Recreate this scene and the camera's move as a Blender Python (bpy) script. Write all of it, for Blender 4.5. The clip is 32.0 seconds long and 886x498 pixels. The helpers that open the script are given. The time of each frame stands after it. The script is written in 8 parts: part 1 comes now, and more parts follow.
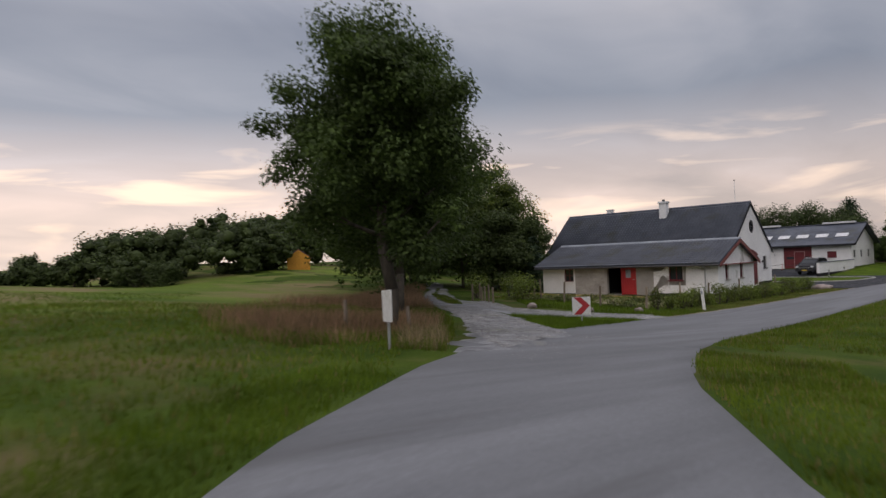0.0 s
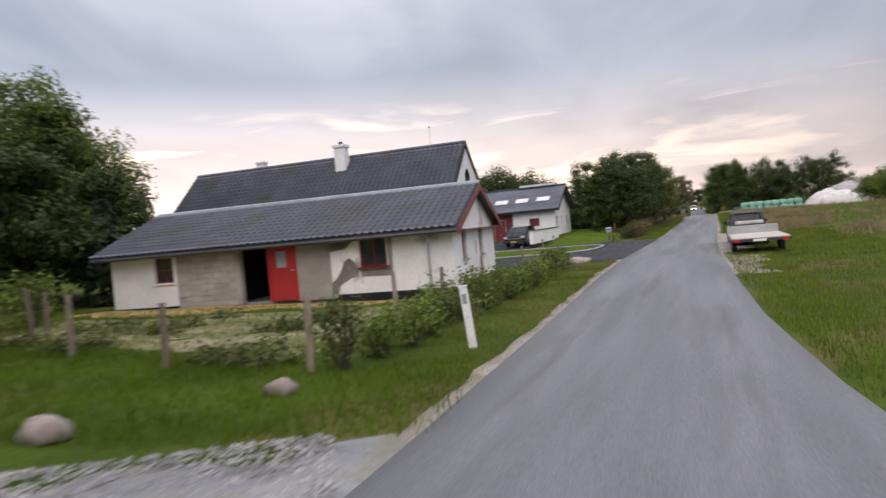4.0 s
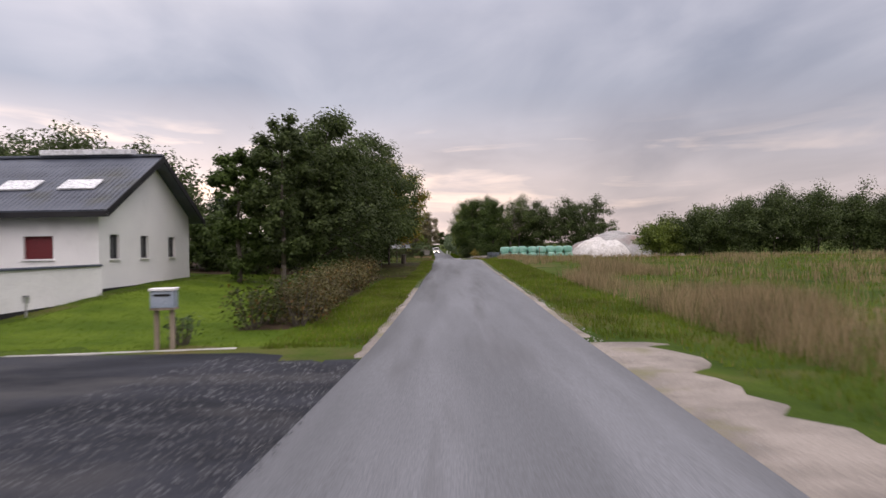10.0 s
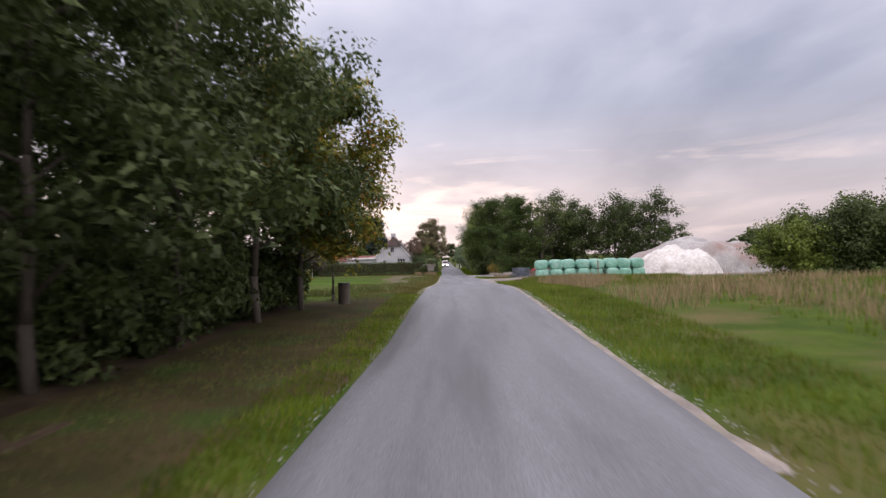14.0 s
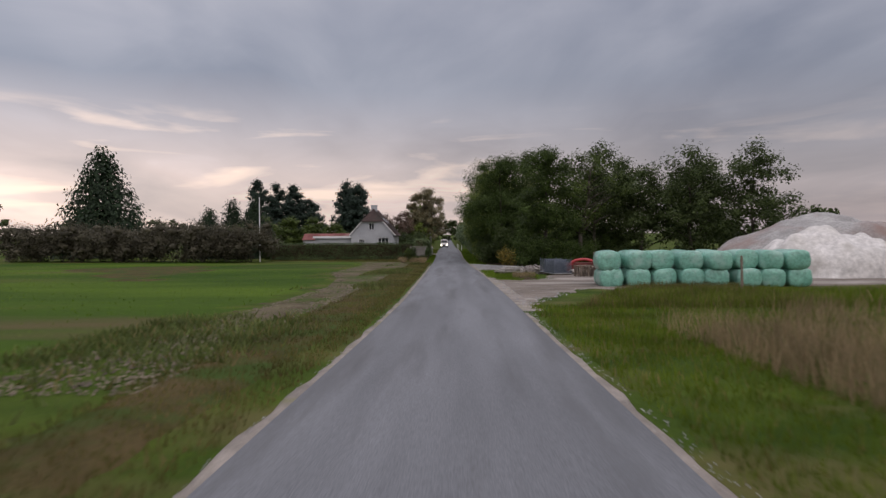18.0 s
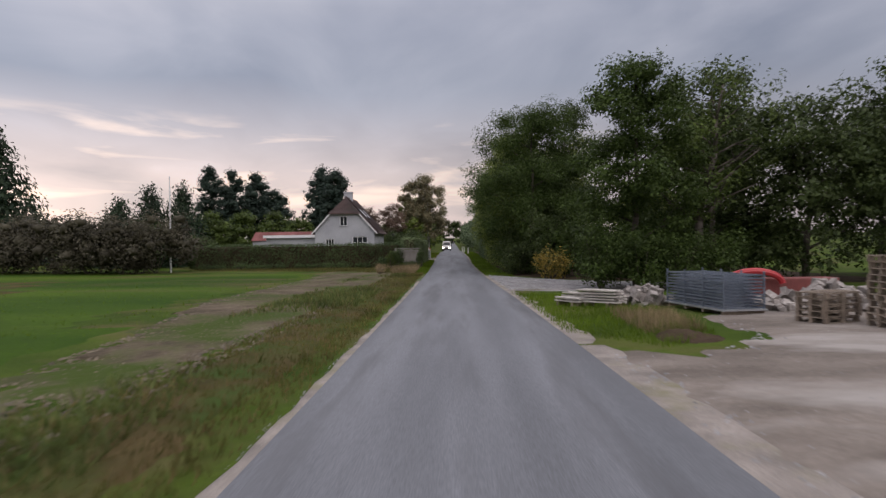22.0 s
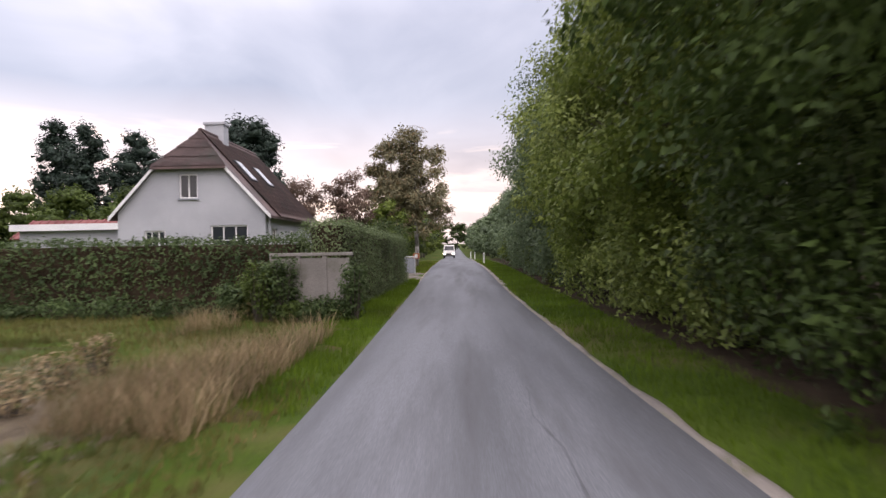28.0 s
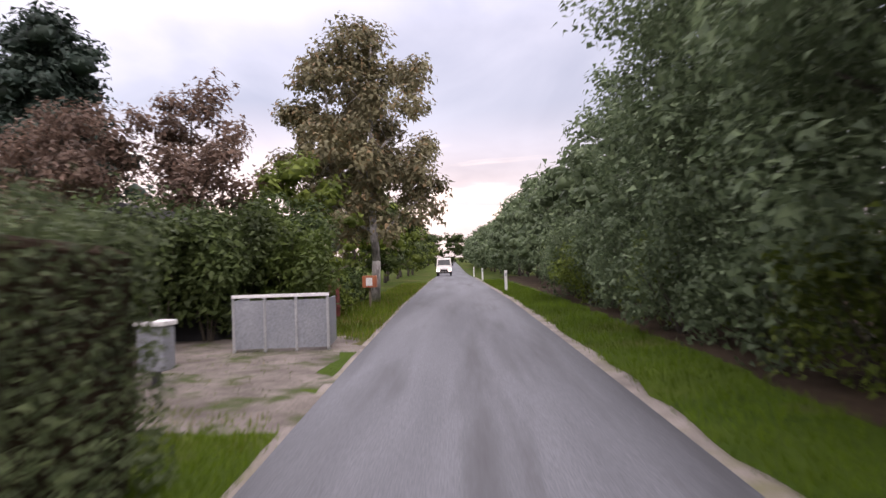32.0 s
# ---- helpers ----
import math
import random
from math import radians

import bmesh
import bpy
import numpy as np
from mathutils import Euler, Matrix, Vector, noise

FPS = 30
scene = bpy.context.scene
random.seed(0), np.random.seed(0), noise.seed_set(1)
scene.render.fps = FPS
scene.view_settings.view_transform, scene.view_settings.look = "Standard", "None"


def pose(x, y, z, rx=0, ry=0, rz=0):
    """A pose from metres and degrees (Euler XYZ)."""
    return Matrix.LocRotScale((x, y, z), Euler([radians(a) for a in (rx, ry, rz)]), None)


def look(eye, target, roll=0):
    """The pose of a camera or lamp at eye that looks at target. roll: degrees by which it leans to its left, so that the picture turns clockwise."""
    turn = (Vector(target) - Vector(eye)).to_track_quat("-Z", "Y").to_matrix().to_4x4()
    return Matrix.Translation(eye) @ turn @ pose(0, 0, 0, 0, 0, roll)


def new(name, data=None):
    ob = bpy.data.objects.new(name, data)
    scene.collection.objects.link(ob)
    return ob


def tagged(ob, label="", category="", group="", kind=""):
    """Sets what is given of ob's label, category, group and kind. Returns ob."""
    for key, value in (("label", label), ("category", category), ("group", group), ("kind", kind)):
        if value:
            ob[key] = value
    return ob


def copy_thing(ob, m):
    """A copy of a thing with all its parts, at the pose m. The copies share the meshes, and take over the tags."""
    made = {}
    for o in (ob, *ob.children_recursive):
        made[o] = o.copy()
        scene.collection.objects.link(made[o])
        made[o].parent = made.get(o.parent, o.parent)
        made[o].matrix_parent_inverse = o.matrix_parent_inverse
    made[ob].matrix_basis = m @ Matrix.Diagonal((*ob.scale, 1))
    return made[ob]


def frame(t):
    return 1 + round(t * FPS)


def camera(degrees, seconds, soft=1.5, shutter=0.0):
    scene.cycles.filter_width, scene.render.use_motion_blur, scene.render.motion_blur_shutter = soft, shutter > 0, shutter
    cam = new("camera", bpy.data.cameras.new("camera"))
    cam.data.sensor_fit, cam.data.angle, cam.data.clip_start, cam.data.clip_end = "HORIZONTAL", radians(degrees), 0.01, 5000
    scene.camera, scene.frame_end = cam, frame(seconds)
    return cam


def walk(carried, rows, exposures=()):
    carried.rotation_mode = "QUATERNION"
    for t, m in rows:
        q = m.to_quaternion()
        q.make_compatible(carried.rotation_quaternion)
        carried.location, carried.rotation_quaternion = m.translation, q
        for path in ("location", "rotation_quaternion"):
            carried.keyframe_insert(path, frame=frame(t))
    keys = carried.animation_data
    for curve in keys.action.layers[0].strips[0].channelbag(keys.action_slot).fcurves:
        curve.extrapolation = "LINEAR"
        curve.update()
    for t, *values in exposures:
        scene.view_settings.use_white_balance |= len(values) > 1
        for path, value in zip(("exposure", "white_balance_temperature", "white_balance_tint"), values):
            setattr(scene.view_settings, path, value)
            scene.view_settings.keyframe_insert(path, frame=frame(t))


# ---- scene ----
cam = camera(67.0, 32.0, soft=1.4, shutter=0.5)
PATH = [
    (0.0, 13.287, 0.026, 2.601, 90.999, 2.260, 48.137),
    (0.5, 11.175, 2.293, 2.609, 90.518, 2.764, 46.322),
    (1.0, 9.257, 4.510, 2.562, 89.941, 3.500, 44.357),
    (1.5, 7.440, 6.854, 2.473, 89.137, 4.084, 41.834),
    (2.0, 5.797, 9.289, 2.374, 88.408, 4.431, 38.493),
    (2.5, 4.282, 11.981, 2.248, 88.041, 4.593, 34.749),
    (3.0, 2.932, 14.867, 2.081, 87.791, 4.977, 30.472),
    (3.5, 1.821, 17.847, 1.919, 87.916, 5.076, 25.887),
    (4.0, 0.930, 20.968, 1.750, 88.242, 5.182, 21.211),
    (4.5, 0.239, 24.097, 1.604, 88.640, 4.790, 16.749),
    (6.5, -0.981, 37.145, 1.351, 89.872, 0.811, 4.896),
    (7.0, -1.073, 40.599, 1.340, 90.034, 0.561, 3.489),
    (7.5, -1.134, 44.087, 1.331, 90.087, 0.483, 2.482),
    (8.0, -1.177, 47.776, 1.304, 90.027, 0.473, 1.908),
    (8.5, -1.187, 51.468, 1.274, 89.916, 0.052, 1.516),
    (9.0, -1.168, 55.226, 1.251, 89.935, -0.108, 0.921),
    (9.5, -1.073, 59.098, 1.263, 90.073, 0.414, 0.294),
    (10.0, -0.928, 62.957, 1.268, 90.008, 0.919, -0.226),
    (10.5, -0.751, 66.819, 1.271, 90.092, 1.369, -0.736),
    (11.0, -0.569, 70.861, 1.277, 90.440, 1.420, -1.132),
    (11.5, -0.433, 74.852, 1.279, 90.707, 1.543, -0.763),
    (12.0, -0.376, 78.819, 1.306, 90.789, 1.205, 0.005),
    (12.5, -0.388, 82.878, 1.352, 90.794, 0.876, 0.571),
    (13.0, -0.329, 86.841, 1.403, 90.867, 0.763, 0.605),
    (13.5, -0.286, 90.819, 1.456, 91.096, 1.006, 0.621),
    (14.0, -0.220, 94.931, 1.504, 91.103, 1.320, 0.768),
    (14.5, -0.176, 98.849, 1.526, 90.955, 1.062, 0.752),
    (15.0, -0.122, 102.880, 1.563, 90.945, 0.548, 0.548),
    (15.5, 0.001, 106.631, 1.624, 91.455, 0.569, 0.412),
    (17.5, 0.612, 121.876, 2.176, 90.392, 0.575, 0.780),
    (18.0, 0.636, 125.260, 2.123, 89.133, 0.419, 1.040),
    (18.5, 0.573, 128.694, 2.036, 89.088, 0.676, 1.300),
    (19.0, 0.542, 132.129, 1.948, 88.911, 0.634, 1.607),
    (19.5, 0.474, 135.659, 1.876, 88.863, 0.612, 1.767),
    (20.0, 0.432, 139.291, 1.794, 89.146, 0.401, 1.636),
    (20.5, 0.454, 142.956, 1.734, 89.257, 0.272, 1.357),
    (21.0, 0.450, 146.519, 1.686, 89.336, 0.187, 1.054),
    (21.5, 0.444, 150.146, 1.646, 89.376, 0.593, 1.124),
    (22.0, 0.406, 153.710, 1.577, 89.478, 0.778, 1.323),
    (22.5, 0.381, 157.356, 1.518, 89.532, 0.812, 1.662),
    (23.0, 0.328, 160.931, 1.475, 89.506, 0.628, 1.828),
    (23.5, 0.273, 164.539, 1.437, 89.646, 0.462, 1.945),
    (24.0, 0.202, 168.163, 1.402, 89.649, 0.270, 1.959),
    (24.5, 0.162, 171.759, 1.338, 89.536, 0.368, 1.783),
    (25.0, 0.147, 175.269, 1.305, 89.563, 0.366, 1.603),
    (25.5, 0.163, 178.785, 1.248, 89.672, 0.588, 1.485),
    (27.5, -0.133, 192.753, 1.198, 90.008, 0.876, 1.428),
    (28.0, -0.174, 196.411, 1.165, 90.040, 1.040, 1.626),
    (28.5, -0.247, 200.066, 1.135, 90.022, 0.729, 1.753),
    (29.0, -0.302, 203.703, 1.124, 90.306, 0.690, 1.949),
    (29.5, -0.378, 207.422, 1.103, 90.285, 0.851, 2.093),
    (30.0, -0.450, 211.103, 1.123, 90.394, 1.271, 2.124),
    (30.5, -0.494, 214.882, 1.155, 90.603, 1.583, 1.857),
    (31.0, -0.518, 218.582, 1.174, 90.709, 1.980, 1.561),
    (31.5, -0.515, 222.381, 1.205, 90.662, 1.723, 1.311),
    (32.0, -0.569, 226.104, 1.277, 91.212, 1.754, 1.306),
]
walk(cam, [(t, pose(x, y, z, rx, ry, rz)) for t, x, y, z, rx, ry, rz in PATH],
     exposures=[(0.0, -0.72, 6850, 17), (1.0, -0.28, 6850, 20), (2.0, -0.06, 6850, 20), (4.0, 0.04, 6850, 17), (7.0, -0.10, 6950, 18), (9.0, -0.07, 7100, 21), (11.0, 0.10, 6900, 22), (13.0, 0.20, 6850, 23), (15.0, 0.22, 6850, 24), (18.0, -0.57, 6800, 19), (20.0, -0.48, 6750, 19), (22.0, -0.38, 6750, 19), (23.0, -0.36, 6800, 20), (24.0, -0.06, 6850, 21), (25.5, 0.06, 6850, 21), (28.0, 0.42, 6850, 23), (30.0, 0.56, 6900, 25), (32.0, 0.56, 6950, 27)])
# world, sun, exposure -------------------------------------------------------
PI = math.pi
SUN_YAW, SUN_ELEV = 205.0, 48.0         # the soft light of the cloud sheet, to the left of +y and above the horizon
GLOW_YAW = 76.0                         # where the evening light breaks through


def setup_world():
    w = bpy.data.worlds.new("sky")
    scene.world = w
    w.use_nodes = True
    nt = w.node_tree
    nt.nodes.clear()
    N, L = nt.nodes.new, nt.links.new

    def math_node(op, a, b=None, clamp=False):
        m = N("ShaderNodeMath")
        m.operation, m.use_clamp = op, clamp
        for i, v in enumerate((a, b)):
            if v is None:
                continue
            if isinstance(v, (int, float)):
                m.inputs[i].default_value = v
            else:
                L(v, m.inputs[i])
        return m.outputs[0]

    def ramp(fac, stops):
        r = N("ShaderNodeValToRGB")
        r.color_ramp.elements[0].position, r.color_ramp.elements[0].color = stops[0][0], (*stops[0][1], 1)
        r.color_ramp.elements[1].position, r.color_ramp.elements[1].color = stops[-1][0], (*stops[-1][1], 1)
        for p, c in stops[1:-1]:
            e = r.color_ramp.elements.new(p)
            e.color = (*c, 1)
        L(fac, r.inputs[0])
        return r.outputs[0]

    def mix(fac, a, b, mode="MIX"):
        m = N("ShaderNodeMix")
        m.data_type, m.blend_type = "RGBA", mode
        for sock, v in ((m.inputs[0], fac), (m.inputs[6], a), (m.inputs[7], b)):
            if isinstance(v, (int, float)):
                sock.default_value = v
            elif isinstance(v, tuple):
                sock.default_value = (*v, 1)
            else:
                L(v, sock)
        return m.outputs[2]

    sky = N("ShaderNodeTexSky")
    sky.sky_type, sky.sun_disc = "NISHITA", False
    sky.sun_elevation, sky.sun_rotation = radians(SUN_ELEV), radians(-SUN_YAW)
    sky.air_density, sky.dust_density = 1.5, 2.0
    tc = N("ShaderNodeTexCoord")
    sep = N("ShaderNodeSeparateXYZ")
    L(tc.outputs["Generated"], sep.inputs[0])
    x, y, z = sep.outputs
    up = math_node("MAXIMUM", z, 0.0)
    # the cloud sheet, seen in perspective
    flat = math_node("ADD", up, 0.16)
    comb = N("ShaderNodeCombineXYZ")
    L(math_node("DIVIDE", x, flat), comb.inputs[0])
    L(math_node("DIVIDE", y, flat), comb.inputs[1])

    def cloud(scale, detail, shift, stretch=(1, 1, 1), dist=0.3, rot=0.0):
        mp = N("ShaderNodeMapping")
        mp.inputs["Location"].default_value = shift
        mp.inputs["Scale"].default_value = stretch
        mp.inputs["Rotation"].default_value = (0, 0, rot)
        L(comb.outputs[0], mp.inputs[0])
        n = N("ShaderNodeTexNoise")
        n.inputs["Scale"].default_value, n.inputs["Detail"].default_value = scale, detail
        n.inputs["Distortion"].default_value = dist
        L(mp.outputs[0], n.inputs["Vector"])
        return n.outputs["Fac"]

    big = cloud(0.55, 3.0, (2.3, 1.2, 0), (1.0, 0.55, 1), 0.6, 0.9)
    fine = cloud(1.7, 6.0, (7.1, 0.4, 0), (1.0, 0.6, 1), 0.5, 0.4)
    dens = math_node("ADD", math_node("MULTIPLY", big, 0.62), math_node("MULTIPLY", fine, 0.38))
    tone = ramp(dens, [(0.36, (0.66, 0.70, 0.76)), (0.48, (0.92, 0.94, 0.96)), (0.56, (1.12, 1.11, 1.10)), (0.66, (1.5, 1.46, 1.42))])
    d = N("ShaderNodeVectorMath")
    d.operation = "DOT_PRODUCT"
    d.inputs[1].default_value = (-math.sin(radians(GLOW_YAW)), math.cos(radians(GLOW_YAW)), 0)
    L(tc.outputs["Generated"], d.inputs[0])
    west = math_node("MULTIPLY_ADD", d.outputs["Value"], 0.5)
    west.node.inputs[2].default_value = 0.5
    west = math_node("POWER", math_node("MAXIMUM", west, 0.0), 2.4)
    # bands of the sheet from the horizon up: the evening light below its edge, a dark belly, and the lit top
    rise = math_node("ADD", up, math_node("MULTIPLY", math_node("SUBTRACT", dens, 0.5), 0.22))
    rise = math_node("MAXIMUM", rise, 0.0)
    wband = ramp(rise, [(0.0, (1.5, 1.27, 1.10)), (0.10, (1.35, 1.14, 1.04)), (0.165, (0.90, 0.85, 0.87)), (0.22, (0.48, 0.54, 0.64)), (0.29, (0.57, 0.62, 0.71)), (0.40, (0.80, 0.82, 0.87))])
    eband = ramp(rise, [(0.0, (0.42, 0.395, 0.435)), (0.10, (0.33, 0.335, 0.385)), (0.20, (0.34, 0.375, 0.45)), (0.30, (0.50, 0.535, 0.61)), (0.42, (0.68, 0.70, 0.75))])
    col = mix(1.0, mix(west, eband, wband), tone, "MULTIPLY")
    # long bright streaks where the light breaks through
    sm = N("ShaderNodeMapping")
    sm.inputs["Scale"].default_value = (2.6, 2.6, 17.0)
    sm.inputs["Location"].default_value = (0.7, 0.2, 0.35)
    L(tc.outputs["Generated"], sm.inputs[0])
    sn = N("ShaderNodeTexNoise")
    sn.inputs["Scale"].default_value, sn.inputs["Detail"].default_value, sn.inputs["Distortion"].default_value = 1.5, 5.0, 0.5
    L(sm.outputs[0], sn.inputs["Vector"])
    gap = ramp(sn.outputs["Fac"], [(0.55, (0, 0, 0)), (0.68, (1, 1, 1))])
    belt = ramp(up, [(0.0, (0.3, 0.3, 0.3)), (0.05, (1, 1, 1)), (0.14, (1, 1, 1)), (0.19, (0, 0, 0))])
    gapv = N("ShaderNodeRGBToBW")
    L(mix(1.0, gap, belt, "MULTIPLY"), gapv.inputs[0])
    col = mix(math_node("MULTIPLY", gapv.outputs[0], west), col, (2.0, 1.6, 1.25))
    # a little of the clear sky behind the sheet
    skyc = mix(0.0, sky.outputs[0], (0, 0, 0))
    # an overcast sheet is brightest overhead
    lift = math_node("MULTIPLY_ADD", math_node("POWER", math_node("MAXIMUM", math_node("SUBTRACT", up, 0.33), 0.0), 0.8), 1.7)
    lift.node.inputs[2].default_value = 1.0
    sc = N("ShaderNodeVectorMath")
    sc.operation = "SCALE"
    L(col, sc.inputs[0])
    L(lift, sc.inputs["Scale"])
    add = mix(0.02, sc.outputs[0], skyc, "ADD")
    bg = N("ShaderNodeBackground")
    bg.inputs["Strength"].default_value = 1.0
    L(add, bg.inputs["Color"])
    out = N("ShaderNodeOutputWorld")
    L(bg.outputs[0], out.inputs["Surface"])


setup_world()
sun = new("sun", bpy.data.lights.new("sun", "SUN"))
sun.data.energy, sun.data.angle, sun.data.color = 1.3, radians(70), (1.0, 0.96, 0.93)
sun.matrix_world = look((0, 0, 0), (math.sin(radians(SUN_YAW)) * math.cos(radians(SUN_ELEV)), -math.cos(radians(SUN_YAW)) * math.cos(radians(SUN_ELEV)), -math.sin(radians(SUN_ELEV))))


# materials ------------------------------------------------------------------
MATS = {}


def surf(name, dark, light, scale=2.0, rough=0.85, bump=0.25, fine=40.0, metal=0.0, spread=(0.35, 0.65), stain=None, stain_scale=0.4,
         stain_at=(0.52, 0.68), per_object=0.0, coat=0.0, stretch=(1, 1, 1), bump_dist=0.02, island=0.0, spec=0.5):
    """A plain surface with variation at two scales, stains of their own shape and fine relief."""
    if name in MATS:
        return MATS[name]
    m = bpy.data.materials.new(name)
    m.use_nodes = True
    nt = m.node_tree
    N, L = nt.nodes.new, nt.links.new
    b = nt.nodes["Principled BSDF"]
    geo = N("ShaderNodeNewGeometry")
    mp = N("ShaderNodeMapping")
    mp.inputs["Scale"].default_value = stretch
    L(geo.outputs["Position"], mp.inputs[0])

    def noise_tex(sc, det=4.0, rgh=0.55):
        n = N("ShaderNodeTexNoise")
        n.inputs["Scale"].default_value, n.inputs["Detail"].default_value, n.inputs["Roughness"].default_value = sc, det, rgh
        L(mp.outputs[0], n.inputs["Vector"])
        return n.outputs["Fac"]

    def mixc(fac, a, c, mode="MIX"):
        x = N("ShaderNodeMix")
        x.data_type, x.blend_type = "RGBA", mode
        for sock, v in ((x.inputs[0], fac), (x.inputs[6], a), (x.inputs[7], c)):
            if isinstance(v, (int, float)):
                sock.default_value = v
            elif isinstance(v, tuple):
                sock.default_value = (*v, 1)
            else:
                L(v, sock)
        return x.outputs[2]

    def rng(v, lo, hi, a=0.0, c=1.0):
        r = N("ShaderNodeMapRange")
        r.inputs[1].default_value, r.inputs[2].default_value, r.inputs[3].default_value, r.inputs[4].default_value = lo, hi, a, c
        L(v, r.inputs[0])
        return r.outputs[0]

    large, small = noise_tex(scale), noise_tex(fine, 3.0, 0.65)
    col = mixc(rng(large, *spread), dark, light)
    grain = mixc(rng(small, 0.3, 0.7), (0.72, 0.72, 0.72), (1.25, 1.25, 1.25))
    col = mixc(1.0, col, grain, "MULTIPLY")
    if stain:
        col = mixc(rng(noise_tex(stain_scale, 5.0, 0.6), *stain_at), col, stain)
    if per_object:
        oi = N("ShaderNodeObjectInfo")
        col = mixc(1.0, col, mixc(oi.outputs["Random"], (1 - per_object,) * 3, (1 + per_object,) * 3), "MULTIPLY")
    if island:
        col = mixc(1.0, col, mixc(geo.outputs["Random Per Island"], (1 - island,) * 3, (1 + island,) * 3), "MULTIPLY")
    L(col, b.inputs["Base Color"])
    b.inputs["Metallic"].default_value = metal
    b.inputs["Specular IOR Level"].default_value = spec
    L(rng(small, 0.2, 0.8, max(rough - 0.12, 0.02), min(rough + 0.1, 1.0)), b.inputs["Roughness"])
    if coat:
        b.inputs["Coat Weight"].default_value = coat
        b.inputs["Coat Roughness"].default_value = 0.08
    if bump:
        bp = N("ShaderNodeBump")
        bp.inputs["Strength"].default_value, bp.inputs["Distance"].default_value = bump, bump_dist
        L(mixc(0.5, large, small), bp.inputs["Height"])
        L(bp.outputs[0], b.inputs["Normal"])
    MATS[name] = m
    return m


def leafy(name, dark, light, autumn=None, amount=0.0, trans=0.35):
    """Leaves: each one its own tone, some light through them."""
    if name in MATS:
        return MATS[name]
    m = bpy.data.materials.new(name)
    m.use_nodes = True
    nt = m.node_tree
    N, L = nt.nodes.new, nt.links.new
    b = nt.nodes["Principled BSDF"]
    geo = N("ShaderNodeNewGeometry")
    r = N("ShaderNodeValToRGB")
    lo, hi = [a + (b - a) * 0.25 for a, b in zip(dark, light)], [a + (b - a) * 1.05 for a, b in zip(dark, light)]
    r.color_ramp.elements[0].color, r.color_ramp.elements[1].color = (*lo, 1), (*hi, 1)
    if autumn:
        r.color_ramp.elements[1].position = 1 - amount
        e = r.color_ramp.elements.new(min(1.0, 1 - amount + 0.02))
        e.color = (*autumn, 1)
    L(geo.outputs["Random Per Island"], r.inputs[0])
    n = N("ShaderNodeTexNoise")
    n.inputs["Scale"].default_value = 0.55
    L(geo.outputs["Position"], n.inputs["Vector"])
    mr = N("ShaderNodeMapRange")
    mr.inputs[1].default_value, mr.inputs[2].default_value, mr.inputs[3].default_value, mr.inputs[4].default_value = 0.3, 0.7, 0.65, 1.35
    L(n.outputs["Fac"], mr.inputs[0])
    x = N("ShaderNodeMix")
    x.data_type, x.blend_type = "RGBA", "MULTIPLY"
    x.inputs[0].default_value = 1.0
    L(r.outputs[0], x.inputs[6])
    L(mr.outputs[0], x.inputs[7])
    L(x.outputs[2], b.inputs["Base Color"])
    b.inputs["Roughness"].default_value = 0.55
    b.inputs["Specular IOR Level"].default_value = 0.18
    t = N("ShaderNodeBsdfTranslucent")
    L(x.outputs[2], t.inputs["Color"])
    mx = N("ShaderNodeMixShader")
    mx.inputs[0].default_value = trans
    L(b.outputs[0], mx.inputs[1])
    L(t.outputs[0], mx.inputs[2])
    L(mx.outputs[0], nt.nodes["Material Output"].inputs["Surface"])
    MATS[name] = m
    return m


def glassy(name, tint=(0.03, 0.035, 0.04), rough=0.04):
    """Dark window glass of an unlit room behind."""
    if name in MATS:
        return MATS[name]
    m = bpy.data.materials.new(name)
    m.use_nodes = True
    b = m.node_tree.nodes["Principled BSDF"]
    b.inputs["Base Color"].default_value = (*tint, 1)
    b.inputs["Roughness"].default_value = rough
    b.inputs["IOR"].default_value = 1.5
    b.inputs["Specular IOR Level"].default_value = 0.7
    MATS[name] = m
    return m


def glow(name, colour, strength):
    if name in MATS:
        return MATS[name]
    m = bpy.data.materials.new(name)
    m.use_nodes = True
    b = m.node_tree.nodes["Principled BSDF"]
    b.inputs["Base Color"].default_value = (*colour, 1)
    b.inputs["Emission Color"].default_value = (*colour, 1)
    b.inputs["Emission Strength"].default_value = strength
    MATS[name] = m
    return m


M_ASPHALT = surf("asphalt", (0.104, 0.110, 0.120), (0.152, 0.160, 0.174), 0.8, 0.82, 0.5, 60, stain=(0.078, 0.08, 0.085), stain_scale=0.9, stain_at=(0.53, 0.72), stretch=(1.3, 0.10, 1), bump_dist=0.01)
M_DARKTOP = surf("fresh_asphalt", (0.013, 0.015, 0.020), (0.034, 0.037, 0.046), 0.9, 0.92, 1.0, 16, bump_dist=0.03, spec=0.15, stain=(0.055, 0.055, 0.057), stain_scale=0.5, stretch=(0.5, 1.2, 1))
M_SEAM = surf("tar_seam", (0.085, 0.090, 0.097), (0.122, 0.128, 0.138), 1.5, 0.75, 0.2, 40)
M_SAND = surf("sandy_gravel", (0.16, 0.14, 0.122), (0.28, 0.245, 0.215), 1.2, 0.95, 0.8, 26, stain=(0.16, 0.15, 0.08), stain_scale=0.9, bump_dist=0.03)
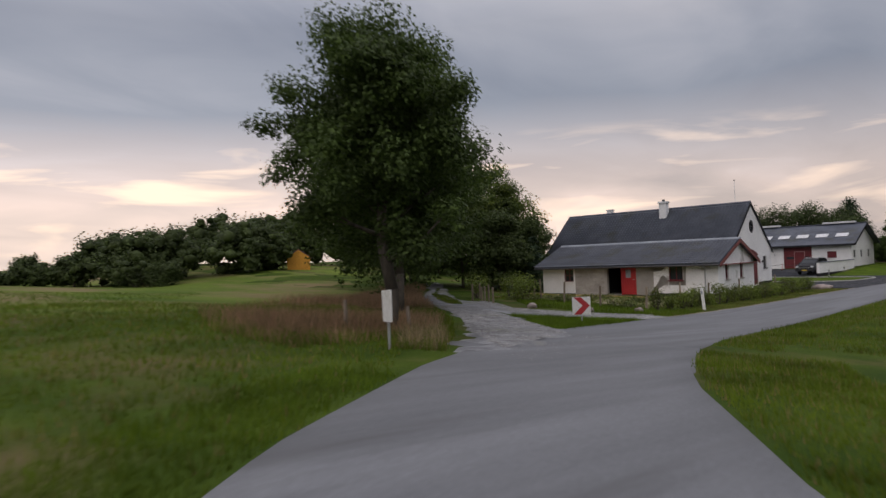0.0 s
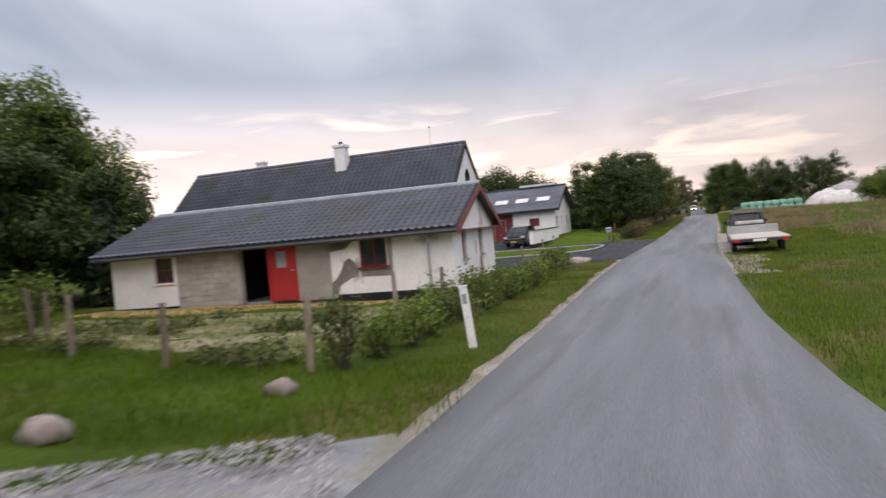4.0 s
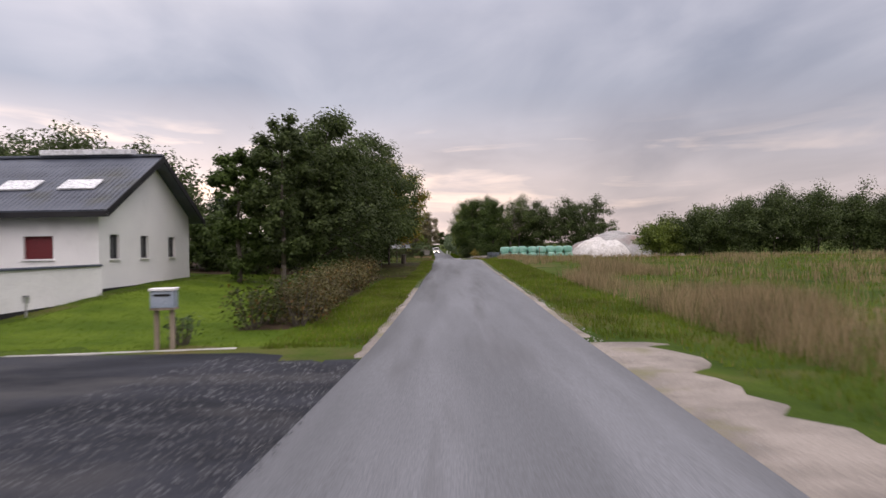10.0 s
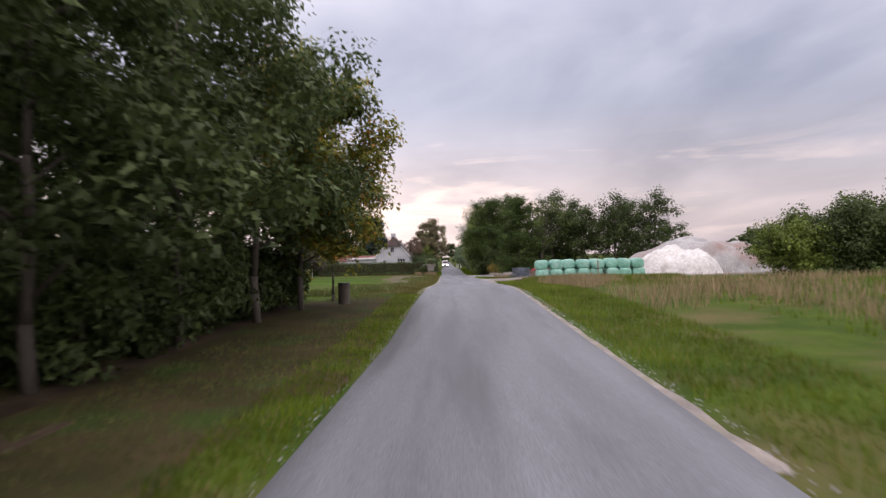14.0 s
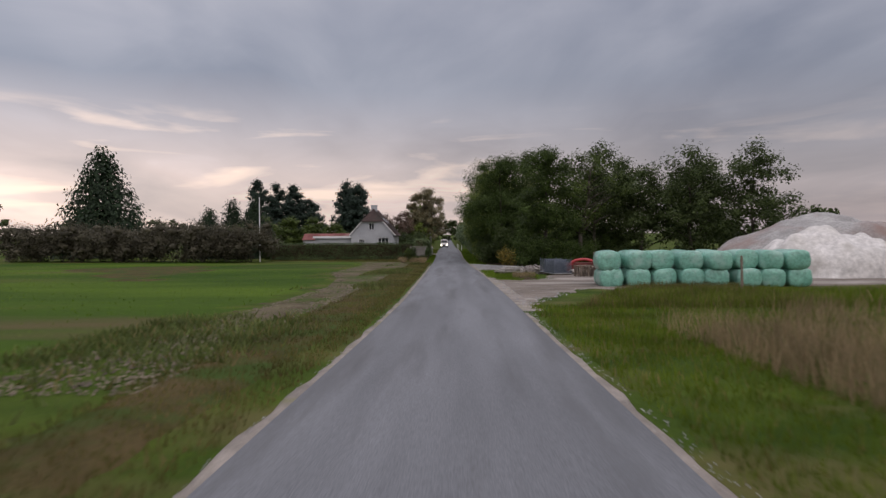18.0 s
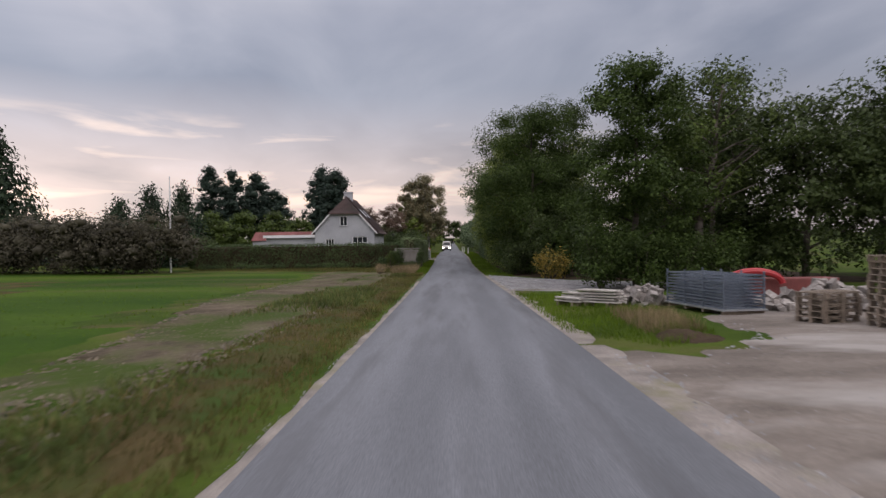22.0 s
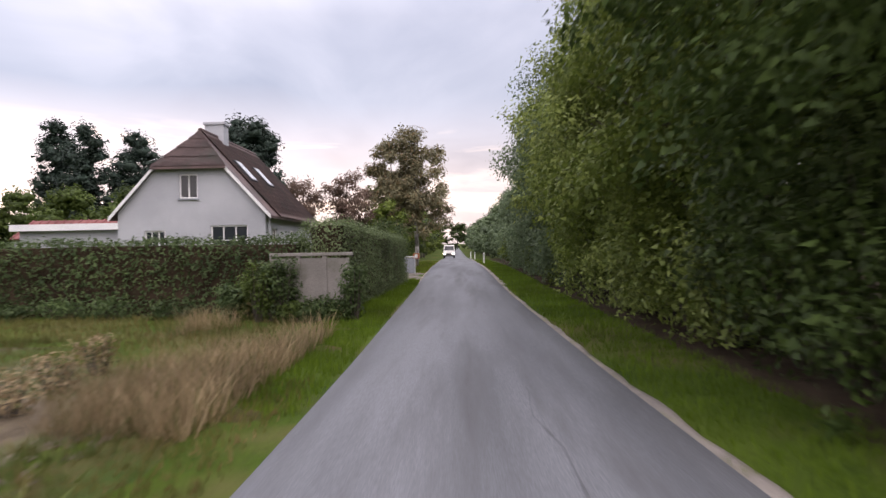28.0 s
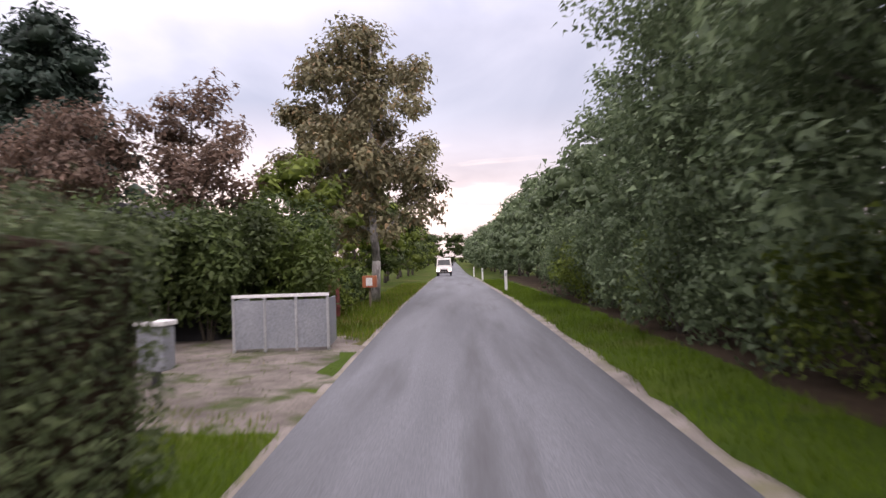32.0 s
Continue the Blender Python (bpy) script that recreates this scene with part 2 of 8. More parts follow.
M_YARD = surf("yard_sand", (0.125, 0.105, 0.088), (0.215, 0.185, 0.158), 0.9, 0.95, 0.9, 20, stain=(0.31, 0.285, 0.26), stain_scale=0.35, stain_at=(0.52, 0.66), bump_dist=0.04, stretch=(0.5, 1, 1), spec=0.2)
M_GRAVEL = surf("grey_gravel", (0.130, 0.135, 0.146), (0.27, 0.278, 0.292), 1.4, 0.95, 1.0, 18, stain=(0.15, 0.15, 0.10), stain_scale=0.7, bump_dist=0.05)
M_GRASS = surf("grass_ground", (0.028, 0.054, 0.007), (0.062, 0.094, 0.013), 0.35, 0.95, 0.9, 14, stain=(0.11, 0.09, 0.04), stain_scale=0.25, stain_at=(0.5, 0.7), bump_dist=0.06, spec=0.06)
M_LAWN = surf("mown_lawn", (0.05, 0.088, 0.008), (0.09, 0.135, 0.014), 0.6, 0.95, 0.7, 20, bump_dist=0.03, spec=0.06)
M_FIELD = surf("field_grass", (0.026, 0.060, 0.006), (0.062, 0.108, 0.010), 0.10, 0.95, 0.9, 9, stain=(0.085, 0.072, 0.032), stain_scale=0.11, stain_at=(0.55, 0.70), stretch=(0.35, 1.0, 1), bump_dist=0.06, spec=0.06)
M_MEADOW = surf("mown_meadow", (0.052, 0.095, 0.013), (0.125, 0.165, 0.030), 0.10, 0.95, 0.9, 9, stain=(0.17, 0.135, 0.07), stain_scale=0.08, stain_at=(0.48, 0.64), stretch=(0.5, 1.4, 1), bump_dist=0.06, spec=0.06)
M_STUBBLE = surf("stubble_soil", (0.075, 0.060, 0.041), (0.165, 0.132, 0.092), 0.9, 0.97, 1.0, 7, stain=(0.048, 0.072, 0.015), stain_scale=0.45, stain_at=(0.42, 0.60), stretch=(1, 0.7, 1), bump_dist=0.1, spec=0.06)
M_VERGE = surf("dry_verge", (0.050, 0.044, 0.016), (0.092, 0.066, 0.030), 0.7, 0.96, 0.9, 16, stain=(0.04, 0.07, 0.015), stain_scale=0.6, stain_at=(0.46, 0.62), bump_dist=0.05, spec=0.06)
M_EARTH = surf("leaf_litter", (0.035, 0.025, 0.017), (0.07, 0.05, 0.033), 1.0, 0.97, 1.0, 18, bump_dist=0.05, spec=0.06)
M_WHITE = surf("white_render", (0.70, 0.70, 0.70), (0.80, 0.80, 0.795), 0.5, 0.9, 0.25, 60, stain=(0.50, 0.50, 0.49), stain_scale=0.45, stain_at=(0.60, 0.8), bump_dist=0.008)
M_OLDWHITE = surf("patched_whitewash", (0.70, 0.70, 0.70), (0.82, 0.82, 0.82), 0.6, 0.92, 0.4, 40, stain=(0.42, 0.41, 0.39), stain_scale=0.5, stain_at=(0.60, 0.64), bump_dist=0.012)
M_CEMENT = surf("raw_cement_render", (0.27, 0.255, 0.235), (0.36, 0.345, 0.32), 0.8, 0.95, 0.4, 35, stain=(0.42, 0.40, 0.37), stain_scale=0.8, bump_dist=0.012)
M_BLOCK = surf("lightweight_block", (0.33, 0.315, 0.29), (0.43, 0.41, 0.38), 1.1, 0.95, 0.5, 45, per_object=0.10, bump_dist=0.01)
M_OLDWALL = surf("weathered_concrete", (0.19, 0.175, 0.16), (0.29, 0.27, 0.25), 0.9, 0.95, 0.5, 30, stain=(0.12, 0.12, 0.09), stain_scale=0.8, bump_dist=0.012)
M_GREYWALL = surf("light_grey_render", (0.35, 0.36, 0.385), (0.44, 0.45, 0.475), 0.5, 0.9, 0.3, 50, bump_dist=0.008)
M_TAR = surf("black_tar_and_shed_shade", (0.014, 0.014, 0.016), (0.028, 0.028, 0.030), 1.0, 0.75, 0.3, 30, spec=0.2)
M_SLATE = surf("dark_roof_tiles", (0.050, 0.060, 0.083), (0.078, 0.091, 0.120), 0.8, 0.55, 0.3, 25, stain=(0.05, 0.055, 0.05), stain_scale=0.5, bump_dist=0.01)
M_REDTILE = surf("red_brown_tiles", (0.075, 0.05, 0.047), (0.125, 0.08, 0.072), 1.2, 0.7, 0.3, 20, stain=(0.07, 0.06, 0.05), stain_scale=0.8, bump_dist=0.01)
M_RUSTROOF = surf("weathered_red_sheet", (0.15, 0.055, 0.05), (0.23, 0.092, 0.085), 0.6, 0.8, 0.2, 14, stain=(0.25, 0.17, 0.155), stain_scale=0.5, spec=0.2)
M_RED = surf("oxblood_paint", (0.125, 0.014, 0.018), (0.155, 0.02, 0.024), 1.0, 0.5, 0.1, 40)
M_BRIGHTRED = surf("bright_red_paint", (0.36, 0.022, 0.028), (0.43, 0.032, 0.036), 1.0, 0.45, 0.1, 40)
M_BROWNRED = surf("brown_red_boards", (0.15, 0.035, 0.03), (0.19, 0.05, 0.042), 0.8, 0.6, 0.2, 22, stretch=(1, 1, 0.2))
M_WHITEPAINT = surf("white_paint", (0.70, 0.70, 0.70), (0.78, 0.78, 0.775), 1.0, 0.5, 0.05, 40)
M_GREYMETAL = surf("galvanised_metal", (0.38, 0.39, 0.40), (0.50, 0.51, 0.52), 3.0, 0.45, 0.1, 30, metal=0.7)
M_DARKMETAL = surf("dark_metal", (0.03, 0.03, 0.033), (0.05, 0.05, 0.054), 2.0, 0.5, 0.1, 30)
M_TIMBER = surf("weathered_timber", (0.16, 0.125, 0.095), (0.27, 0.22, 0.17), 1.5, 0.9, 0.5, 30, stretch=(1, 1, 0.15), per_object=0.15)
M_BARK = surf("bark", (0.045, 0.036, 0.028), (0.10, 0.085, 0.068), 3.0, 0.95, 1.0, 14, stretch=(1, 1, 0.3), bump_dist=0.04)
M_BIRCHBARK = surf("pale_bark", (0.22, 0.21, 0.20), (0.42, 0.40, 0.38), 2.0, 0.9, 0.6, 12, stain=(0.05, 0.045, 0.04), stain_scale=2.5, stretch=(1, 1, 0.5))
M_STONE = surf("pale_granite", (0.155, 0.128, 0.118), (0.30, 0.25, 0.232), 2.0, 0.9, 0.6, 22, per_object=0.12, island=0.12)
M_RUBBLE = surf("broken_concrete", (0.185, 0.165, 0.148), (0.34, 0.31, 0.285), 2.5, 0.95, 0.6, 20, island=0.3)
M_BALE = surf("green_wrap_film", (0.14, 0.36, 0.28), (0.20, 0.44, 0.35), 1.2, 0.35, 0.4, 8, stain=(0.28, 0.46, 0.40), stain_scale=1.5, coat=0.2, bump_dist=0.02)
M_TARP = surf("white_plastic_sheet", (0.46, 0.44, 0.42), (0.62, 0.60, 0.575), 0.5, 0.5, 0.6, 3, stain=(0.36, 0.34, 0.31), stain_scale=0.5, bump_dist=0.1)
M_HEAP = surf("grey_gravel_heap", (0.25, 0.245, 0.24), (0.36, 0.355, 0.345), 0.7, 0.95, 1.0, 6, stain=(0.24, 0.17, 0.15), stain_scale=0.18, bump_dist=0.15)
M_TYRE = surf("tyre_rubber", (0.016, 0.016, 0.017), (0.028, 0.028, 0.03), 4.0, 0.85, 0.3, 40)
M_NAVY = surf("dark_blue_car_paint", (0.006, 0.008, 0.014), (0.009, 0.012, 0.019), 1.0, 0.16, 0.0, 40, spec=0.35)
M_BLACKCAR = surf("dark_grey_car_paint", (0.007, 0.008, 0.011), (0.011, 0.012, 0.015), 1.0, 0.18, 0.0, 40, spec=0.3)
M_PLASTIC = surf("black_plastic", (0.012, 0.012, 0.013), (0.018, 0.018, 0.02), 2.0, 0.6, 0.1, 30)
M_DECK = surf("trailer_deck_plywood", (0.36, 0.33, 0.29), (0.47, 0.44, 0.39), 0.9, 0.7, 0.15, 25, stretch=(1, 0.2, 1))
M_BLUEPLASTIC = surf("blue_crate_plastic", (0.04, 0.10, 0.27), (0.06, 0.14, 0.34), 1.5, 0.6, 0.1, 20)
M_GREYPLASTIC = surf("grey_crate_plastic", (0.22, 0.25, 0.29), (0.32, 0.35, 0.39), 1.5, 0.6, 0.1, 20)
M_GREYBOX = surf("grey_painted_panel", (0.20, 0.215, 0.24), (0.27, 0.285, 0.31), 1.0, 0.55, 0.1, 25)
M_GLASS = glassy("dark_window_glass")
M_BLACK = surf("interior_darkness", (0.006, 0.006, 0.006), (0.012, 0.012, 0.012), 1.0, 0.95, 0.0, 10)
M_SKYLIGHT = surf("milky_and_sky_pale_pane", (0.50, 0.51, 0.53), (0.60, 0.61, 0.63), 1.0, 0.3, 0.0, 10)
M_TAIL = surf("red_lamp_lens", (0.45, 0.012, 0.012), (0.55, 0.02, 0.02), 1.0, 0.2, 0.0, 10)
M_STRAW = surf("straw_litter", (0.30, 0.20, 0.09), (0.42, 0.30, 0.15), 1.2, 0.95, 0.8, 22, bump_dist=0.04, spec=0.06)
L_MAPLE = leafy("maple_leaves", (0.022, 0.040, 0.011), (0.072, 0.112, 0.026))
L_OAK = leafy("oak_leaves", (0.024, 0.040, 0.015), (0.076, 0.106, 0.033))
L_LIGHT = leafy("light_green_leaves", (0.05, 0.078, 0.014), (0.15, 0.195, 0.036))
L_AUTUMN = leafy("turning_leaves", (0.065, 0.088, 0.014), (0.235, 0.235, 0.036), (0.38, 0.20, 0.035), 0.12)
L_YELLOW = leafy("yellow_leaves", (0.15, 0.12, 0.03), (0.40, 0.29, 0.06), (0.09, 0.10, 0.03), 0.3)
L_BIRCH = leafy("birch_leaves", (0.115, 0.112, 0.062), (0.235, 0.215, 0.125), (0.26, 0.185, 0.10), 0.15)
L_MID = leafy("mid_green_leaves", (0.030, 0.052, 0.013), (0.098, 0.138, 0.032))
L_BLUEWOOD = leafy("cool_wood_leaves", (0.046, 0.072, 0.038), (0.175, 0.232, 0.122))
L_WOOD = leafy("wood_edge_leaves", (0.065, 0.098, 0.026), (0.26, 0.31, 0.085))
L_THICKET = leafy("brownish_thicket_leaves", (0.046, 0.043, 0.029), (0.112, 0.102, 0.068))
L_RUST = leafy("copper_leaves", (0.075, 0.054, 0.042), (0.19, 0.128, 0.095))
L_CONIFER = leafy("conifer_needles", (0.010, 0.022, 0.012), (0.032, 0.055, 0.026), trans=0.15)
L_PINE = leafy("pine_needles", (0.014, 0.028, 0.022), (0.04, 0.062, 0.045), trans=0.15)
L_HEDGE = leafy("hedge_leaves", (0.027, 0.050, 0.019), (0.082, 0.120, 0.042))
L_PRIVET = leafy("beech_hedge_leaves", (0.02, 0.034, 0.010), (0.07, 0.085, 0.022), (0.14, 0.075, 0.025), 0.10)
L_BROWNSHRUB = leafy("browned_shrub_leaves", (0.044, 0.046, 0.017), (0.130, 0.112, 0.044), (0.15, 0.085, 0.03), 0.15)
L_ROADHEDGE = leafy("road_hedge_leaves", (0.058, 0.084, 0.042), (0.17, 0.22, 0.10))
L_GRASS = leafy("grass_blades", (0.055, 0.095, 0.008), (0.125, 0.175, 0.016), (0.22, 0.17, 0.07), 0.12)
L_LAWN = leafy("lawn_blades", (0.055, 0.105, 0.008), (0.12, 0.185, 0.016))
L_BROWNGRASS = leafy("browned_grass_blades", (0.058, 0.076, 0.014), (0.125, 0.118, 0.036), (0.17, 0.125, 0.055), 0.22)
L_VERGE = leafy("mown_verge_blades", (0.07, 0.095, 0.014), (0.16, 0.18, 0.035), (0.20, 0.16, 0.07), 0.15)
L_DRY = leafy("dry_grass_stalks", (0.16, 0.115, 0.062), (0.33, 0.25, 0.145), (0.09, 0.10, 0.03), 0.15)
L_RUSTGRASS = leafy("reddish_seeding_grass", (0.19, 0.115, 0.066), (0.34, 0.215, 0.130), (0.09, 0.095, 0.03), 0.15)
L_WEED = leafy("weed_leaves", (0.045, 0.07, 0.018), (0.12, 0.15, 0.042), (0.18, 0.15, 0.06), 0.15)
# mesh helpers ---------------------------------------------------------------
def link_bm(name, bm, material, smooth=False):
    me = bpy.data.meshes.new(name)
    bm.to_mesh(me)
    bm.free()
    if smooth:
        me.polygons.foreach_set("use_smooth", [True] * len(me.polygons))
    for mt in material if isinstance(material, (list, tuple)) else [material]:
        me.materials.append(mt)
    return new(name, me)


def part(name, bm, material, parent, label="", smooth=False):
    ob = link_bm(name, bm, material, smooth)
    ob.parent = parent
    return tagged(ob, label)


def thing(name, label, category, at=(0, 0, 0), rz=0.0, group="", kind=""):
    ob = new(name)
    ob.empty_display_size = 0.2
    ob.matrix_world = pose(*at, 0, 0, rz)
    return tagged(ob, label, category, group, kind)


def box(bm, x0, x1, y0, y1, z0, z1, m=None, bevel=0.0):
    """Adds a box; m: a pose applied to it."""
    made = bmesh.ops.create_cube(bm, size=1.0, matrix=(m or Matrix()) @ Matrix.LocRotScale(((x0 + x1) / 2, (y0 + y1) / 2, (z0 + z1) / 2), None, (abs(x1 - x0), abs(y1 - y0), abs(z1 - z0))))
    if bevel:
        edges = {e for v in made["verts"] for e in v.link_edges}
        bmesh.ops.bevel(bm, geom=list(edges), offset=bevel, segments=2, affect="EDGES", profile=0.6)
    return bm


def boxes(*rows, bevel=0.0):
    bm = bmesh.new()
    for r in rows:
        box(bm, *r, bevel=bevel)
    return bm


def rod(bm, a, b, r0, r1=None, seg=8):
    """A tapered round bar from a to b."""
    a, b = Vector(a), Vector(b)
    d = b - a
    q = d.to_track_quat("Z", "Y").to_matrix().to_4x4()
    bmesh.ops.create_cone(bm, cap_ends=True, segments=seg, radius1=r0, radius2=r0 if r1 is None else r1, depth=d.length, matrix=Matrix.Translation((a + b) / 2) @ q)
    return bm


def prism(outline, axis, lo, hi, bm=None):
    """A solid with a polygonal outline (pairs) drawn out along axis 'x', 'y' or 'z' from lo to hi."""
    bm = bm or bmesh.new()
    at = {"x": lambda p, v: (v, p[0], p[1]), "y": lambda p, v: (p[0], v, p[1]), "z": lambda p, v: (p[0], p[1], v)}[axis]
    a = [bm.verts.new(at(p, lo)) for p in outline]
    b = [bm.verts.new(at(p, hi)) for p in outline]
    n = len(outline)
    faces = [bm.faces.new(a[::-1]), bm.faces.new(b)]
    faces += [bm.faces.new((a[i], a[(i + 1) % n], b[(i + 1) % n], b[i])) for i in range(n)]
    bmesh.ops.recalc_face_normals(bm, faces=faces)
    return bm


def mesh_from(name, verts, faces, material, smooth=False):
    """A mesh object from arrays: verts (n, 3) and faces (m, k)."""
    me = bpy.data.meshes.new(name)
    verts, faces = np.asarray(verts, np.float32), np.asarray(faces, np.int32)
    n, k = faces.shape
    me.vertices.add(len(verts))
    me.vertices.foreach_set("co", verts.ravel())
    me.loops.add(n * k)
    me.loops.foreach_set("vertex_index", faces.ravel())
    me.polygons.add(n)
    me.polygons.foreach_set("loop_start", np.arange(0, n * k, k, dtype=np.int32))
    me.polygons.foreach_set("loop_total", np.full(n, k, np.int32))
    if smooth:
        me.polygons.foreach_set("use_smooth", np.ones(n, bool))
    me.update(calc_edges=True)
    me.materials.append(material)
    return new(name, me)


def wall_bm(length, z0, z1, thick, openings=(), bm=None, m=None):
    """A wall along +x from 0, from y=0 (outer face) to y=thick, with openings (x0, x1, z0, z1) right through it."""
    bm = bm or bmesh.new()
    m = m or Matrix()
    xs = sorted({0.0, length, *[min(max(v, 0.0), length) for o in openings for v in o[:2]]})
    zs = sorted({z0, z1, *[min(max(v, z0), z1) for o in openings for v in o[2:4]]})
    full = {(i, k) for i in range(len(xs) - 1) for k in range(len(zs) - 1)
            if not any(o[0] < (xs[i] + xs[i + 1]) / 2 < o[1] and o[2] < (zs[k] + zs[k + 1]) / 2 < o[3] for o in openings)}
    made = {}

    def v(i, j, k):
        if (i, j, k) not in made:
            made[i, j, k] = bm.verts.new(m @ Vector((xs[i], j * thick, zs[k])))
        return made[i, j, k]

    faces = []
    for i, k in full:
        faces.append(bm.faces.new((v(i, 0, k), v(i + 1, 0, k), v(i + 1, 0, k + 1), v(i, 0, k + 1))))
        faces.append(bm.faces.new((v(i, 1, k), v(i, 1, k + 1), v(i + 1, 1, k + 1), v(i + 1, 1, k))))
        for (di, dk), (p, q) in {(-1, 0): ((i, k), (i, k + 1)), (1, 0): ((i + 1, k), (i + 1, k + 1)), (0, -1): ((i, k), (i + 1, k)), (0, 1): ((i, k + 1), (i + 1, k + 1))}.items():
            if (i + di, k + dk) not in full:
                faces.append(bm.faces.new((v(p[0], 0, p[1]), v(q[0], 0, q[1]), v(q[0], 1, q[1]), v(p[0], 1, p[1]))))
    bmesh.ops.recalc_face_normals(bm, faces=faces)
    return bm


def tile_slope(name, p0, along, up, length, rise, material, parent, wave=0.30, course=0.34, amp=0.022, step=0.03, label="", thick=0.05):
    """A tiled roof slope: stepped courses of wavy tiles. p0: lower left corner; along, up: unit vectors in the slope."""
    along, up = Vector(along).normalized(), Vector(up).normalized()
    nrm = along.cross(up).normalized()
    if nrm.z < 0:
        nrm = -nrm
    ncol, nrow = max(1, round(length / wave)), max(1, round(rise / course))
    us = np.linspace(0, length, ncol * 4 + 1)
    prof = amp * np.cos(us / (length / ncol) * 2 * PI)
    verts, faces = [], []
    p0 = Vector(p0)
    for r in range(nrow):
        for e, hgt in ((0, step), (1, 0.0)):
            s = (r + e) * rise / nrow
            for u, w in zip(us, prof):
                verts.append(p0 + along * u + up * s + nrm * (w + hgt + thick))
    k = len(us)
    for r in range(nrow * 2 - 1):
        for i in range(k - 1):
            a = r * k + i
            faces.append((a, a + 1, a + 1 + k, a + k))
    ob = mesh_from(name, [tuple(v) for v in verts], faces, material)
    ob.parent = parent
    return tagged(ob, label)


# the lie of the land ---------------------------------------------------------
PROFILE_Y = [-400, -40, 0, 4.5, 9.3, 14.9, 21, 27, 34, 48, 63, 79, 95, 110, 118, 125, 132, 139, 154, 168, 182, 196, 205, 226, 238, 252, 285, 330, 900]
PROFILE_Z = [1.6, 1.5, 1.15, 0.96, 0.66, 0.28, -0.09, -0.35, -0.47, -0.55, -0.58, -0.54, -0.35, -0.08, 0.12, 0.24, 0.12, -0.06, -0.27, -0.45, -0.63, -0.69, -0.73, -0.60, -0.42, -0.30, -0.35, -0.5, 0.0]


def step01(a, b, v):
    t = np.clip((np.asarray(v, float) - a) / (b - a), 0, 1)
    return t * t * (3 - 2 * t)


def lie(x, y):
    """The height of the ground, without the small unevenness."""
    x, y = np.asarray(x, float), np.asarray(y, float)
    z = sum(np.interp(y + d, PROFILE_Y, PROFILE_Z) for d in (-3, 0, 3)) / 3
    z = z - 0.036 * np.clip(-x - 10, 0, 130) * step01(42, 22, y)             # the field falls away
    # the cross fall of the ground round the bend, which dies out towards the houses
    yend = np.interp(x, [-75, -50, -30, -22], [230, 70, 60, 50])
    lat = (x - 0.15) * 0.983 + (y - 24.1) * 0.182
    z = z - 0.0472 * np.clip(lat, -90, 40) * step01(1.0, 0.0, np.clip((y - 27) / (yend - 27), 0, 1))
    z = z + 0.55 * step01(-5.5, -12, x) * step01(74, 90, y) * step01(128, 112, y)   # the garden of the barn
    z = z - 0.10 * step01(2.6, 4.0, x) * step01(60, 75, y) * step01(150, 140, y)
    z = z + 0.012 * np.clip(np.hypot(x, y - 120) - 220, 0, 600)
    return z


def rough_ground(x, y):
    flat = 0.3 + 0.7 * step01(9.0, 20.0, np.abs(x))                       # smoother beside the road
    return 0.05 * flat * np.sin(x * 0.9 + 1.3 * np.sin(y * 0.31)) * np.sin(y * 0.7 + x * 0.2)


def gz(x, y):
    return float(lie(x, y))


# edges of the carriageway: y, left x, right x
EDGE_Y = [12, 16, 20, 25, 30, 36, 45, 55, 65, 75, 85, 97, 108, 116, 130, 150, 166, 180, 196, 207, 221, 237, 254, 290, 340, 420, 600]
EDGE_L = [1.2, -0.2, -1.0, -1.7, -2.05, -2.35, -2.75, -2.9, -2.74, -2.25, -2.0, -1.85, -1.55, -1.55, -1.45, -1.35, -1.55, -1.75, -1.95, -2.05, -2.25, -2.5, -2.75, -3.2, -3.8, -5, -8]
EDGE_R = [7.0, 4.9, 3.7, 2.9, 2.4, 2.0, 1.75, 1.6, 1.65, 1.85, 2.1, 2.3, 2.42, 2.5, 2.65, 2.78, 2.72, 2.6, 2.2, 1.95, 1.7, 1.6, 1.5, 1.2, 0.7, -0.4, -3.4]


def el(y):
    return np.interp(y, EDGE_Y, EDGE_L)


def er(y):
    return np.interp(y, EDGE_Y, EDGE_R)


def sheet(name, fu, us, vs, lift, material, kind="structure", label="", category="", uneven=0.0, edge_drop=True):
    """A sheet over the ground: fu(u, v) gives x, y; lifted above it, its rim dipping under."""
    U, V = np.meshgrid(us, vs, indexing="ij")
    X, Y = fu(U, V)
    Z = lie(X, Y) + lift + uneven * rough_ground(X * 3, Y * 3)
    if edge_drop:
        rim = np.zeros_like(Z)
        rim[0, :] = rim[-1, :] = rim[:, 0] = rim[:, -1] = 1
        Z = Z - rim * (lift + 0.05)
    nu, nv = U.shape
    idx = np.arange(nu * nv).reshape(nu, nv)
    f = np.stack([idx[:-1, :-1], idx[1:, :-1], idx[1:, 1:], idx[:-1, 1:]], -1).reshape(-1, 4)
    ob = mesh_from(name, np.stack([X, Y, Z], -1).reshape(-1, 3), f, material, True)
    return tagged(ob, label, category, kind=kind)


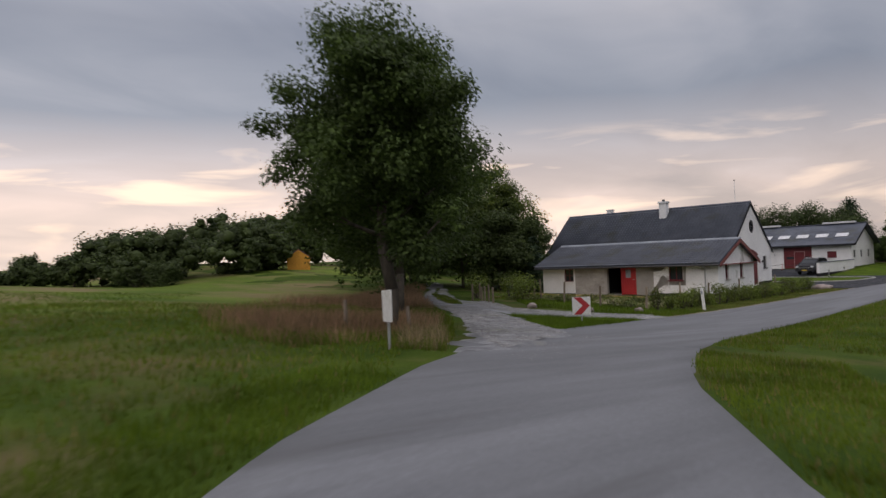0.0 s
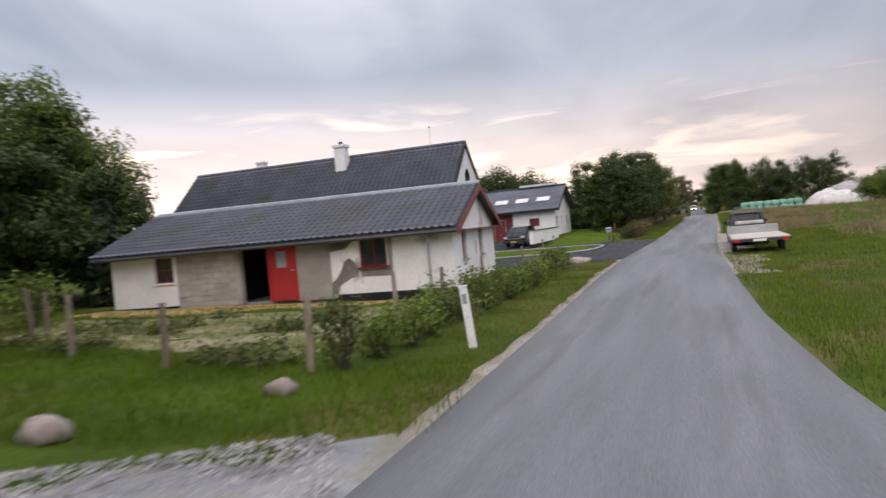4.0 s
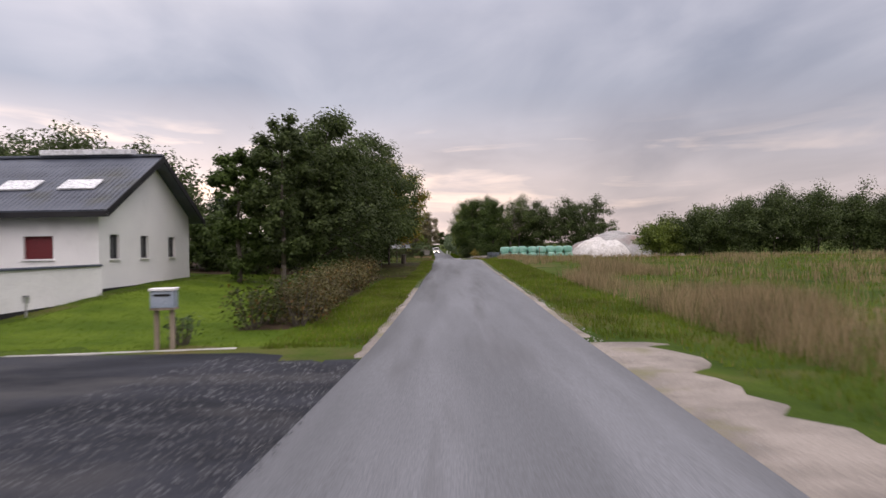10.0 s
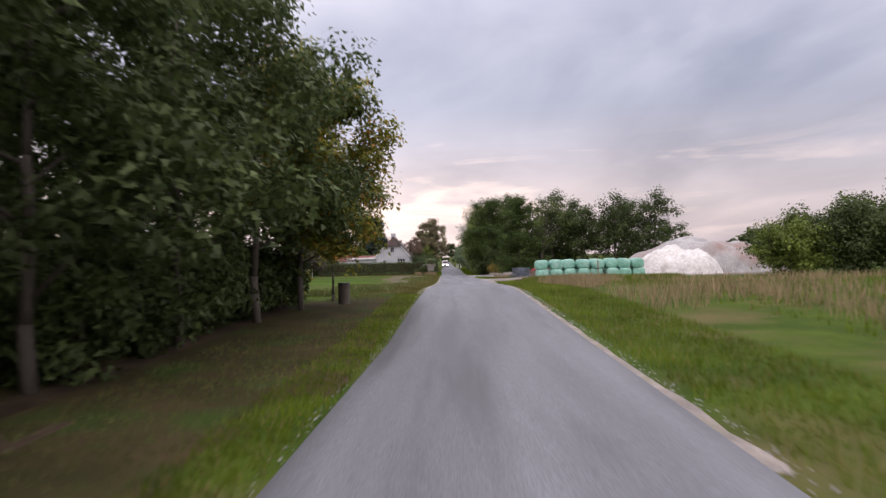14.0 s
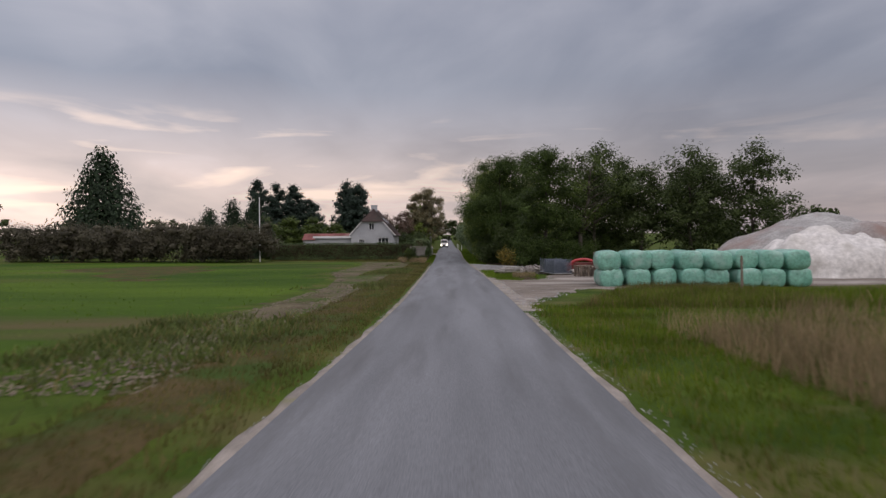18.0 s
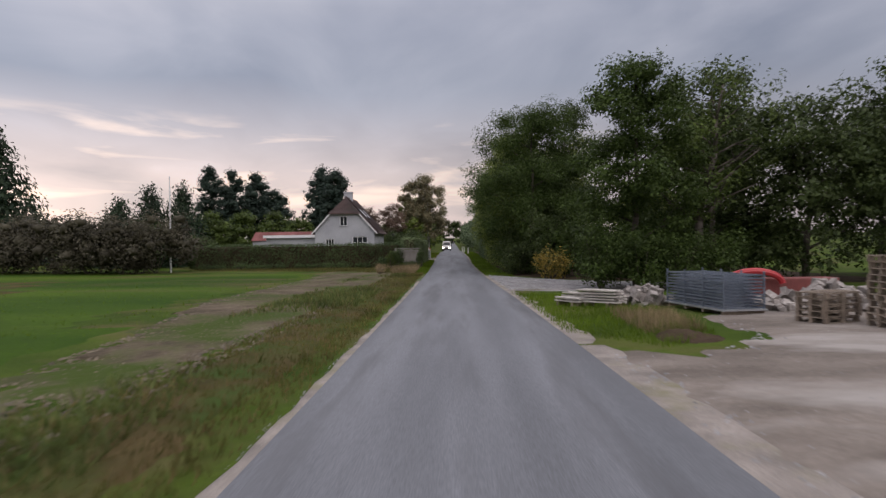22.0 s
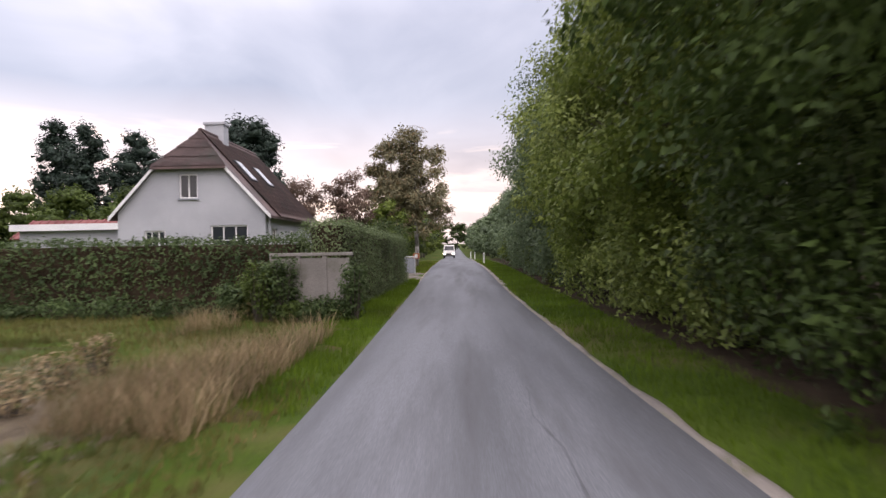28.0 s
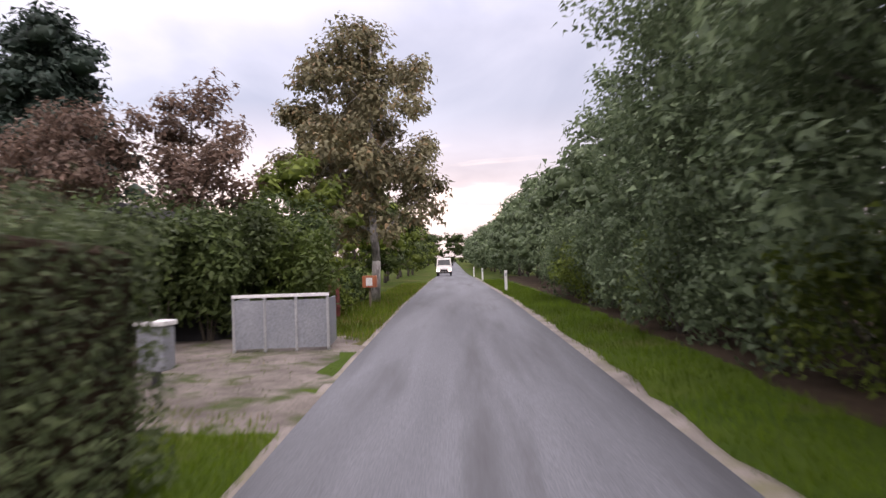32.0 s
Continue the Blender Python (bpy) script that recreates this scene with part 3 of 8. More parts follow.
def patch(name, outline, lift, material, label, category, cell=1.2, jag=0.0, kind="structure"):
    """A flat piece of ground with a polygonal outline, draped over the land."""
    rnd = random.Random(len(name) + int(outline[0][0] * 10))
    pts = []
    n = len(outline)
    for i in range(n):
        a, b = Vector(outline[i]), Vector(outline[(i + 1) % n])
        k = max(1, int((b - a).length / 0.35))
        for j in range(k):
            p = a.lerp(b, j / k)
            pts.append((p.x + rnd.uniform(-jag, jag), p.y + rnd.uniform(-jag, jag)))
    bm = bmesh.new()
    vs = [bm.verts.new((x, y, 0)) for x, y in pts]
    face = bm.faces.new(vs)
    bmesh.ops.inset_region(bm, faces=[face], thickness=0.10, use_even_offset=False)
    xs, ys = [p[0] for p in pts], [p[1] for p in pts]
    for axis, lo, hi in ((0, min(xs), max(xs)), (1, min(ys), max(ys))):
        c = lo + cell
        while c < hi:
            co, no = [0, 0, 0], [0, 0, 0]
            co[axis], no[axis] = c, 1
            bmesh.ops.bisect_plane(bm, geom=bm.verts[:] + bm.edges[:] + bm.faces[:], plane_co=co, plane_no=no)
            c += cell
    for v in bm.verts:
        v.co.z = gz(v.co.x, v.co.y) + lift - (lift + 0.04 if v.is_boundary else 0)
    bmesh.ops.recalc_face_normals(bm, faces=bm.faces[:])
    for fc in bm.faces:
        if fc.normal.z < 0:
            fc.normal_flip()
    return tagged(link_bm(name, bm, material, True), label, category, kind=kind)


# plants ---------------------------------------------------------------------
def leaf_mesh(name, centres, size, material, rng, droop=0.0, slim=0.5, parent=None, label="", out=None, keep=0.5, grow=1.25, cores=None):
    """One folded leaf (two triangles) at each centre, its face turned up and out from the twig;
    cores: (centre, radius) of the twiggy masses inside the clumps."""
    pick = rng.random(len(centres)) < keep * 0.85
    centres = centres[pick]
    n = len(centres)
    size = np.broadcast_to(np.asarray(size, float) * grow * 1.08, (n,)) * rng.uniform(0.65, 1.35, n)
    out = np.zeros((n, 3)) if out is None else out[pick]
    c = out * 0.75 + (0, 0, 0.55) + rng.normal(size=(n, 3)) * 0.45
    c /= np.linalg.norm(c, axis=1)[:, None] + 1e-9
    a = out * (0.8, 0.8, 0.2) + rng.normal(size=(n, 3)) * 0.6 - (0, 0, 0.35 + droop)
    a -= c * (a * c).sum(1)[:, None]
    a /= np.linalg.norm(a, axis=1)[:, None] + 1e-9
    b = np.cross(c, a)
    s = size[:, None]
    v = np.empty((n, 4, 3))
    v[:, 0] = centres - a * s * 0.5
    v[:, 1] = centres + b * s * slim * 0.5 + c * s * 0.10
    v[:, 2] = centres + a * s * 0.5
    v[:, 3] = centres - b * s * slim * 0.5 + c * s * 0.10
    if n and np.mean(size) < 0.6:
        # small leaves: one pointed triangle each
        v = v[:, [1, 2, 3]]
        v[:, 0] -= a * s * 0.3
        v[:, 2] -= a * s * 0.3
        faces = np.arange(n * 3).reshape(n, 3)
    else:
        i = np.arange(n)[:, None] * 4
        faces = np.concatenate([i + np.array([[0, 1, 2]]), i + np.array([[0, 2, 3]])])
    verts = v.reshape(-1, 3)
    if cores is not None:
        cc, cr = cores
        k = len(cc)
        V = ICO_V[None] * rng.uniform(0.6, 1.15, (k, len(ICO_V), 1)) * np.asarray(cr)[:, None, None] * (1, 1, 0.75) + cc[:, None]
        F = ICO_F[None] + (np.arange(k) * len(ICO_V))[:, None, None] + len(verts)
        verts, faces = np.concatenate([verts, V.reshape(-1, 3)]), np.concatenate([faces, F.reshape(-1, 3)])
    ob = mesh_from(name, verts, faces, material)
    if parent:
        ob.parent = parent
    return tagged(ob, label)


def ico():
    bm = bmesh.new()
    bmesh.ops.create_icosphere(bm, subdivisions=1, radius=1.0)
    V = np.array([v.co[:] for v in bm.verts])
    F = np.array([[v.index for v in f.verts] for f in bm.faces])
    bm.free()
    return V, F


ICO_V, ICO_F = ico()


def branching(bm, rng, base, top, r, limbs, reach, low, seg=7):
    """A tapered, slightly bent trunk with limbs; returns the ends of the limbs."""
    base, top = np.array(base, float), np.array(top, float)
    ends, prev, k = [], base, 6
    line = [base]
    for i in range(1, k + 1):
        p = base + (top - base) * i / k + rng.normal(size=3) * r * (0.5, 0.5, 0.1)
        rod(bm, prev, p, r * (1 - 0.85 * (i - 1) / k), r * (1 - 0.85 * i / k), seg)
        line.append(p)
        prev = p
    for j in range(limbs):
        f = low + (1 - low) * (j + rng.uniform(0, 0.9)) / limbs
        i = min(int(f * k), k - 1)
        s = line[i] + (line[i + 1] - line[i]) * (f * k - i)
        ang = j * 2.4 + rng.uniform(-0.4, 0.4)
        out = reach * (1.0 - 0.55 * f) * rng.uniform(0.65, 1.0)
        e = s + np.array([math.cos(ang) * out, math.sin(ang) * out, out * rng.uniform(0.35, 0.9)])
        mid = (s + e) / 2 + rng.normal(size=3) * out * 0.06
        rl = r * (1 - 0.85 * f) * 0.5
        rod(bm, s, mid, rl, rl * 0.65, 5)
        rod(bm, mid, e, rl * 0.65, rl * 0.15, 5)
        e2 = mid + (e - mid) * 0.7 + rng.normal(size=3) * out * 0.25
        rod(bm, mid, e2, rl * 0.5, rl * 0.12, 4)
        ends += [e, e2, mid]
    return line, ends


def tree(x, y, h, r, material, label, seed, name="tree", trunk_r=0.2, clear=0.2, leaves=6000, leaf=0.32, squash=1.0, lean=(0, 0), limbs=12, bark=None, clumps=46, group="", fill=0.35, clump_r=0.2, droop=0.1, slim=0.55):
    """A broad-leaved tree: a trunk with limbs, and a crown of many leaves in uneven clumps."""
    rng = np.random.default_rng(seed)
    z = gz(x, y)
    t = thing(name, label, "tree", (x, y, z), group=group)
    bm = bmesh.new()
    base, top = (0, 0, -0.15), (lean[0], lean[1], h * 0.9)
    line, ends = branching(bm, rng, base, top, trunk_r, limbs, r * 0.95, max(clear, 0.2))
    part("trunk", bm, bark or M_BARK, t, smooth=True)
    zc, rz = h * (clear + 1) / 2, h * (1 - clear) / 2
    # clump centres: on the skin of an egg-shaped crown, some inside, and round the ends of the limbs
    d = rng.normal(size=(clumps, 3))
    d /= np.linalg.norm(d, axis=1)[:, None]
    rad = np.where(rng.random(clumps) < fill, rng.uniform(0.2, 0.7, clumps), rng.uniform(0.72, 1.0, clumps))
    wide = 1 - 0.25 * squash * np.clip(d[:, 2], 0, 1)
    cen = np.stack([d[:, 0] * r * rad * wide, d[:, 1] * r * rad * wide, zc + d[:, 2] * rz * rad], 1)
    cen[:, :2] += np.array(lean) * (cen[:, 2:3] / h)
    cen = np.concatenate([cen, np.array(ends)[rng.permutation(len(ends))[: clumps // 3]]])
    size = r * clump_r * rng.uniform(0.6, 1.5, len(cen))
    w = size ** 1.6
    pick = rng.choice(len(cen), leaves, p=w / w.sum())
    off = rng.normal(size=(leaves, 3))
    off /= np.linalg.norm(off, axis=1)[:, None]
    off[:, 2] += 0.25
    far = rng.uniform(0.25 if leaf < 0.22 else 0.45, 1.05, leaves)[:, None]
    off *= far
    pts = cen[pick] + off * size[pick][:, None] * (1.15, 1.15, 0.8)
    # single shoots that break the outline
    k = leaves // 20
    q = rng.integers(0, len(cen), k)
    dirs = cen[q] - (0, 0, zc)
    dirs /= np.linalg.norm(dirs, axis=1)[:, None] + 1e-6
    off[:k] = dirs
    pts[:k] = cen[q] + dirs * (size[q] * rng.uniform(0.7, 1.15, k))[:, None] + rng.normal(size=(k, 3)) * 0.12
    pts[:, 2] = np.maximum(pts[:, 2], h * clear * 0.6)
    leaf_mesh("crown", pts, leaf, material, rng, parent=t, droop=droop, slim=slim, out=off, cores=None if leaf < 0.22 else (cen, size * 0.7), keep=1.1 if leaf < 0.22 else 0.55)
    return t


def conifer(x, y, h, r, material, label, seed, name="conifer", leaves=5000, leaf=0.35, clear=0.05, shaggy=0.12, group=""):
    """A spruce: a straight trunk and whorls of drooping sprays, narrowing upwards."""
    rng = np.random.default_rng(seed)
    z = gz(x, y)
    t = thing(name, label, "tree", (x, y, z), group=group)
    bm = bmesh.new()
    rod(bm, (0, 0, -0.1), (0, 0, h * 0.97), 0.03 * h * 0.5, 0.02, 8)
    whorls = int(h * 1.6)
    sprays = []
    for i in range(whorls):
        f = clear + (1 - clear) * (i + 0.5) / whorls
        out = r * (1 - f) ** 0.8 * rng.uniform(0.85, 1.12)
        for j in range(9):
            a = j * 0.7 + i * 1.1 + rng.uniform(-0.2, 0.2)
            o = out * rng.uniform(0.75, 1.1)
            e = (math.cos(a) * o, math.sin(a) * o, f * h - o * 0.25)
            if j % 3 == 0:
                rod(bm, (0, 0, f * h), e, 0.035, 0.008, 4)
            sprays.append(((0, 0, f * h), e))
    part("trunk", bm, M_BARK, t)
    S = np.array(sprays)
    w = np.linalg.norm(S[:, 1] - S[:, 0], axis=1) + 0.15
    pick = rng.choice(len(S), leaves, p=w / w.sum())
    f = rng.random(leaves)[:, None] ** 0.6
    pts = S[pick, 0] + (S[pick, 1] - S[pick, 0]) * f + rng.normal(size=(leaves, 3)) * (shaggy * (0.5 + r * 0.25))
    leaf_mesh("crown", pts, leaf, material, rng, parent=t, droop=0.35, slim=0.4, out=(S[pick, 1] - S[pick, 0]) / w[pick][:, None], keep=0.62)
    return t


def pine(x, y, h, r, label, seed, name="pine_tree", leaves=6000, leaf=0.3, clear=0.25, material=None, group=""):
    return tree(x, y, h, r, material or L_PINE, label, seed, name, 0.22, clear, leaves, leaf, squash=1.6, limbs=16, clumps=110, fill=0.45, clump_r=0.23, droop=-0.2, slim=0.45, group=group)


def bush(x, y, h, r, material, label, seed, name="bush", leaves=1500, leaf=0.16, group="", ry=None, category="bush"):
    """A low shrub: bare stems from one stool and an uneven leafy head."""
    rng = np.random.default_rng(seed)
    z = gz(x, y)
    ry = ry or r
    t = thing(name, label, category, (x, y, z), group=group)
    bm = bmesh.new()
    tips = []
    for i in range(9):
        a = i * 0.7 + rng.uniform(-0.2, 0.2)
        e = np.array([math.cos(a) * r * 0.6, math.sin(a) * ry * 0.6, h * rng.uniform(0.6, 0.95)])
        rod(bm, (math.cos(a) * 0.08, math.sin(a) * 0.08, -0.05), e, 0.025, 0.006, 5)
        tips.append(e)
    part("stem", bm, M_BARK, t)
    n = 26
    d = rng.normal(size=(n, 3))
    d /= np.linalg.norm(d, axis=1)[:, None]
    cen = d * rng.uniform(0.4, 0.95, n)[:, None] * (r, ry, h * 0.48) + (0, 0, h * 0.5)
    cen = np.concatenate([cen, tips])
    size = 0.26 * min(r, ry, h) * rng.uniform(0.7, 1.6, len(cen)) + 0.08
    pick = rng.integers(0, len(cen), leaves)
    off = rng.normal(size=(leaves, 3)) * 0.55
    off /= np.maximum(1.0, np.linalg.norm(off, axis=1) / 1.05)[:, None]
    pts = cen[pick] + off * size[pick][:, None]
    pts[:, 2] = np.maximum(pts[:, 2], 0.03)
    leaf_mesh("leaves", pts, leaf, material, rng, parent=t, out=off, cores=(cen, size * 0.5) if leaf > 0.15 and h > 2.6 else None, keep=0.5 if leaf > 0.15 and h > 2.6 else 0.85)
    return t


def hedge(name, x0, x1, y0, y1, h, material, label, seed, leaves=9000, leaf=0.13, category="hedge", ragged=0.08, group=""):
    """A clipped hedge: a solid dark core in the leaf-litter material and a skin of leaves over top and sides."""
    rng = np.random.default_rng(seed)
    xc, yc = (x0 + x1) / 2, (y0 + y1) / 2
    z = gz(xc, yc)
    t = thing(name, label, category, (xc, yc, z), group=group)
    lx, ly = (x1 - x0) / 2, (y1 - y0) / 2
    nx, ny = max(3, int(lx * 2 / 0.5)), max(3, int(ly * 2 / 0.5))
    bm = bmesh.new()
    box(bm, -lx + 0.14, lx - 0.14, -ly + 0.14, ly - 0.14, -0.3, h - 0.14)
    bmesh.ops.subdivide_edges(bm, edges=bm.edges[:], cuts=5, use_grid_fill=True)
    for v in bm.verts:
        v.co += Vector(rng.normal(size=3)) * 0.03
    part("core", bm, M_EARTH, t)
    aw, al, at = 2 * ly * h, 2 * lx * h, 4 * lx * ly
    p = np.array([aw, aw, al, al, at])
    side = rng.choice(5, leaves, p=p / p.sum())
    u, v = rng.uniform(-1, 1, leaves), rng.random(leaves)
    X = np.where(side == 0, -lx, np.where(side == 1, lx, u * lx))
    Y = np.where(side == 2, -ly, np.where(side == 3, ly, np.where(side == 4, (v * 2 - 1) * ly, u * ly)))
    Z = np.where(side == 4, h, v * h)
    pts = np.stack([X, Y, Z], 1) + rng.normal(size=(leaves, 3)) * ragged
    pts += (np.sin(pts[:, [1, 0, 0]] * 1.7 + seed) + np.sin(pts[:, [2, 2, 1]] * 2.3)) * ragged * 0.5
    # the foot follows the ground
    pts[:, 2] += lie(pts[:, 0] + xc, pts[:, 1] + yc) - z
    out = np.stack([np.where(side < 2, np.sign(X), 0), np.where((side == 2) | (side == 3), np.sign(Y), 0), np.where(side == 4, 1, 0)], 1).astype(float)
    leaf_mesh("leaves", pts, leaf, material, rng, parent=t, out=out, keep=0.7, grow=1.15)
    return t


def blades(name, sample, n, hgt, wid, material, label, category, seed, lean=0.35, clump=1, lift=0.0, patchy=0.0):
    """Grass as real blades: n tufts of bent blades at the places that sample(rng, n) gives."""
    rng = np.random.default_rng(seed)
    X, Y = sample(rng, n)
    if patchy:
        f = 0.5 + 0.25 * (np.sin(X * 0.55 + 2.0 * np.sin(Y * 0.13)) + np.sin(Y * 0.33 + 1.5 * np.sin(X * 0.41)))
        keep = f > patchy * rng.uniform(0.5, 1.1, n)
        X, Y = X[keep], Y[keep]
        n = len(X)
    if clump > 1:
        X = np.repeat(X, clump) + rng.normal(size=n * clump) * 0.05
        Y = np.repeat(Y, clump) + rng.normal(size=n * clump) * 0.05
        n *= clump
    H = rng.uniform(hgt[0], hgt[1], n)
    a = rng.uniform(0, 2 * PI, n)
    dx, dy = np.cos(a), np.sin(a)
    b = rng.uniform(0, 2 * PI, n)
    l = H * lean * rng.uniform(0.2, 1.2, n)
    Z = lie(X, Y) + lift - 0.02
    w = wid * rng.uniform(0.6, 1.4, n) / 2
    if hgt[1] < 0.35:
        v = np.empty((n, 3, 3))
        v[:, 0] = np.stack([X - dx * w, Y - dy * w, Z], 1)
        v[:, 1] = np.stack([X + dx * w, Y + dy * w, Z], 1)
        v[:, 2] = np.stack([X + np.cos(b) * l, Y + np.sin(b) * l, Z + H], 1)
        return tagged(mesh_from(name, v.reshape(-1, 3), np.arange(n * 3).reshape(n, 3), material), label, category, kind="stuff")
    v = np.empty((n, 5, 3))
    v[:, 0] = np.stack([X - dx * w, Y - dy * w, Z], 1)
    v[:, 1] = np.stack([X + dx * w, Y + dy * w, Z], 1)
    mx, my = X + np.cos(b) * l * 0.4, Y + np.sin(b) * l * 0.4
    v[:, 2] = np.stack([mx + dx * w * 0.7, my + dy * w * 0.7, Z + H * 0.6], 1)
    v[:, 3] = np.stack([mx - dx * w * 0.7, my - dy * w * 0.7, Z + H * 0.6], 1)
    v[:, 4] = np.stack([X + np.cos(b) * l, Y + np.sin(b) * l, Z + H], 1)
    i = np.arange(n)[:, None] * 5
    f = np.concatenate([i + np.array([[0, 1, 2]]), i + np.array([[0, 2, 3]]), i + np.array([[3, 2, 4]])])
    return tagged(mesh_from(name, v.reshape(-1, 3), f, material), label, category, kind="stuff")


def boulder(bm, at, size, seed, rough=0.18):
    rng = random.Random(seed)
    made = bmesh.ops.create_icosphere(bm, subdivisions=2, radius=1.0)
    for v in made["verts"]:
        n = noise.noise(v.co * 1.3 + Vector((seed * 3.1, 0, 0)))
        v.co = Vector((v.co.x * size[0], v.co.y * size[1], v.co.z * size[2])) * (1 + rough * n * 2) + Vector(at)
    return bm
# ground and road ------------------------------------------------------------
def spaced(*runs):
    out = []
    for a, b, s in runs:
        out += list(np.arange(a, b, s))
    return np.array(out + [runs[-1][1]])


def ground():
    xs = spaced((-1500, -300, 150), (-300, -100, 25), (-100, -40, 6), (-40, -14, 2), (-14, 14, 0.5), (14, 40, 2), (40, 100, 6), (100, 300, 25), (300, 1500, 150))
    ys = spaced((-1200, -200, 125), (-200, -40, 20), (-40, -10, 4), (-10, 290, 1.0), (290, 340, 5), (340, 600, 25), (600, 1600, 150))
    ob = sheet("ground", lambda u, v: (u, v), xs, ys, 0.0, M_GRASS, uneven=0.6, edge_drop=False)
    return tagged(ob, "rough grassland running out to the horizon", "ground", kind="structure")


ground()


def road_xy(u, v):
    """u: 0 (left edge) to 1 (right edge); v: metres along y."""
    return el(v) + (er(v) - el(v)) * u, v + 0 * u


# the straight road, and the bend that leads into it
BEND = [(34.5, -24.0), (28.0, -16.5), (21.0, -8.6), (13.3, 0.1), (9.2, 4.6), (6.0, 9.0), (4.0, 12.4), (2.6, 16.0)]


def bend_xy(u, v):
    i = np.linspace(0, 1, len(BEND))
    cx, cy = np.interp(v, i, [p[0] for p in BEND]), np.interp(v, i, [p[1] for p in BEND])
    e = 0.02
    dx = np.interp(np.minimum(v + e, 1), i, [p[0] for p in BEND]) - np.interp(np.maximum(v - e, 0), i, [p[0] for p in BEND])
    dy = np.interp(np.minimum(v + e, 1), i, [p[1] for p in BEND]) - np.interp(np.maximum(v - e, 0), i, [p[1] for p in BEND])
    n = np.hypot(dx, dy)
    s = (u - 0.5) * (5.6 - 1.2 * v)
    return cx + dy / n * s, cy - dx / n * s


road = sheet("road", road_xy, np.array([0, 0.008, 0.15, 0.3, 0.5, 0.7, 0.85, 0.992, 1]), spaced((10, 290, 1.0), (290, 600, 10)), 0.03, M_ASPHALT, label="narrow country road of worn grey asphalt", category="road")
sheet("road_bend", bend_xy, np.array([0, 0.008, 0.15, 0.3, 0.5, 0.7, 0.85, 0.992, 1]), np.linspace(0, 1.0, 60), 0.036, M_ASPHALT, label="bend of the worn grey asphalt road", category="road")


def shoulder(name, side, ranges, seed):
    """A ragged strip of washed-out sand along the edge of the asphalt."""
    rnd = np.random.default_rng(seed)
    for y0, y1, w in ranges:
        ys = np.arange(y0, y1 + 0.01, 0.5)
        wid = w * (0.55 + 0.6 * np.abs(np.sin(ys * 0.37 + seed)) * np.abs(np.sin(ys * 1.3)) + rnd.uniform(0, 0.35, len(ys)))
        wid[0] = wid[-1] = 0.1

        def fu(u, v):
            k = np.interp(v, ys, wid)
            e = el(v) if side < 0 else er(v)
            return e + side * (u * (k + 0.15) - 0.15), v + 0 * u
        sheet(name, fu, np.array([0, 0.1, 0.4, 0.7, 0.95, 1]), ys, 0.024, M_DARKTOP if y0 == 54.5 else M_SAND, label="ragged dark gravelly strip beside the asphalt" if y0 == 54.5 else "ragged pale sandy strip beside the asphalt", category="road shoulder")


shoulder("shoulder", -1, [(26, 44, 0.2), (43.5, 55, 0.24), (54.5, 74.5, 0.5), (74, 92, 0.2), (126, 193, 0.12), (230, 300, 0.09)], 3)
shoulder("shoulder", 1, [(44, 76, 1.3), (76, 100, 0.16), (100, 146, 0.12), (146, 167, 0.7), (166.5, 200, 0.45), (200, 228, 0.12), (228, 300, 0.24)], 5)

# lines of tar where the asphalt was mended
def tar_seam(pts, w=0.022):
    P = np.array(pts, float)
    ys = np.arange(P[0, 1], P[-1, 1], 0.6)

    def fu(u, v):
        c = np.interp(v, P[:, 1], P[:, 0]) + 0.06 * np.sin(v * 1.1) + 0.04 * np.sin(v * 2.7 + 1)
        return c + (u - 0.5) * w * (1 + 0.5 * np.sin(v * 3.1)), v + 0 * u
    sheet("tar_seam", fu, np.array([0, 1]), ys, 0.036, M_SEAM, label="thin dark line of tar on the asphalt", category="road", edge_drop=False)


for pts in ([(0.9, 187), (0.5, 216)],):
    tar_seam(pts)

# other surfaces
patch("driveway", [(-2.5, 54.6), (-2.5, 60.0), (-2.4, 65.0), (-2.1, 74.0), (-4.6, 75.4), (-12.2, 74.6), (-12.5, 84.9), (-33, 84.9), (-33, 61.8), (-14, 61.9), (-11.2, 61.6), (-10.9, 54.0), (-6.0, 53.2)], 0.06, M_DARKTOP,
      "dark new gravelly asphalt forecourt between the houses", "driveway", jag=0.12)
patch("lawn", [(-5.95, 66.3), (-5.85, 68.2), (-5.95, 69.65), (-6.38, 70.72), (-6.95, 71.2), (-12, 71.4), (-30, 71.9), (-30, 63.0), (-11.7, 63.0), (-8.2, 63.4), (-7.05, 63.95), (-6.28, 64.86)], 0.08, M_LAWN, "short mown lawn island with a stone kerb", "lawn")
patch("garden_lawn", [(-2.6, 75.6), (-12.0, 75.0), (-12.3, 96), (-9, 100), (-5.2, 96), (-4.0, 80)], 0.03, M_LAWN, "mown lawn in front of the white barn", "lawn", jag=0.1)
patch("gravel_track", [(4.2, 9.6), (1.0, 16.4), (-0.2, 17.1), (-2.2, 18.3), (-3.4, 19.05), (-5.5, 20.5), (-9.0, 22.8), (-12.0, 24.9), (-15.4, 27.2), (-20.3, 30.9), (-28.2, 37.3), (-40.5, 47.6), (-41.8, 46.6), (-26.9, 34.0), (-20.2, 27.6), (-16.4, 24.7), (-13.0, 22.2), (-9.6, 20.0), (-8.0, 19.0), (-4.6, 16.5), (-2.6, 14.8), (0.0, 12.4), (2.6, 9.4)], 0.085, M_GRAVEL,
      "grey gravel farm track joining the road", "track", jag=0.15)
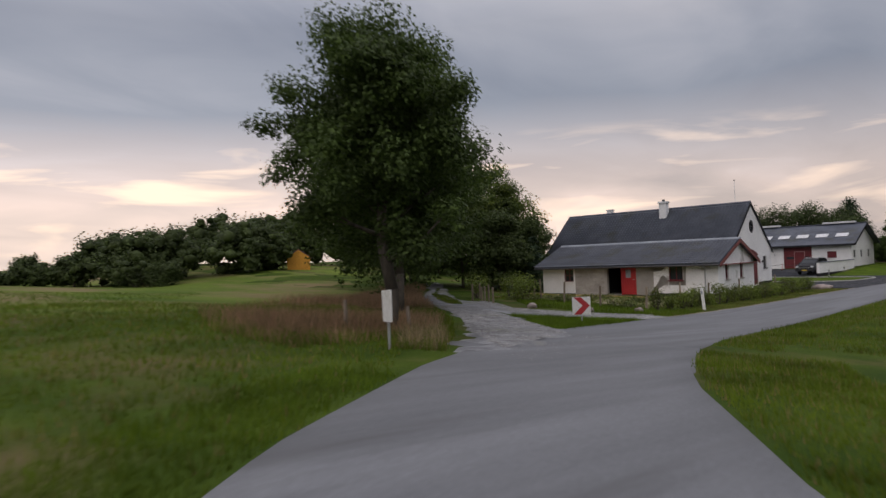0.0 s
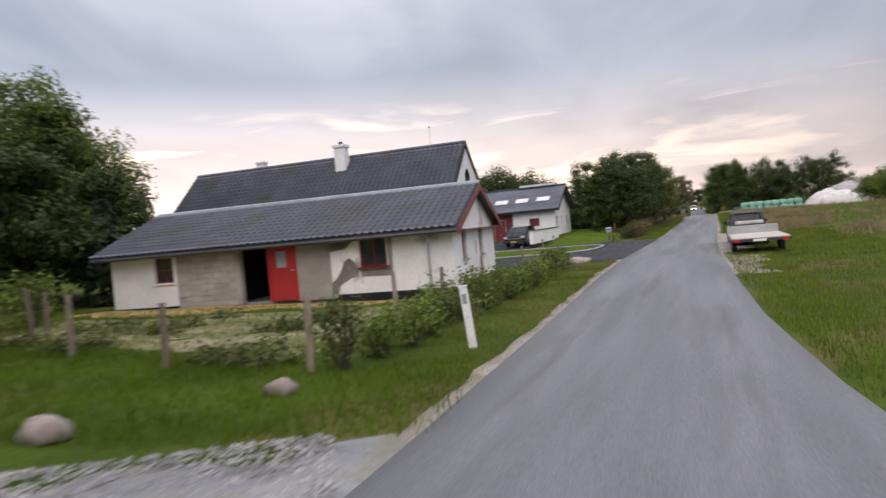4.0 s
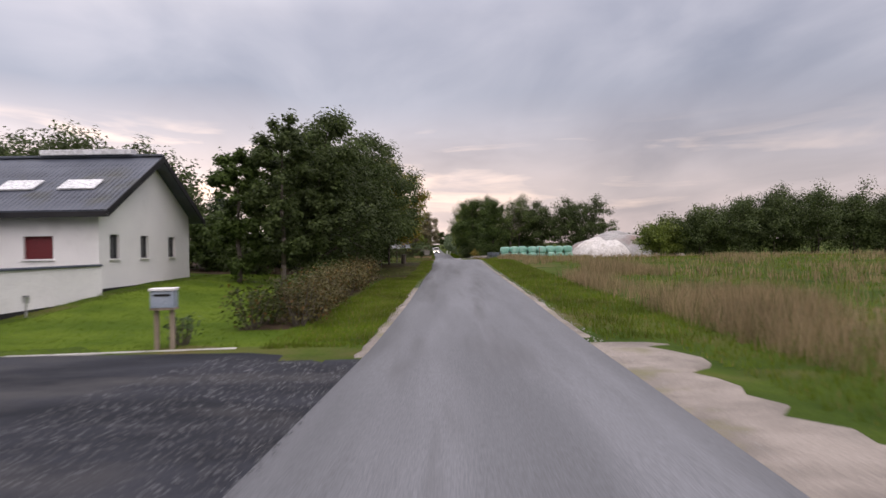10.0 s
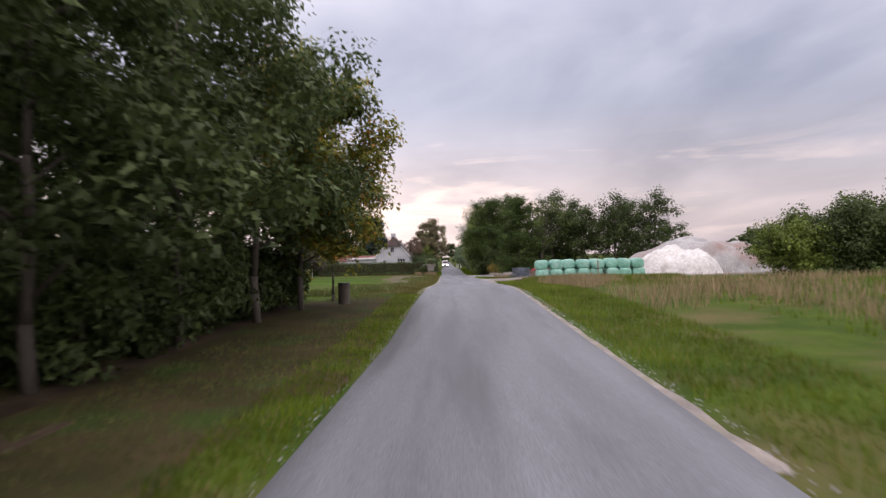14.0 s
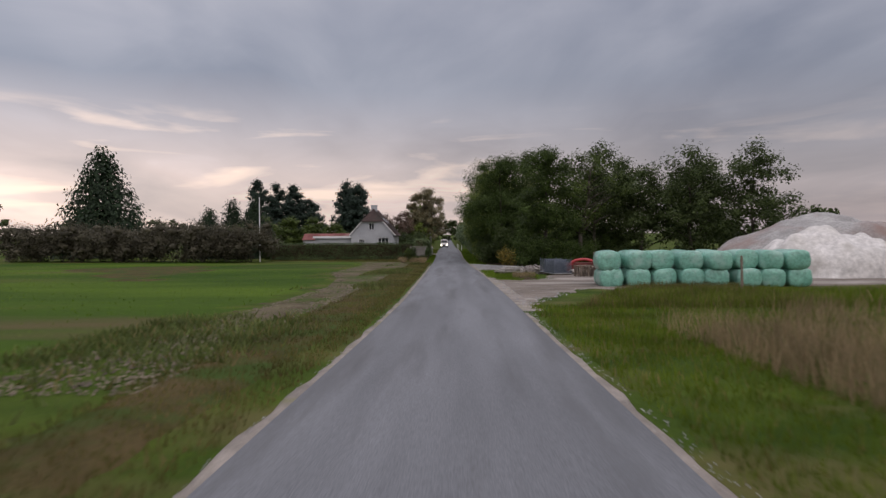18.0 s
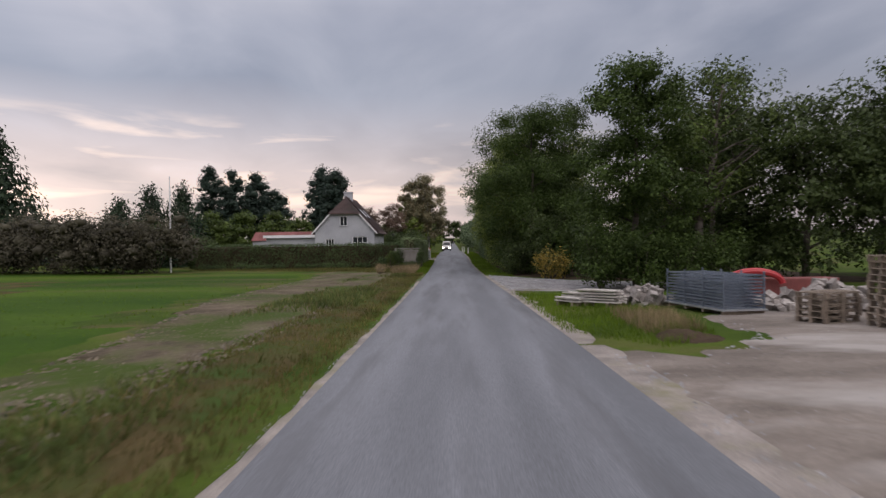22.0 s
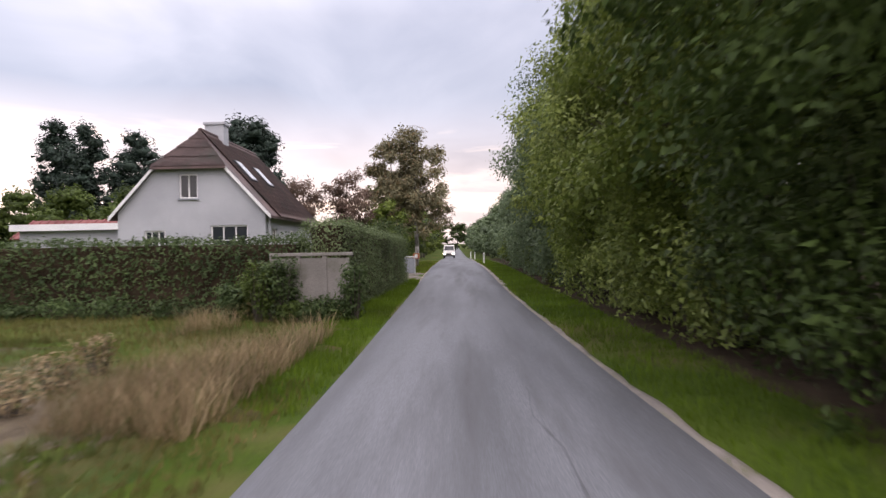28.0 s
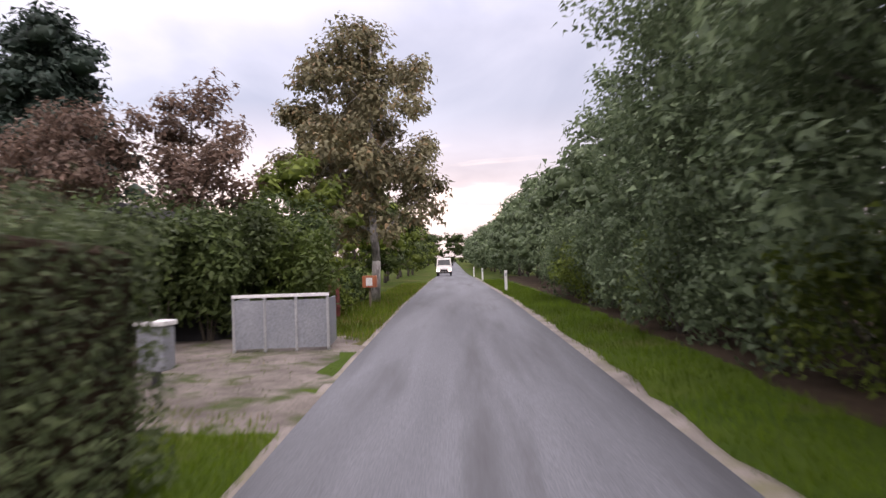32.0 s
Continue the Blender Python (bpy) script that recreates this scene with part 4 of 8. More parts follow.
patch("track_grass", [(-10.6, 22.5), (-11.7, 22.7), (-15.6, 25.5), (-21.7, 30.2), (-29.4, 36.8), (-28.8, 37.2), (-19.0, 29.1), (-13.6, 25.1)], 0.13, M_GRASS, "strip of grass between the wheel ruts", "verge", jag=0.12)
patch("gravel_spur", [(-1.0, 24.6), (-1.8, 24.2), (-2.6, 23.0), (-3.4, 22.1), (-4.2, 21.5), (-5.4, 20.4), (-8.5, 20.6), (-11.5, 22.2), (-15.5, 25.8), (-14.0, 27.4), (-10.5, 25.0), (-8.0, 23.4), (-5.9, 24.3), (-3.5, 25.7), (-2.5, 27.0), (-1.0, 27.4)], 0.055, M_GRAVEL, "narrow gravel spur round the grass wedge", "track", jag=0.12)
patch("yard", [(2.5, 146.5), (2.5, 166.8), (4.3, 165.2), (6.1, 167.2), (6.7, 172), (9, 176), (24, 182), (34, 178), (32, 160), (17, 158.0), (9.0, 157.0), (6.9, 156.6), (5.0, 152.8), (3.7, 149.6), (3.2, 147.2)], 0.045, M_YARD,
      "bare sandy farm yard strewn with rubble", "yard", jag=0.15)
patch("gravel_entrance", [(2.55, 184.0), (2.1, 200.5), (3.4, 198.6), (4.6, 195.4), (7.0, 192.0), (16, 187.5), (16, 183), (7.5, 184.0), (4.2, 183.0)], 0.04, surf("pale_gravel", (0.15, 0.142, 0.14), (0.30, 0.285, 0.28), 1.4, 0.95, 1.0, 18, stain=(0.15, 0.14, 0.11), stain_scale=0.7, bump_dist=0.03, spec=0.06), "pale gravel field entrance", "driveway", jag=0.15)
patch("house_entrance", [(-2.0, 232.2), (-2.2, 241.6), (-3.6, 242.2), (-6.6, 242.4), (-10.5, 241.5), (-9.5, 235), (-5.0, 233.4), (-3.4, 233.0)], 0.026, surf("leafy_drive_sand", (0.105, 0.092, 0.08), (0.21, 0.185, 0.165), 1.1, 0.95, 0.8, 22, stain=(0.06, 0.075, 0.03), stain_scale=1.3, stain_at=(0.52, 0.66), bump_dist=0.03, spec=0.06), "sandy driveway in front of the grey bins", "driveway", jag=0.12)
patch("field", [(-9, -60), (-160, -60), (-160, 60), (-84, 62), (-50, 46), (-29, 30), (-15, 17.5), (-7, 8.2), (-3.0, -1)], 0.03, M_MEADOW, "mown green meadow sloping down to the woods", "field", cell=5.0)
patch("meadow", [(-5.2, 121), (-5.0, 150), (-8.5, 175), (-9.5, 203), (-14, 209), (-60, 212), (-160, 240), (-200, 150), (-60, 118), (-16, 119)], 0.03, M_FIELD, "bright green meadow with bare patches", "field", cell=4.0)
patch("stubble", [(-4.4, 138), (-4.3, 150), (-4.2, 160), (-3.8, 166), (-3.8, 205), (-9.0, 211), (-11.4, 208), (-9.6, 198), (-9.6, 186), (-9.4, 178), (-7.2, 168), (-6.2, 162), (-6.0, 155), (-6.2, 146), (-5.6, 138)], 0.045, M_STUBBLE, "strip of bare ploughed soil with weeds", "field", jag=0.6, cell=1.0)
patch("worn_field", [(-16.5, 164), (-21, 166), (-42, 192), (-27, 203), (-21, 188)], 0.04, M_VERGE, "browned worn strip across the meadow", "field", jag=0.8, cell=3.0)
patch("verge", [(-2.3, 122), (-2.0, 150), (-2.3, 180), (-2.6, 212), (-4.4, 214), (-4.0, 180), (-4.1, 150), (-4.0, 121)], 0.05, M_VERGE, "dry trampled grass verge beside the road", "verge", jag=0.2, cell=1.0)
patch("wood_floor", [(-4.3, 80), (-4.4, 117), (-6, 121), (-24, 124), (-24, 98), (-13, 96.5), (-8, 90)], 0.02, M_EARTH, "dark leaf litter under the trees", "woodland floor", jag=0.4)
patch("wood_floor", [(3.3, 199), (3.0, 230), (3.6, 300), (24, 300), (24, 186), (12, 189), (6, 194)], 0.02, M_EARTH, "dark leaf litter under the roadside trees", "woodland floor", jag=0.4)
# verge under the stand: darker colours carry the shade of the trees
patch("verge", [(-2.6, 97), (-1.8, 104), (-1.5, 121.6), (-4.6, 121.2), (-8.6, 112), (-8.6, 97)], 0.024, surf("verge_tree_shade", (0.032, 0.030, 0.012), (0.06, 0.045, 0.022), 0.7, 0.96, 0.9, 16, stain=(0.03, 0.055, 0.012), stain_scale=0.6, bump_dist=0.05, spec=0.06), "trampled verge with the trees' shade put into its colour", "verge", jag=0.2, cell=1.0)
patch("straw_ground", [(-6.6, 41.0), (-19.6, 39.7), (-20.2, 37.2), (-14.5, 36.6), (-11, 38.2), (-7.6, 39.2)], 0.03, M_STRAW, "trodden straw litter before the doorway", "yard", jag=0.25)

patch("garden_ground", [(-5.3, 30.6), (-9.0, 30.2), (-15.0, 31.6), (-19.0, 36.6), (-14.4, 37.0), (-11, 38.4), (-7.6, 39.4), (-6.2, 39.0)], 0.02, surf("trodden_garden_soil", (0.10, 0.105, 0.035), (0.20, 0.175, 0.085), 0.9, 0.96, 0.9, 16, stain=(0.26, 0.22, 0.15), stain_scale=0.9, stain_at=(0.5, 0.62), stretch=(0.6, 1, 1), bump_dist=0.05), "trodden yellowish garden ground with litter", "garden", jag=0.4)


# houses ---------------------------------------------------------------------
def window(house, x, y, z, w, h, frame_mat, rz=0.0, bars=1, cross=0, sill=None, depth=0.12, label="", glass=None):
    """A window set in a wall that faces -y (turned by rz): frame, glazing bars, pane and sill."""
    m = pose(x, y, z, 0, 0, rz)
    f = 0.06
    bm = bmesh.new()
    box(bm, -w / 2, w / 2, -0.02 + depth, 0.05 + depth, 0, f, m=m)
    box(bm, -w / 2, w / 2, -0.02 + depth, 0.05 + depth, h - f, h, m=m)
    for s in (-1, 1):
        box(bm, s * (w / 2 - f / 2) - f / 2, s * (w / 2 - f / 2) + f / 2, -0.02 + depth, 0.05 + depth, f, h - f, m=m)
    win = part("window", bm, frame_mat, house, label)
    g = part("pane", box(bmesh.new(), -w / 2 + f, w / 2 - f, 0.02 + depth, 0.03 + depth, f, h - f, m=m), glass or M_GLASS, win)
    for i in range(1, bars + 1):
        bx = -w / 2 + w * i / (bars + 1)
        part("glazing_bar", box(bmesh.new(), bx - 0.025, bx + 0.025, -0.01 + depth, 0.045 + depth, f, h - f, m=m), frame_mat, win)
    for i in range(1, cross + 1):
        bz = h * i / (cross + 1)
        part("glazing_bar", box(bmesh.new(), -w / 2 + f, w / 2 - f, -0.008 + depth, 0.04 + depth, bz - 0.018, bz + 0.018, m=m), frame_mat, win)
    if sill:
        part("sill", box(bmesh.new(), -w / 2 - 0.06, w / 2 + 0.06, -0.07, depth + 0.02, -0.06, 0.0, m=m), sill, win)
    return win


def farmhouse():
    """The white main house: a long block with a gable to the road."""
    W, LEN, WALL, RIDGE = 8.7, 18.1, 3.1, 6.95
    gx, gy = -11.15, 52.85
    g0 = -0.55
    hs = thing("farmhouse", "white rendered farmhouse with dark tiled roof and arched red gate", "house", (gx, gy, g0), 3.0)
    T = 0.3
    top = WALL
    # gable wall to the road, facing +x
    gm = pose(0, 0, 0, 0, 0, 90)
    ops = [(2.80, 5.60, 0.05, 2.62), (0.75, 1.65, 1.42, 2.45), (6.75, 7.62, 1.42, 2.45)]
    bm = wall_bm(W, 0, top, T, ops, m=gm)
    hs_w = part("gable_wall", bm, M_WHITE, hs)
    # the triangle above, with a round hole
    cy, cz, cr = W / 2 + 0.05, 5.02, 0.5
    bm = bmesh.new()
    ring = [(cy + cr * math.cos(a * PI / 8), cz + cr * 1.12 * math.sin(a * PI / 8)) for a in range(16)]
    outer = [(0, top), (W, top), (W / 2, RIDGE)]
    pts = []
    for a in range(16):
        ang = a * PI / 8
        d = (math.cos(ang), math.sin(ang))
        best = 99
        for (ax, az), (bx, bz) in zip(outer, outer[1:] + outer[:1]):
            den = d[0] * (bz - az) - d[1] * (bx - ax)
            if abs(den) > 1e-6:
                t = ((ax - cy) * (bz - az) - (az - cz) * (bx - ax)) / den
                s = ((ax - cy) * d[1] - (az - cz) * d[0]) / den
                if t > 0 and -1e-6 <= s <= 1 + 1e-6:
                    best = min(best, t)
        pts.append((cy + d[0] * best, cz + d[1] * best))
    for depth, flip in ((0.0, False), (-T, True)):
        vi = [bm.verts.new((depth, *p)) for p in ring]
        vo = [bm.verts.new((depth, *p)) for p in pts]
        corner = [bm.verts.new((depth, *p)) for p in outer]
        for i in range(16):
            j = (i + 1) % 16
            bm.faces.new((vi[i], vo[i], vo[j], vi[j]) if not flip else (vi[j], vo[j], vo[i], vi[i]))
        for c, cv in zip(outer, corner):
            i = max(range(16), key=lambda k: -min(math.hypot(pts[k][0] - c[0], pts[k][1] - c[1]) + math.hypot(pts[(k + 1) % 16][0] - c[0], pts[(k + 1) % 16][1] - c[1]) for _ in (0,)))
            bm.faces.new((vo[i], cv, vo[(i + 1) % 16]))
    part("gable_top", bm, M_WHITE, hs)
    rr = bmesh.new()
    for a in range(16):
        b = (a + 1) % 16
        p, q = ring[a], ring[b]
        rod(rr, (-0.06, *p), (-0.06, *q), 0.05, seg=6)
    rw = part("round_window", rr, M_DARKMETAL, hs, "round dark gable window")
    part("pane", prism(ring, "x", -0.16, -0.12), M_GLASS, rw)
    part("glazing_bar", boxes((-0.12, -0.07, cy - 0.025, cy + 0.025, cz - cr * 1.1, cz + cr * 1.1)), M_DARKMETAL, rw)
    part("glazing_bar", boxes((-0.12, -0.07, cy - cr, cy + cr, cz - 0.025, cz + 0.025)), M_DARKMETAL, rw)
    # arched gate: two leaves of boards, dark red, under a segmental arch that fills the top of the opening
    arch = [(2.80 + 2.8 * i / 12, 2.62 + 0.45 * math.sin(PI * i / 12)) for i in range(13)]
    gate = part("gate", prism([(2.80, 2.55)] + arch + [(5.60, 2.55)], "x", 0.004, 0.03), M_RED, hs, "tall arched gate of dark red boards")
    for i in range(12):
        a = 2.82 + 2.76 * i / 12
        part("board", boxes((-0.14, -0.09 + 0.008 * (i % 2), a + 0.008, a + 0.222, 0.06, 2.62)), M_RED, gate)
    for z in (0.5, 1.9):
        for y0 in (2.84, 4.7):
            part("strap_hinge", boxes((-0.085, -0.07, y0, y0 + 0.86, z, z + 0.06)), M_DARKMETAL, gate)
    for cx in (1.2, 7.18):
        window(hs, 0, cx, 1.42, 0.86, 1.03, M_DARKMETAL, 90, 1, 1, M_TAR, label="small dark iron-framed stable window")
    for cx in (2.25, 6.25):
        lamp = bmesh.new()
        rod(lamp, (0, cx, 2.0), (0.16, cx, 2.06), 0.02)
        rod(lamp, (0.16, cx, 1.9), (0.16, cx, 2.12), 0.07, 0.05)
        part("wall_lamp", lamp, M_DARKMETAL, hs, "small dark wall lantern beside the gate")
    # plinth, long walls, back gable
    for b in ((0, 0.03, 0, 2.78, -0.6, 0.32), (0, 0.03, 5.62, W, -0.6, 0.28), (-LEN, 0.0, -0.03, 0, -0.6, 0.3)):
        part("plinth", boxes(b), M_TAR, hs, "black tarred base of the walls")
    part("back_wall", boxes((-LEN, -T, W - T, W, -0.6, top), (-LEN, -LEN + T, 0, W - T, -0.6, top)), M_WHITE, hs)
    part("front_wall", boxes((-LEN, -T, 0, T, -0.6, top)), M_WHITE, hs)
    part("back_gable", prism([(0, top), (W, top), (W / 2, RIDGE)], "x", -LEN, -LEN + T), M_WHITE, hs)
    # roof
    rise = RIDGE - top
    half = W / 2
    ang = math.atan2(rise, half)
    ov = 0.35
    roof = part("roof", prism([(-ov, top - ov * math.tan(ang)), (half, RIDGE), (W + ov, top - ov * math.tan(ang)), (W + ov, top - ov * math.tan(ang) + 0.1), (half, RIDGE + 0.12), (-ov, top - ov * math.tan(ang) + 0.1)], "x", -LEN - 0.1, 0.06), M_SLATE, hs, "steep roof of dark glazed tiles")
    sl = math.hypot(half + ov, rise + ov * math.tan(ang))
    tile_slope("tile_layer", (-LEN - 0.1, -ov, top - ov * math.tan(ang) + 0.06), (1, 0, 0), (0, math.cos(ang), math.sin(ang)), LEN + 0.16, sl, M_SLATE, roof, amp=0.03, step=0.055)
    tile_slope("tile_layer", (0.06, W + ov, top - ov * math.tan(ang) + 0.06), (-1, 0, 0), (0, -math.cos(ang), math.sin(ang)), LEN + 0.16, sl, M_SLATE, roof)
    bm = bmesh.new()
    n = 46
    for i in range(n):
        a = -LEN - 0.1 + (LEN + 0.16) * i / n
        rod(bm, (a, half, RIDGE + 0.12), (a + (LEN + 0.16) / n + 0.03, half, RIDGE + 0.13), 0.12, 0.11, 8)
    part("ridge_tiles", bm, M_SLATE, roof)
    part("verge_board", prism([(-ov, top - ov * math.tan(ang) - 0.1), (half, RIDGE - 0.08), (W + ov, top - ov * math.tan(ang) - 0.1), (W + ov, top - ov * math.tan(ang) + 0.12), (half, RIDGE + 0.14), (-ov, top - ov * math.tan(ang) + 0.12)], "x", 0.07, 0.10), M_TAR, roof)
    ch = part("chimney", boxes((-7.7, -7.05, 3.3, 3.95, 5.4, 7.6), (-7.77, -6.98, 3.23, 4.02, 7.6, 7.77), bevel=0.02), M_WHITEPAINT, hs, "white rendered chimney stack")
    part("chimney_pot", rod(bmesh.new(), (-7.38, 3.62, 7.75), (-7.38, 3.62, 7.95), 0.14, 0.12, 10), M_DARKMETAL, ch)
    part("chimney", boxes((-13.9, -13.4, 4.6, 5.1, 6.0, 7.45), (-13.95, -13.35, 4.55, 5.15, 7.45, 7.57)), M_WHITEPAINT, hs, "short white chimney stack on the far slope")
    return hs


def extension():
    """The low wing in front of the house, half re-rendered, its red door open."""
    W, LEN, WALL, RIDGE = 7.0, 13.0, 2.12, 3.45
    hs = thing("house_extension", "low patched white cottage wing with dark tiled roof, being repaired", "house", (-6.52, 40.9, -0.26), 6.35)
    T = 0.28
    fm = pose(-LEN, 0, 0)
    #  along the front: white | block infill | doorway and red door | cement | white
    ops = [(1.85, 2.62, 0.95, 1.85), (5.30, 7.50, 0.0, 2.0), (9.80, 10.74, 0.97, 1.92)]
    segs = [(0, 2.75, M_OLDWHITE, "front_wall"), (5.30, 7.50, M_CEMENT, "lintel_wall"), (7.50, 8.75, M_CEMENT, "cement_wall"), (8.75, LEN, M_OLDWHITE, "front_wall")]
    for a, b, mt, nm in segs:
        mine = [(max(o[0], a) - a, min(o[1], b) - a, o[2], o[3]) for o in ops if o[1] > a and o[0] < b]
        part(nm, wall_bm(b - a, 0, WALL, T, mine, m=pose(-LEN + a, 0, 0)), mt, hs)
    bl = part("block_wall", boxes((-LEN + 2.75, -LEN + 5.30, 0.02, T, 0, WALL)), M_CEMENT, hs, "bare grey lightweight block infill")
    blk = bpy.data.meshes.new("block")
    bm = boxes((0.006, 0.584, 0, 0.03, 0.006, 0.194), bevel=0.008)
    bm.to_mesh(blk)
    blk.materials.append(M_BLOCK)
    for r in range(10):
        for c in range(5):
            x = 2.75 + c * 0.59 - (0.295 if r % 2 else 0)
            if x < 2.74 or x + 0.59 > 5.32:
                continue
            o = new("block", blk)
            o.parent = bl
            o.location = (-LEN + x, -0.008, r * 0.2)
    # side gable with two windows
    gops = [(1.30, 1.95, 0.92, 1.95), (4.10, 4.80, 0.92, 1.95)]
    gm = pose(0, 0, 0, 0, 0, 90)
    part("gable_wall", wall_bm(W - T, 0, WALL, T, [(a - T, b - T, c, d) for a, b, c, d in gops], m=pose(0, T, 0, 0, 0, 90)), M_OLDWHITE, hs)
    part("gable_top", prism([(0, WALL), (W, WALL), (W / 2, RIDGE)], "x", -T, 0), M_OLDWHITE, hs)
    for cx in (1.625, 4.45):
        window(hs, 0, cx, 0.92, 0.66, 1.03, M_RED, 90, 1, 1, M_CEMENT, label="narrow red-framed window")
    window(hs, -LEN + 2.235, 0, 0.95, 0.77, 0.9, M_RED, 0, 1, 1, M_OLDWHITE, label="small red-framed window")
    window(hs, -LEN + 10.27, 0, 0.97, 0.94, 0.95, M_RED, 0, 1, 0, M_RED, label="wide red-framed window")
    part("back_wall", boxes((-LEN, -T, W - T, W, 0, WALL)), M_OLDWHITE, hs)
    part("end_wall", boxes((-LEN, -LEN + T, T, W - T, 0, WALL)), M_OLDWHITE, hs)
    part("back_gable", prism([(0, WALL), (W, WALL), (W / 2, RIDGE)], "x", -LEN, -LEN + T), M_OLDWHITE, hs)
    for b in ((-LEN, -LEN + 2.75, -0.03, 0, -0.5, 0.1), (-LEN + 8.9, 0.02, -0.03, 0, -0.5, 0.12), (0, 0.03, 0.01, W, -0.5, 0.1)):
        part("plinth", boxes(b), M_TAR, hs, "black tarred base of the walls")
    part("floor_slab", boxes((-LEN + T, -T, T, W - T, -0.4, 0.01)), M_CEMENT, hs)
    # added walls behind the doorway; their near-black colour makes the room's darkness
    part("inner_wall", boxes((-LEN + 4.6, -LEN + 4.7, T, 4, 0, WALL), (-LEN + 7.7, -LEN + 7.8, T, 4, 0, WALL), (-LEN + 4.7, -LEN + 7.7, 3.9, 4, 0, WALL)), M_BLACK, hs, "room wall coloured near black for the unlit inside")
    # patches of fresh cement on the whitewash: round the wide window and beside the cement panel
    def daub(pts, nm="cement_patch"):
        bm = bmesh.new()
        fc = bm.faces.new([bm.verts.new((-LEN + x, -0.005, z)) for x, z in pts])
        bmesh.ops.solidify(bm, geom=[fc], thickness=-0.006)
        part(nm, bm, M_CEMENT, hs, "patch of raw grey cement render")
    daub([(8.70, 1.55), (9.30, 1.62), (9.55, 1.82), (9.78, 1.96), (9.78, 2.06), (8.70, 2.06)])
    daub([(8.72, 0.14), (8.95, 0.16), (9.05, 0.42), (9.42, 0.62), (9.72, 0.72), (9.76, 0.95), (9.60, 1.18), (9.42, 1.32), (9.22, 1.20), (9.10, 0.92), (8.92, 0.66), (8.72, 0.5)])
    daub([(9.80, 0.66), (10.92, 0.64), (10.94, 1.30), (10.98, 2.06), (10.78, 2.06), (10.78, 0.90), (9.80, 0.89)])
    # the red door stands in the right half, its left half of the doorway is open
    door = part("door", boxes((-LEN + 6.46, -LEN + 7.40, 0.06, 0.11, 0.03, 1.96)), M_BRIGHTRED, hs, "bright red plank door with a small pane")
    part("frame", boxes((-LEN + 7.40, -LEN + 7.50, 0.02, 0.16, 0, 2.0), (-LEN + 6.38, -LEN + 7.40, 0.02, 0.16, 1.94, 2.0), (-LEN + 6.38, -LEN + 6.46, 0.02, 0.16, 0, 1.94)), M_BRIGHTRED, door)
    for i in range(6):
        a = -LEN + 6.48 + i * 0.153
        part("plank", boxes((a, a + 0.144, 0.045, 0.06, 0.05, 1.2)), M_BRIGHTRED, door)
    part("pane", boxes((-LEN + 6.72, -LEN + 7.08, 0.04, 0.058, 1.18, 1.74)), M_GREYPLASTIC, door, "small clouded door pane")
    part("handle", boxes((-LEN + 7.24, -LEN + 7.36, 0.0, 0.05, 1.04, 1.08)), M_GREYMETAL, door)
    # roof
    half, rise = W / 2, RIDGE - WALL
    ang = math.atan2(rise, half)
    ov = 0.45
    ze = WALL - ov * math.tan(ang)
    roof = part("roof", prism([(-ov, ze), (half, RIDGE), (W + ov, ze), (W + ov, ze + 0.1), (half, RIDGE + 0.12), (-ov, ze + 0.1)], "x", -LEN - 0.45, 0.3), M_SLATE, hs, "low roof of dark wavy pantiles")
    sl = math.hypot(half + ov, rise + ov * math.tan(ang))
    tile_slope("tile_layer", (-LEN - 0.45, -ov - 0.04, ze + 0.05), (1, 0, 0), (0, math.cos(ang), math.sin(ang)), LEN + 0.75, sl, M_SLATE, roof, wave=0.26, amp=0.035, step=0.05)
    tile_slope("tile_layer", (0.3, W + ov, ze + 0.05), (-1, 0, 0), (0, -math.cos(ang), math.sin(ang)), LEN + 0.75, sl, M_SLATE, roof, wave=0.26, amp=0.03, step=0.04)
    bm = bmesh.new()
    n = 36
    for i in range(n):
        a = -LEN - 0.45 + (LEN + 0.75) * i / n
        rod(bm, (a, half, RIDGE + 0.10), (a + (LEN + 0.75) / n + 0.03, half, RIDGE + 0.11), 0.12, 0.11, 8)
    part("ridge_tiles", bm, M_GREYPLASTIC, roof, "paler grey ridge tiles")
    part("bargeboard", prism([(-ov, ze - 0.16), (half, RIDGE - 0.14), (W + ov, ze - 0.16), (W + ov, ze + 0.09), (half, RIDGE + 0.11), (-ov, ze + 0.09)], "x", 0.305, 0.335), M_BROWNRED, roof, "dark red bargeboards of the gable")
    part("soffit", boxes((0.0, 0.30, -ov, W + ov, ze - 0.06, ze - 0.02)), M_BROWNRED, roof)
    bm = bmesh.new()
    rod(bm, (-LEN - 0.4, -ov - 0.09, ze - 0.02), (0.3, -ov - 0.09, ze - 0.02), 0.06, seg=8)
    part("gutter", bm, M_DARKMETAL, roof)
    bm = rod(bmesh.new(), (-0.8, -0.07, -0.1), (-0.8, -0.07, 1.75), 0.04)
    rod(bm, (-0.8, -0.07, 1.75), (-0.8, -ov - 0.07, ze - 0.03), 0.04)
    part("downpipe", bm, M_GREYMETAL, hs, "grey zinc downpipe at the corner")
    return hs


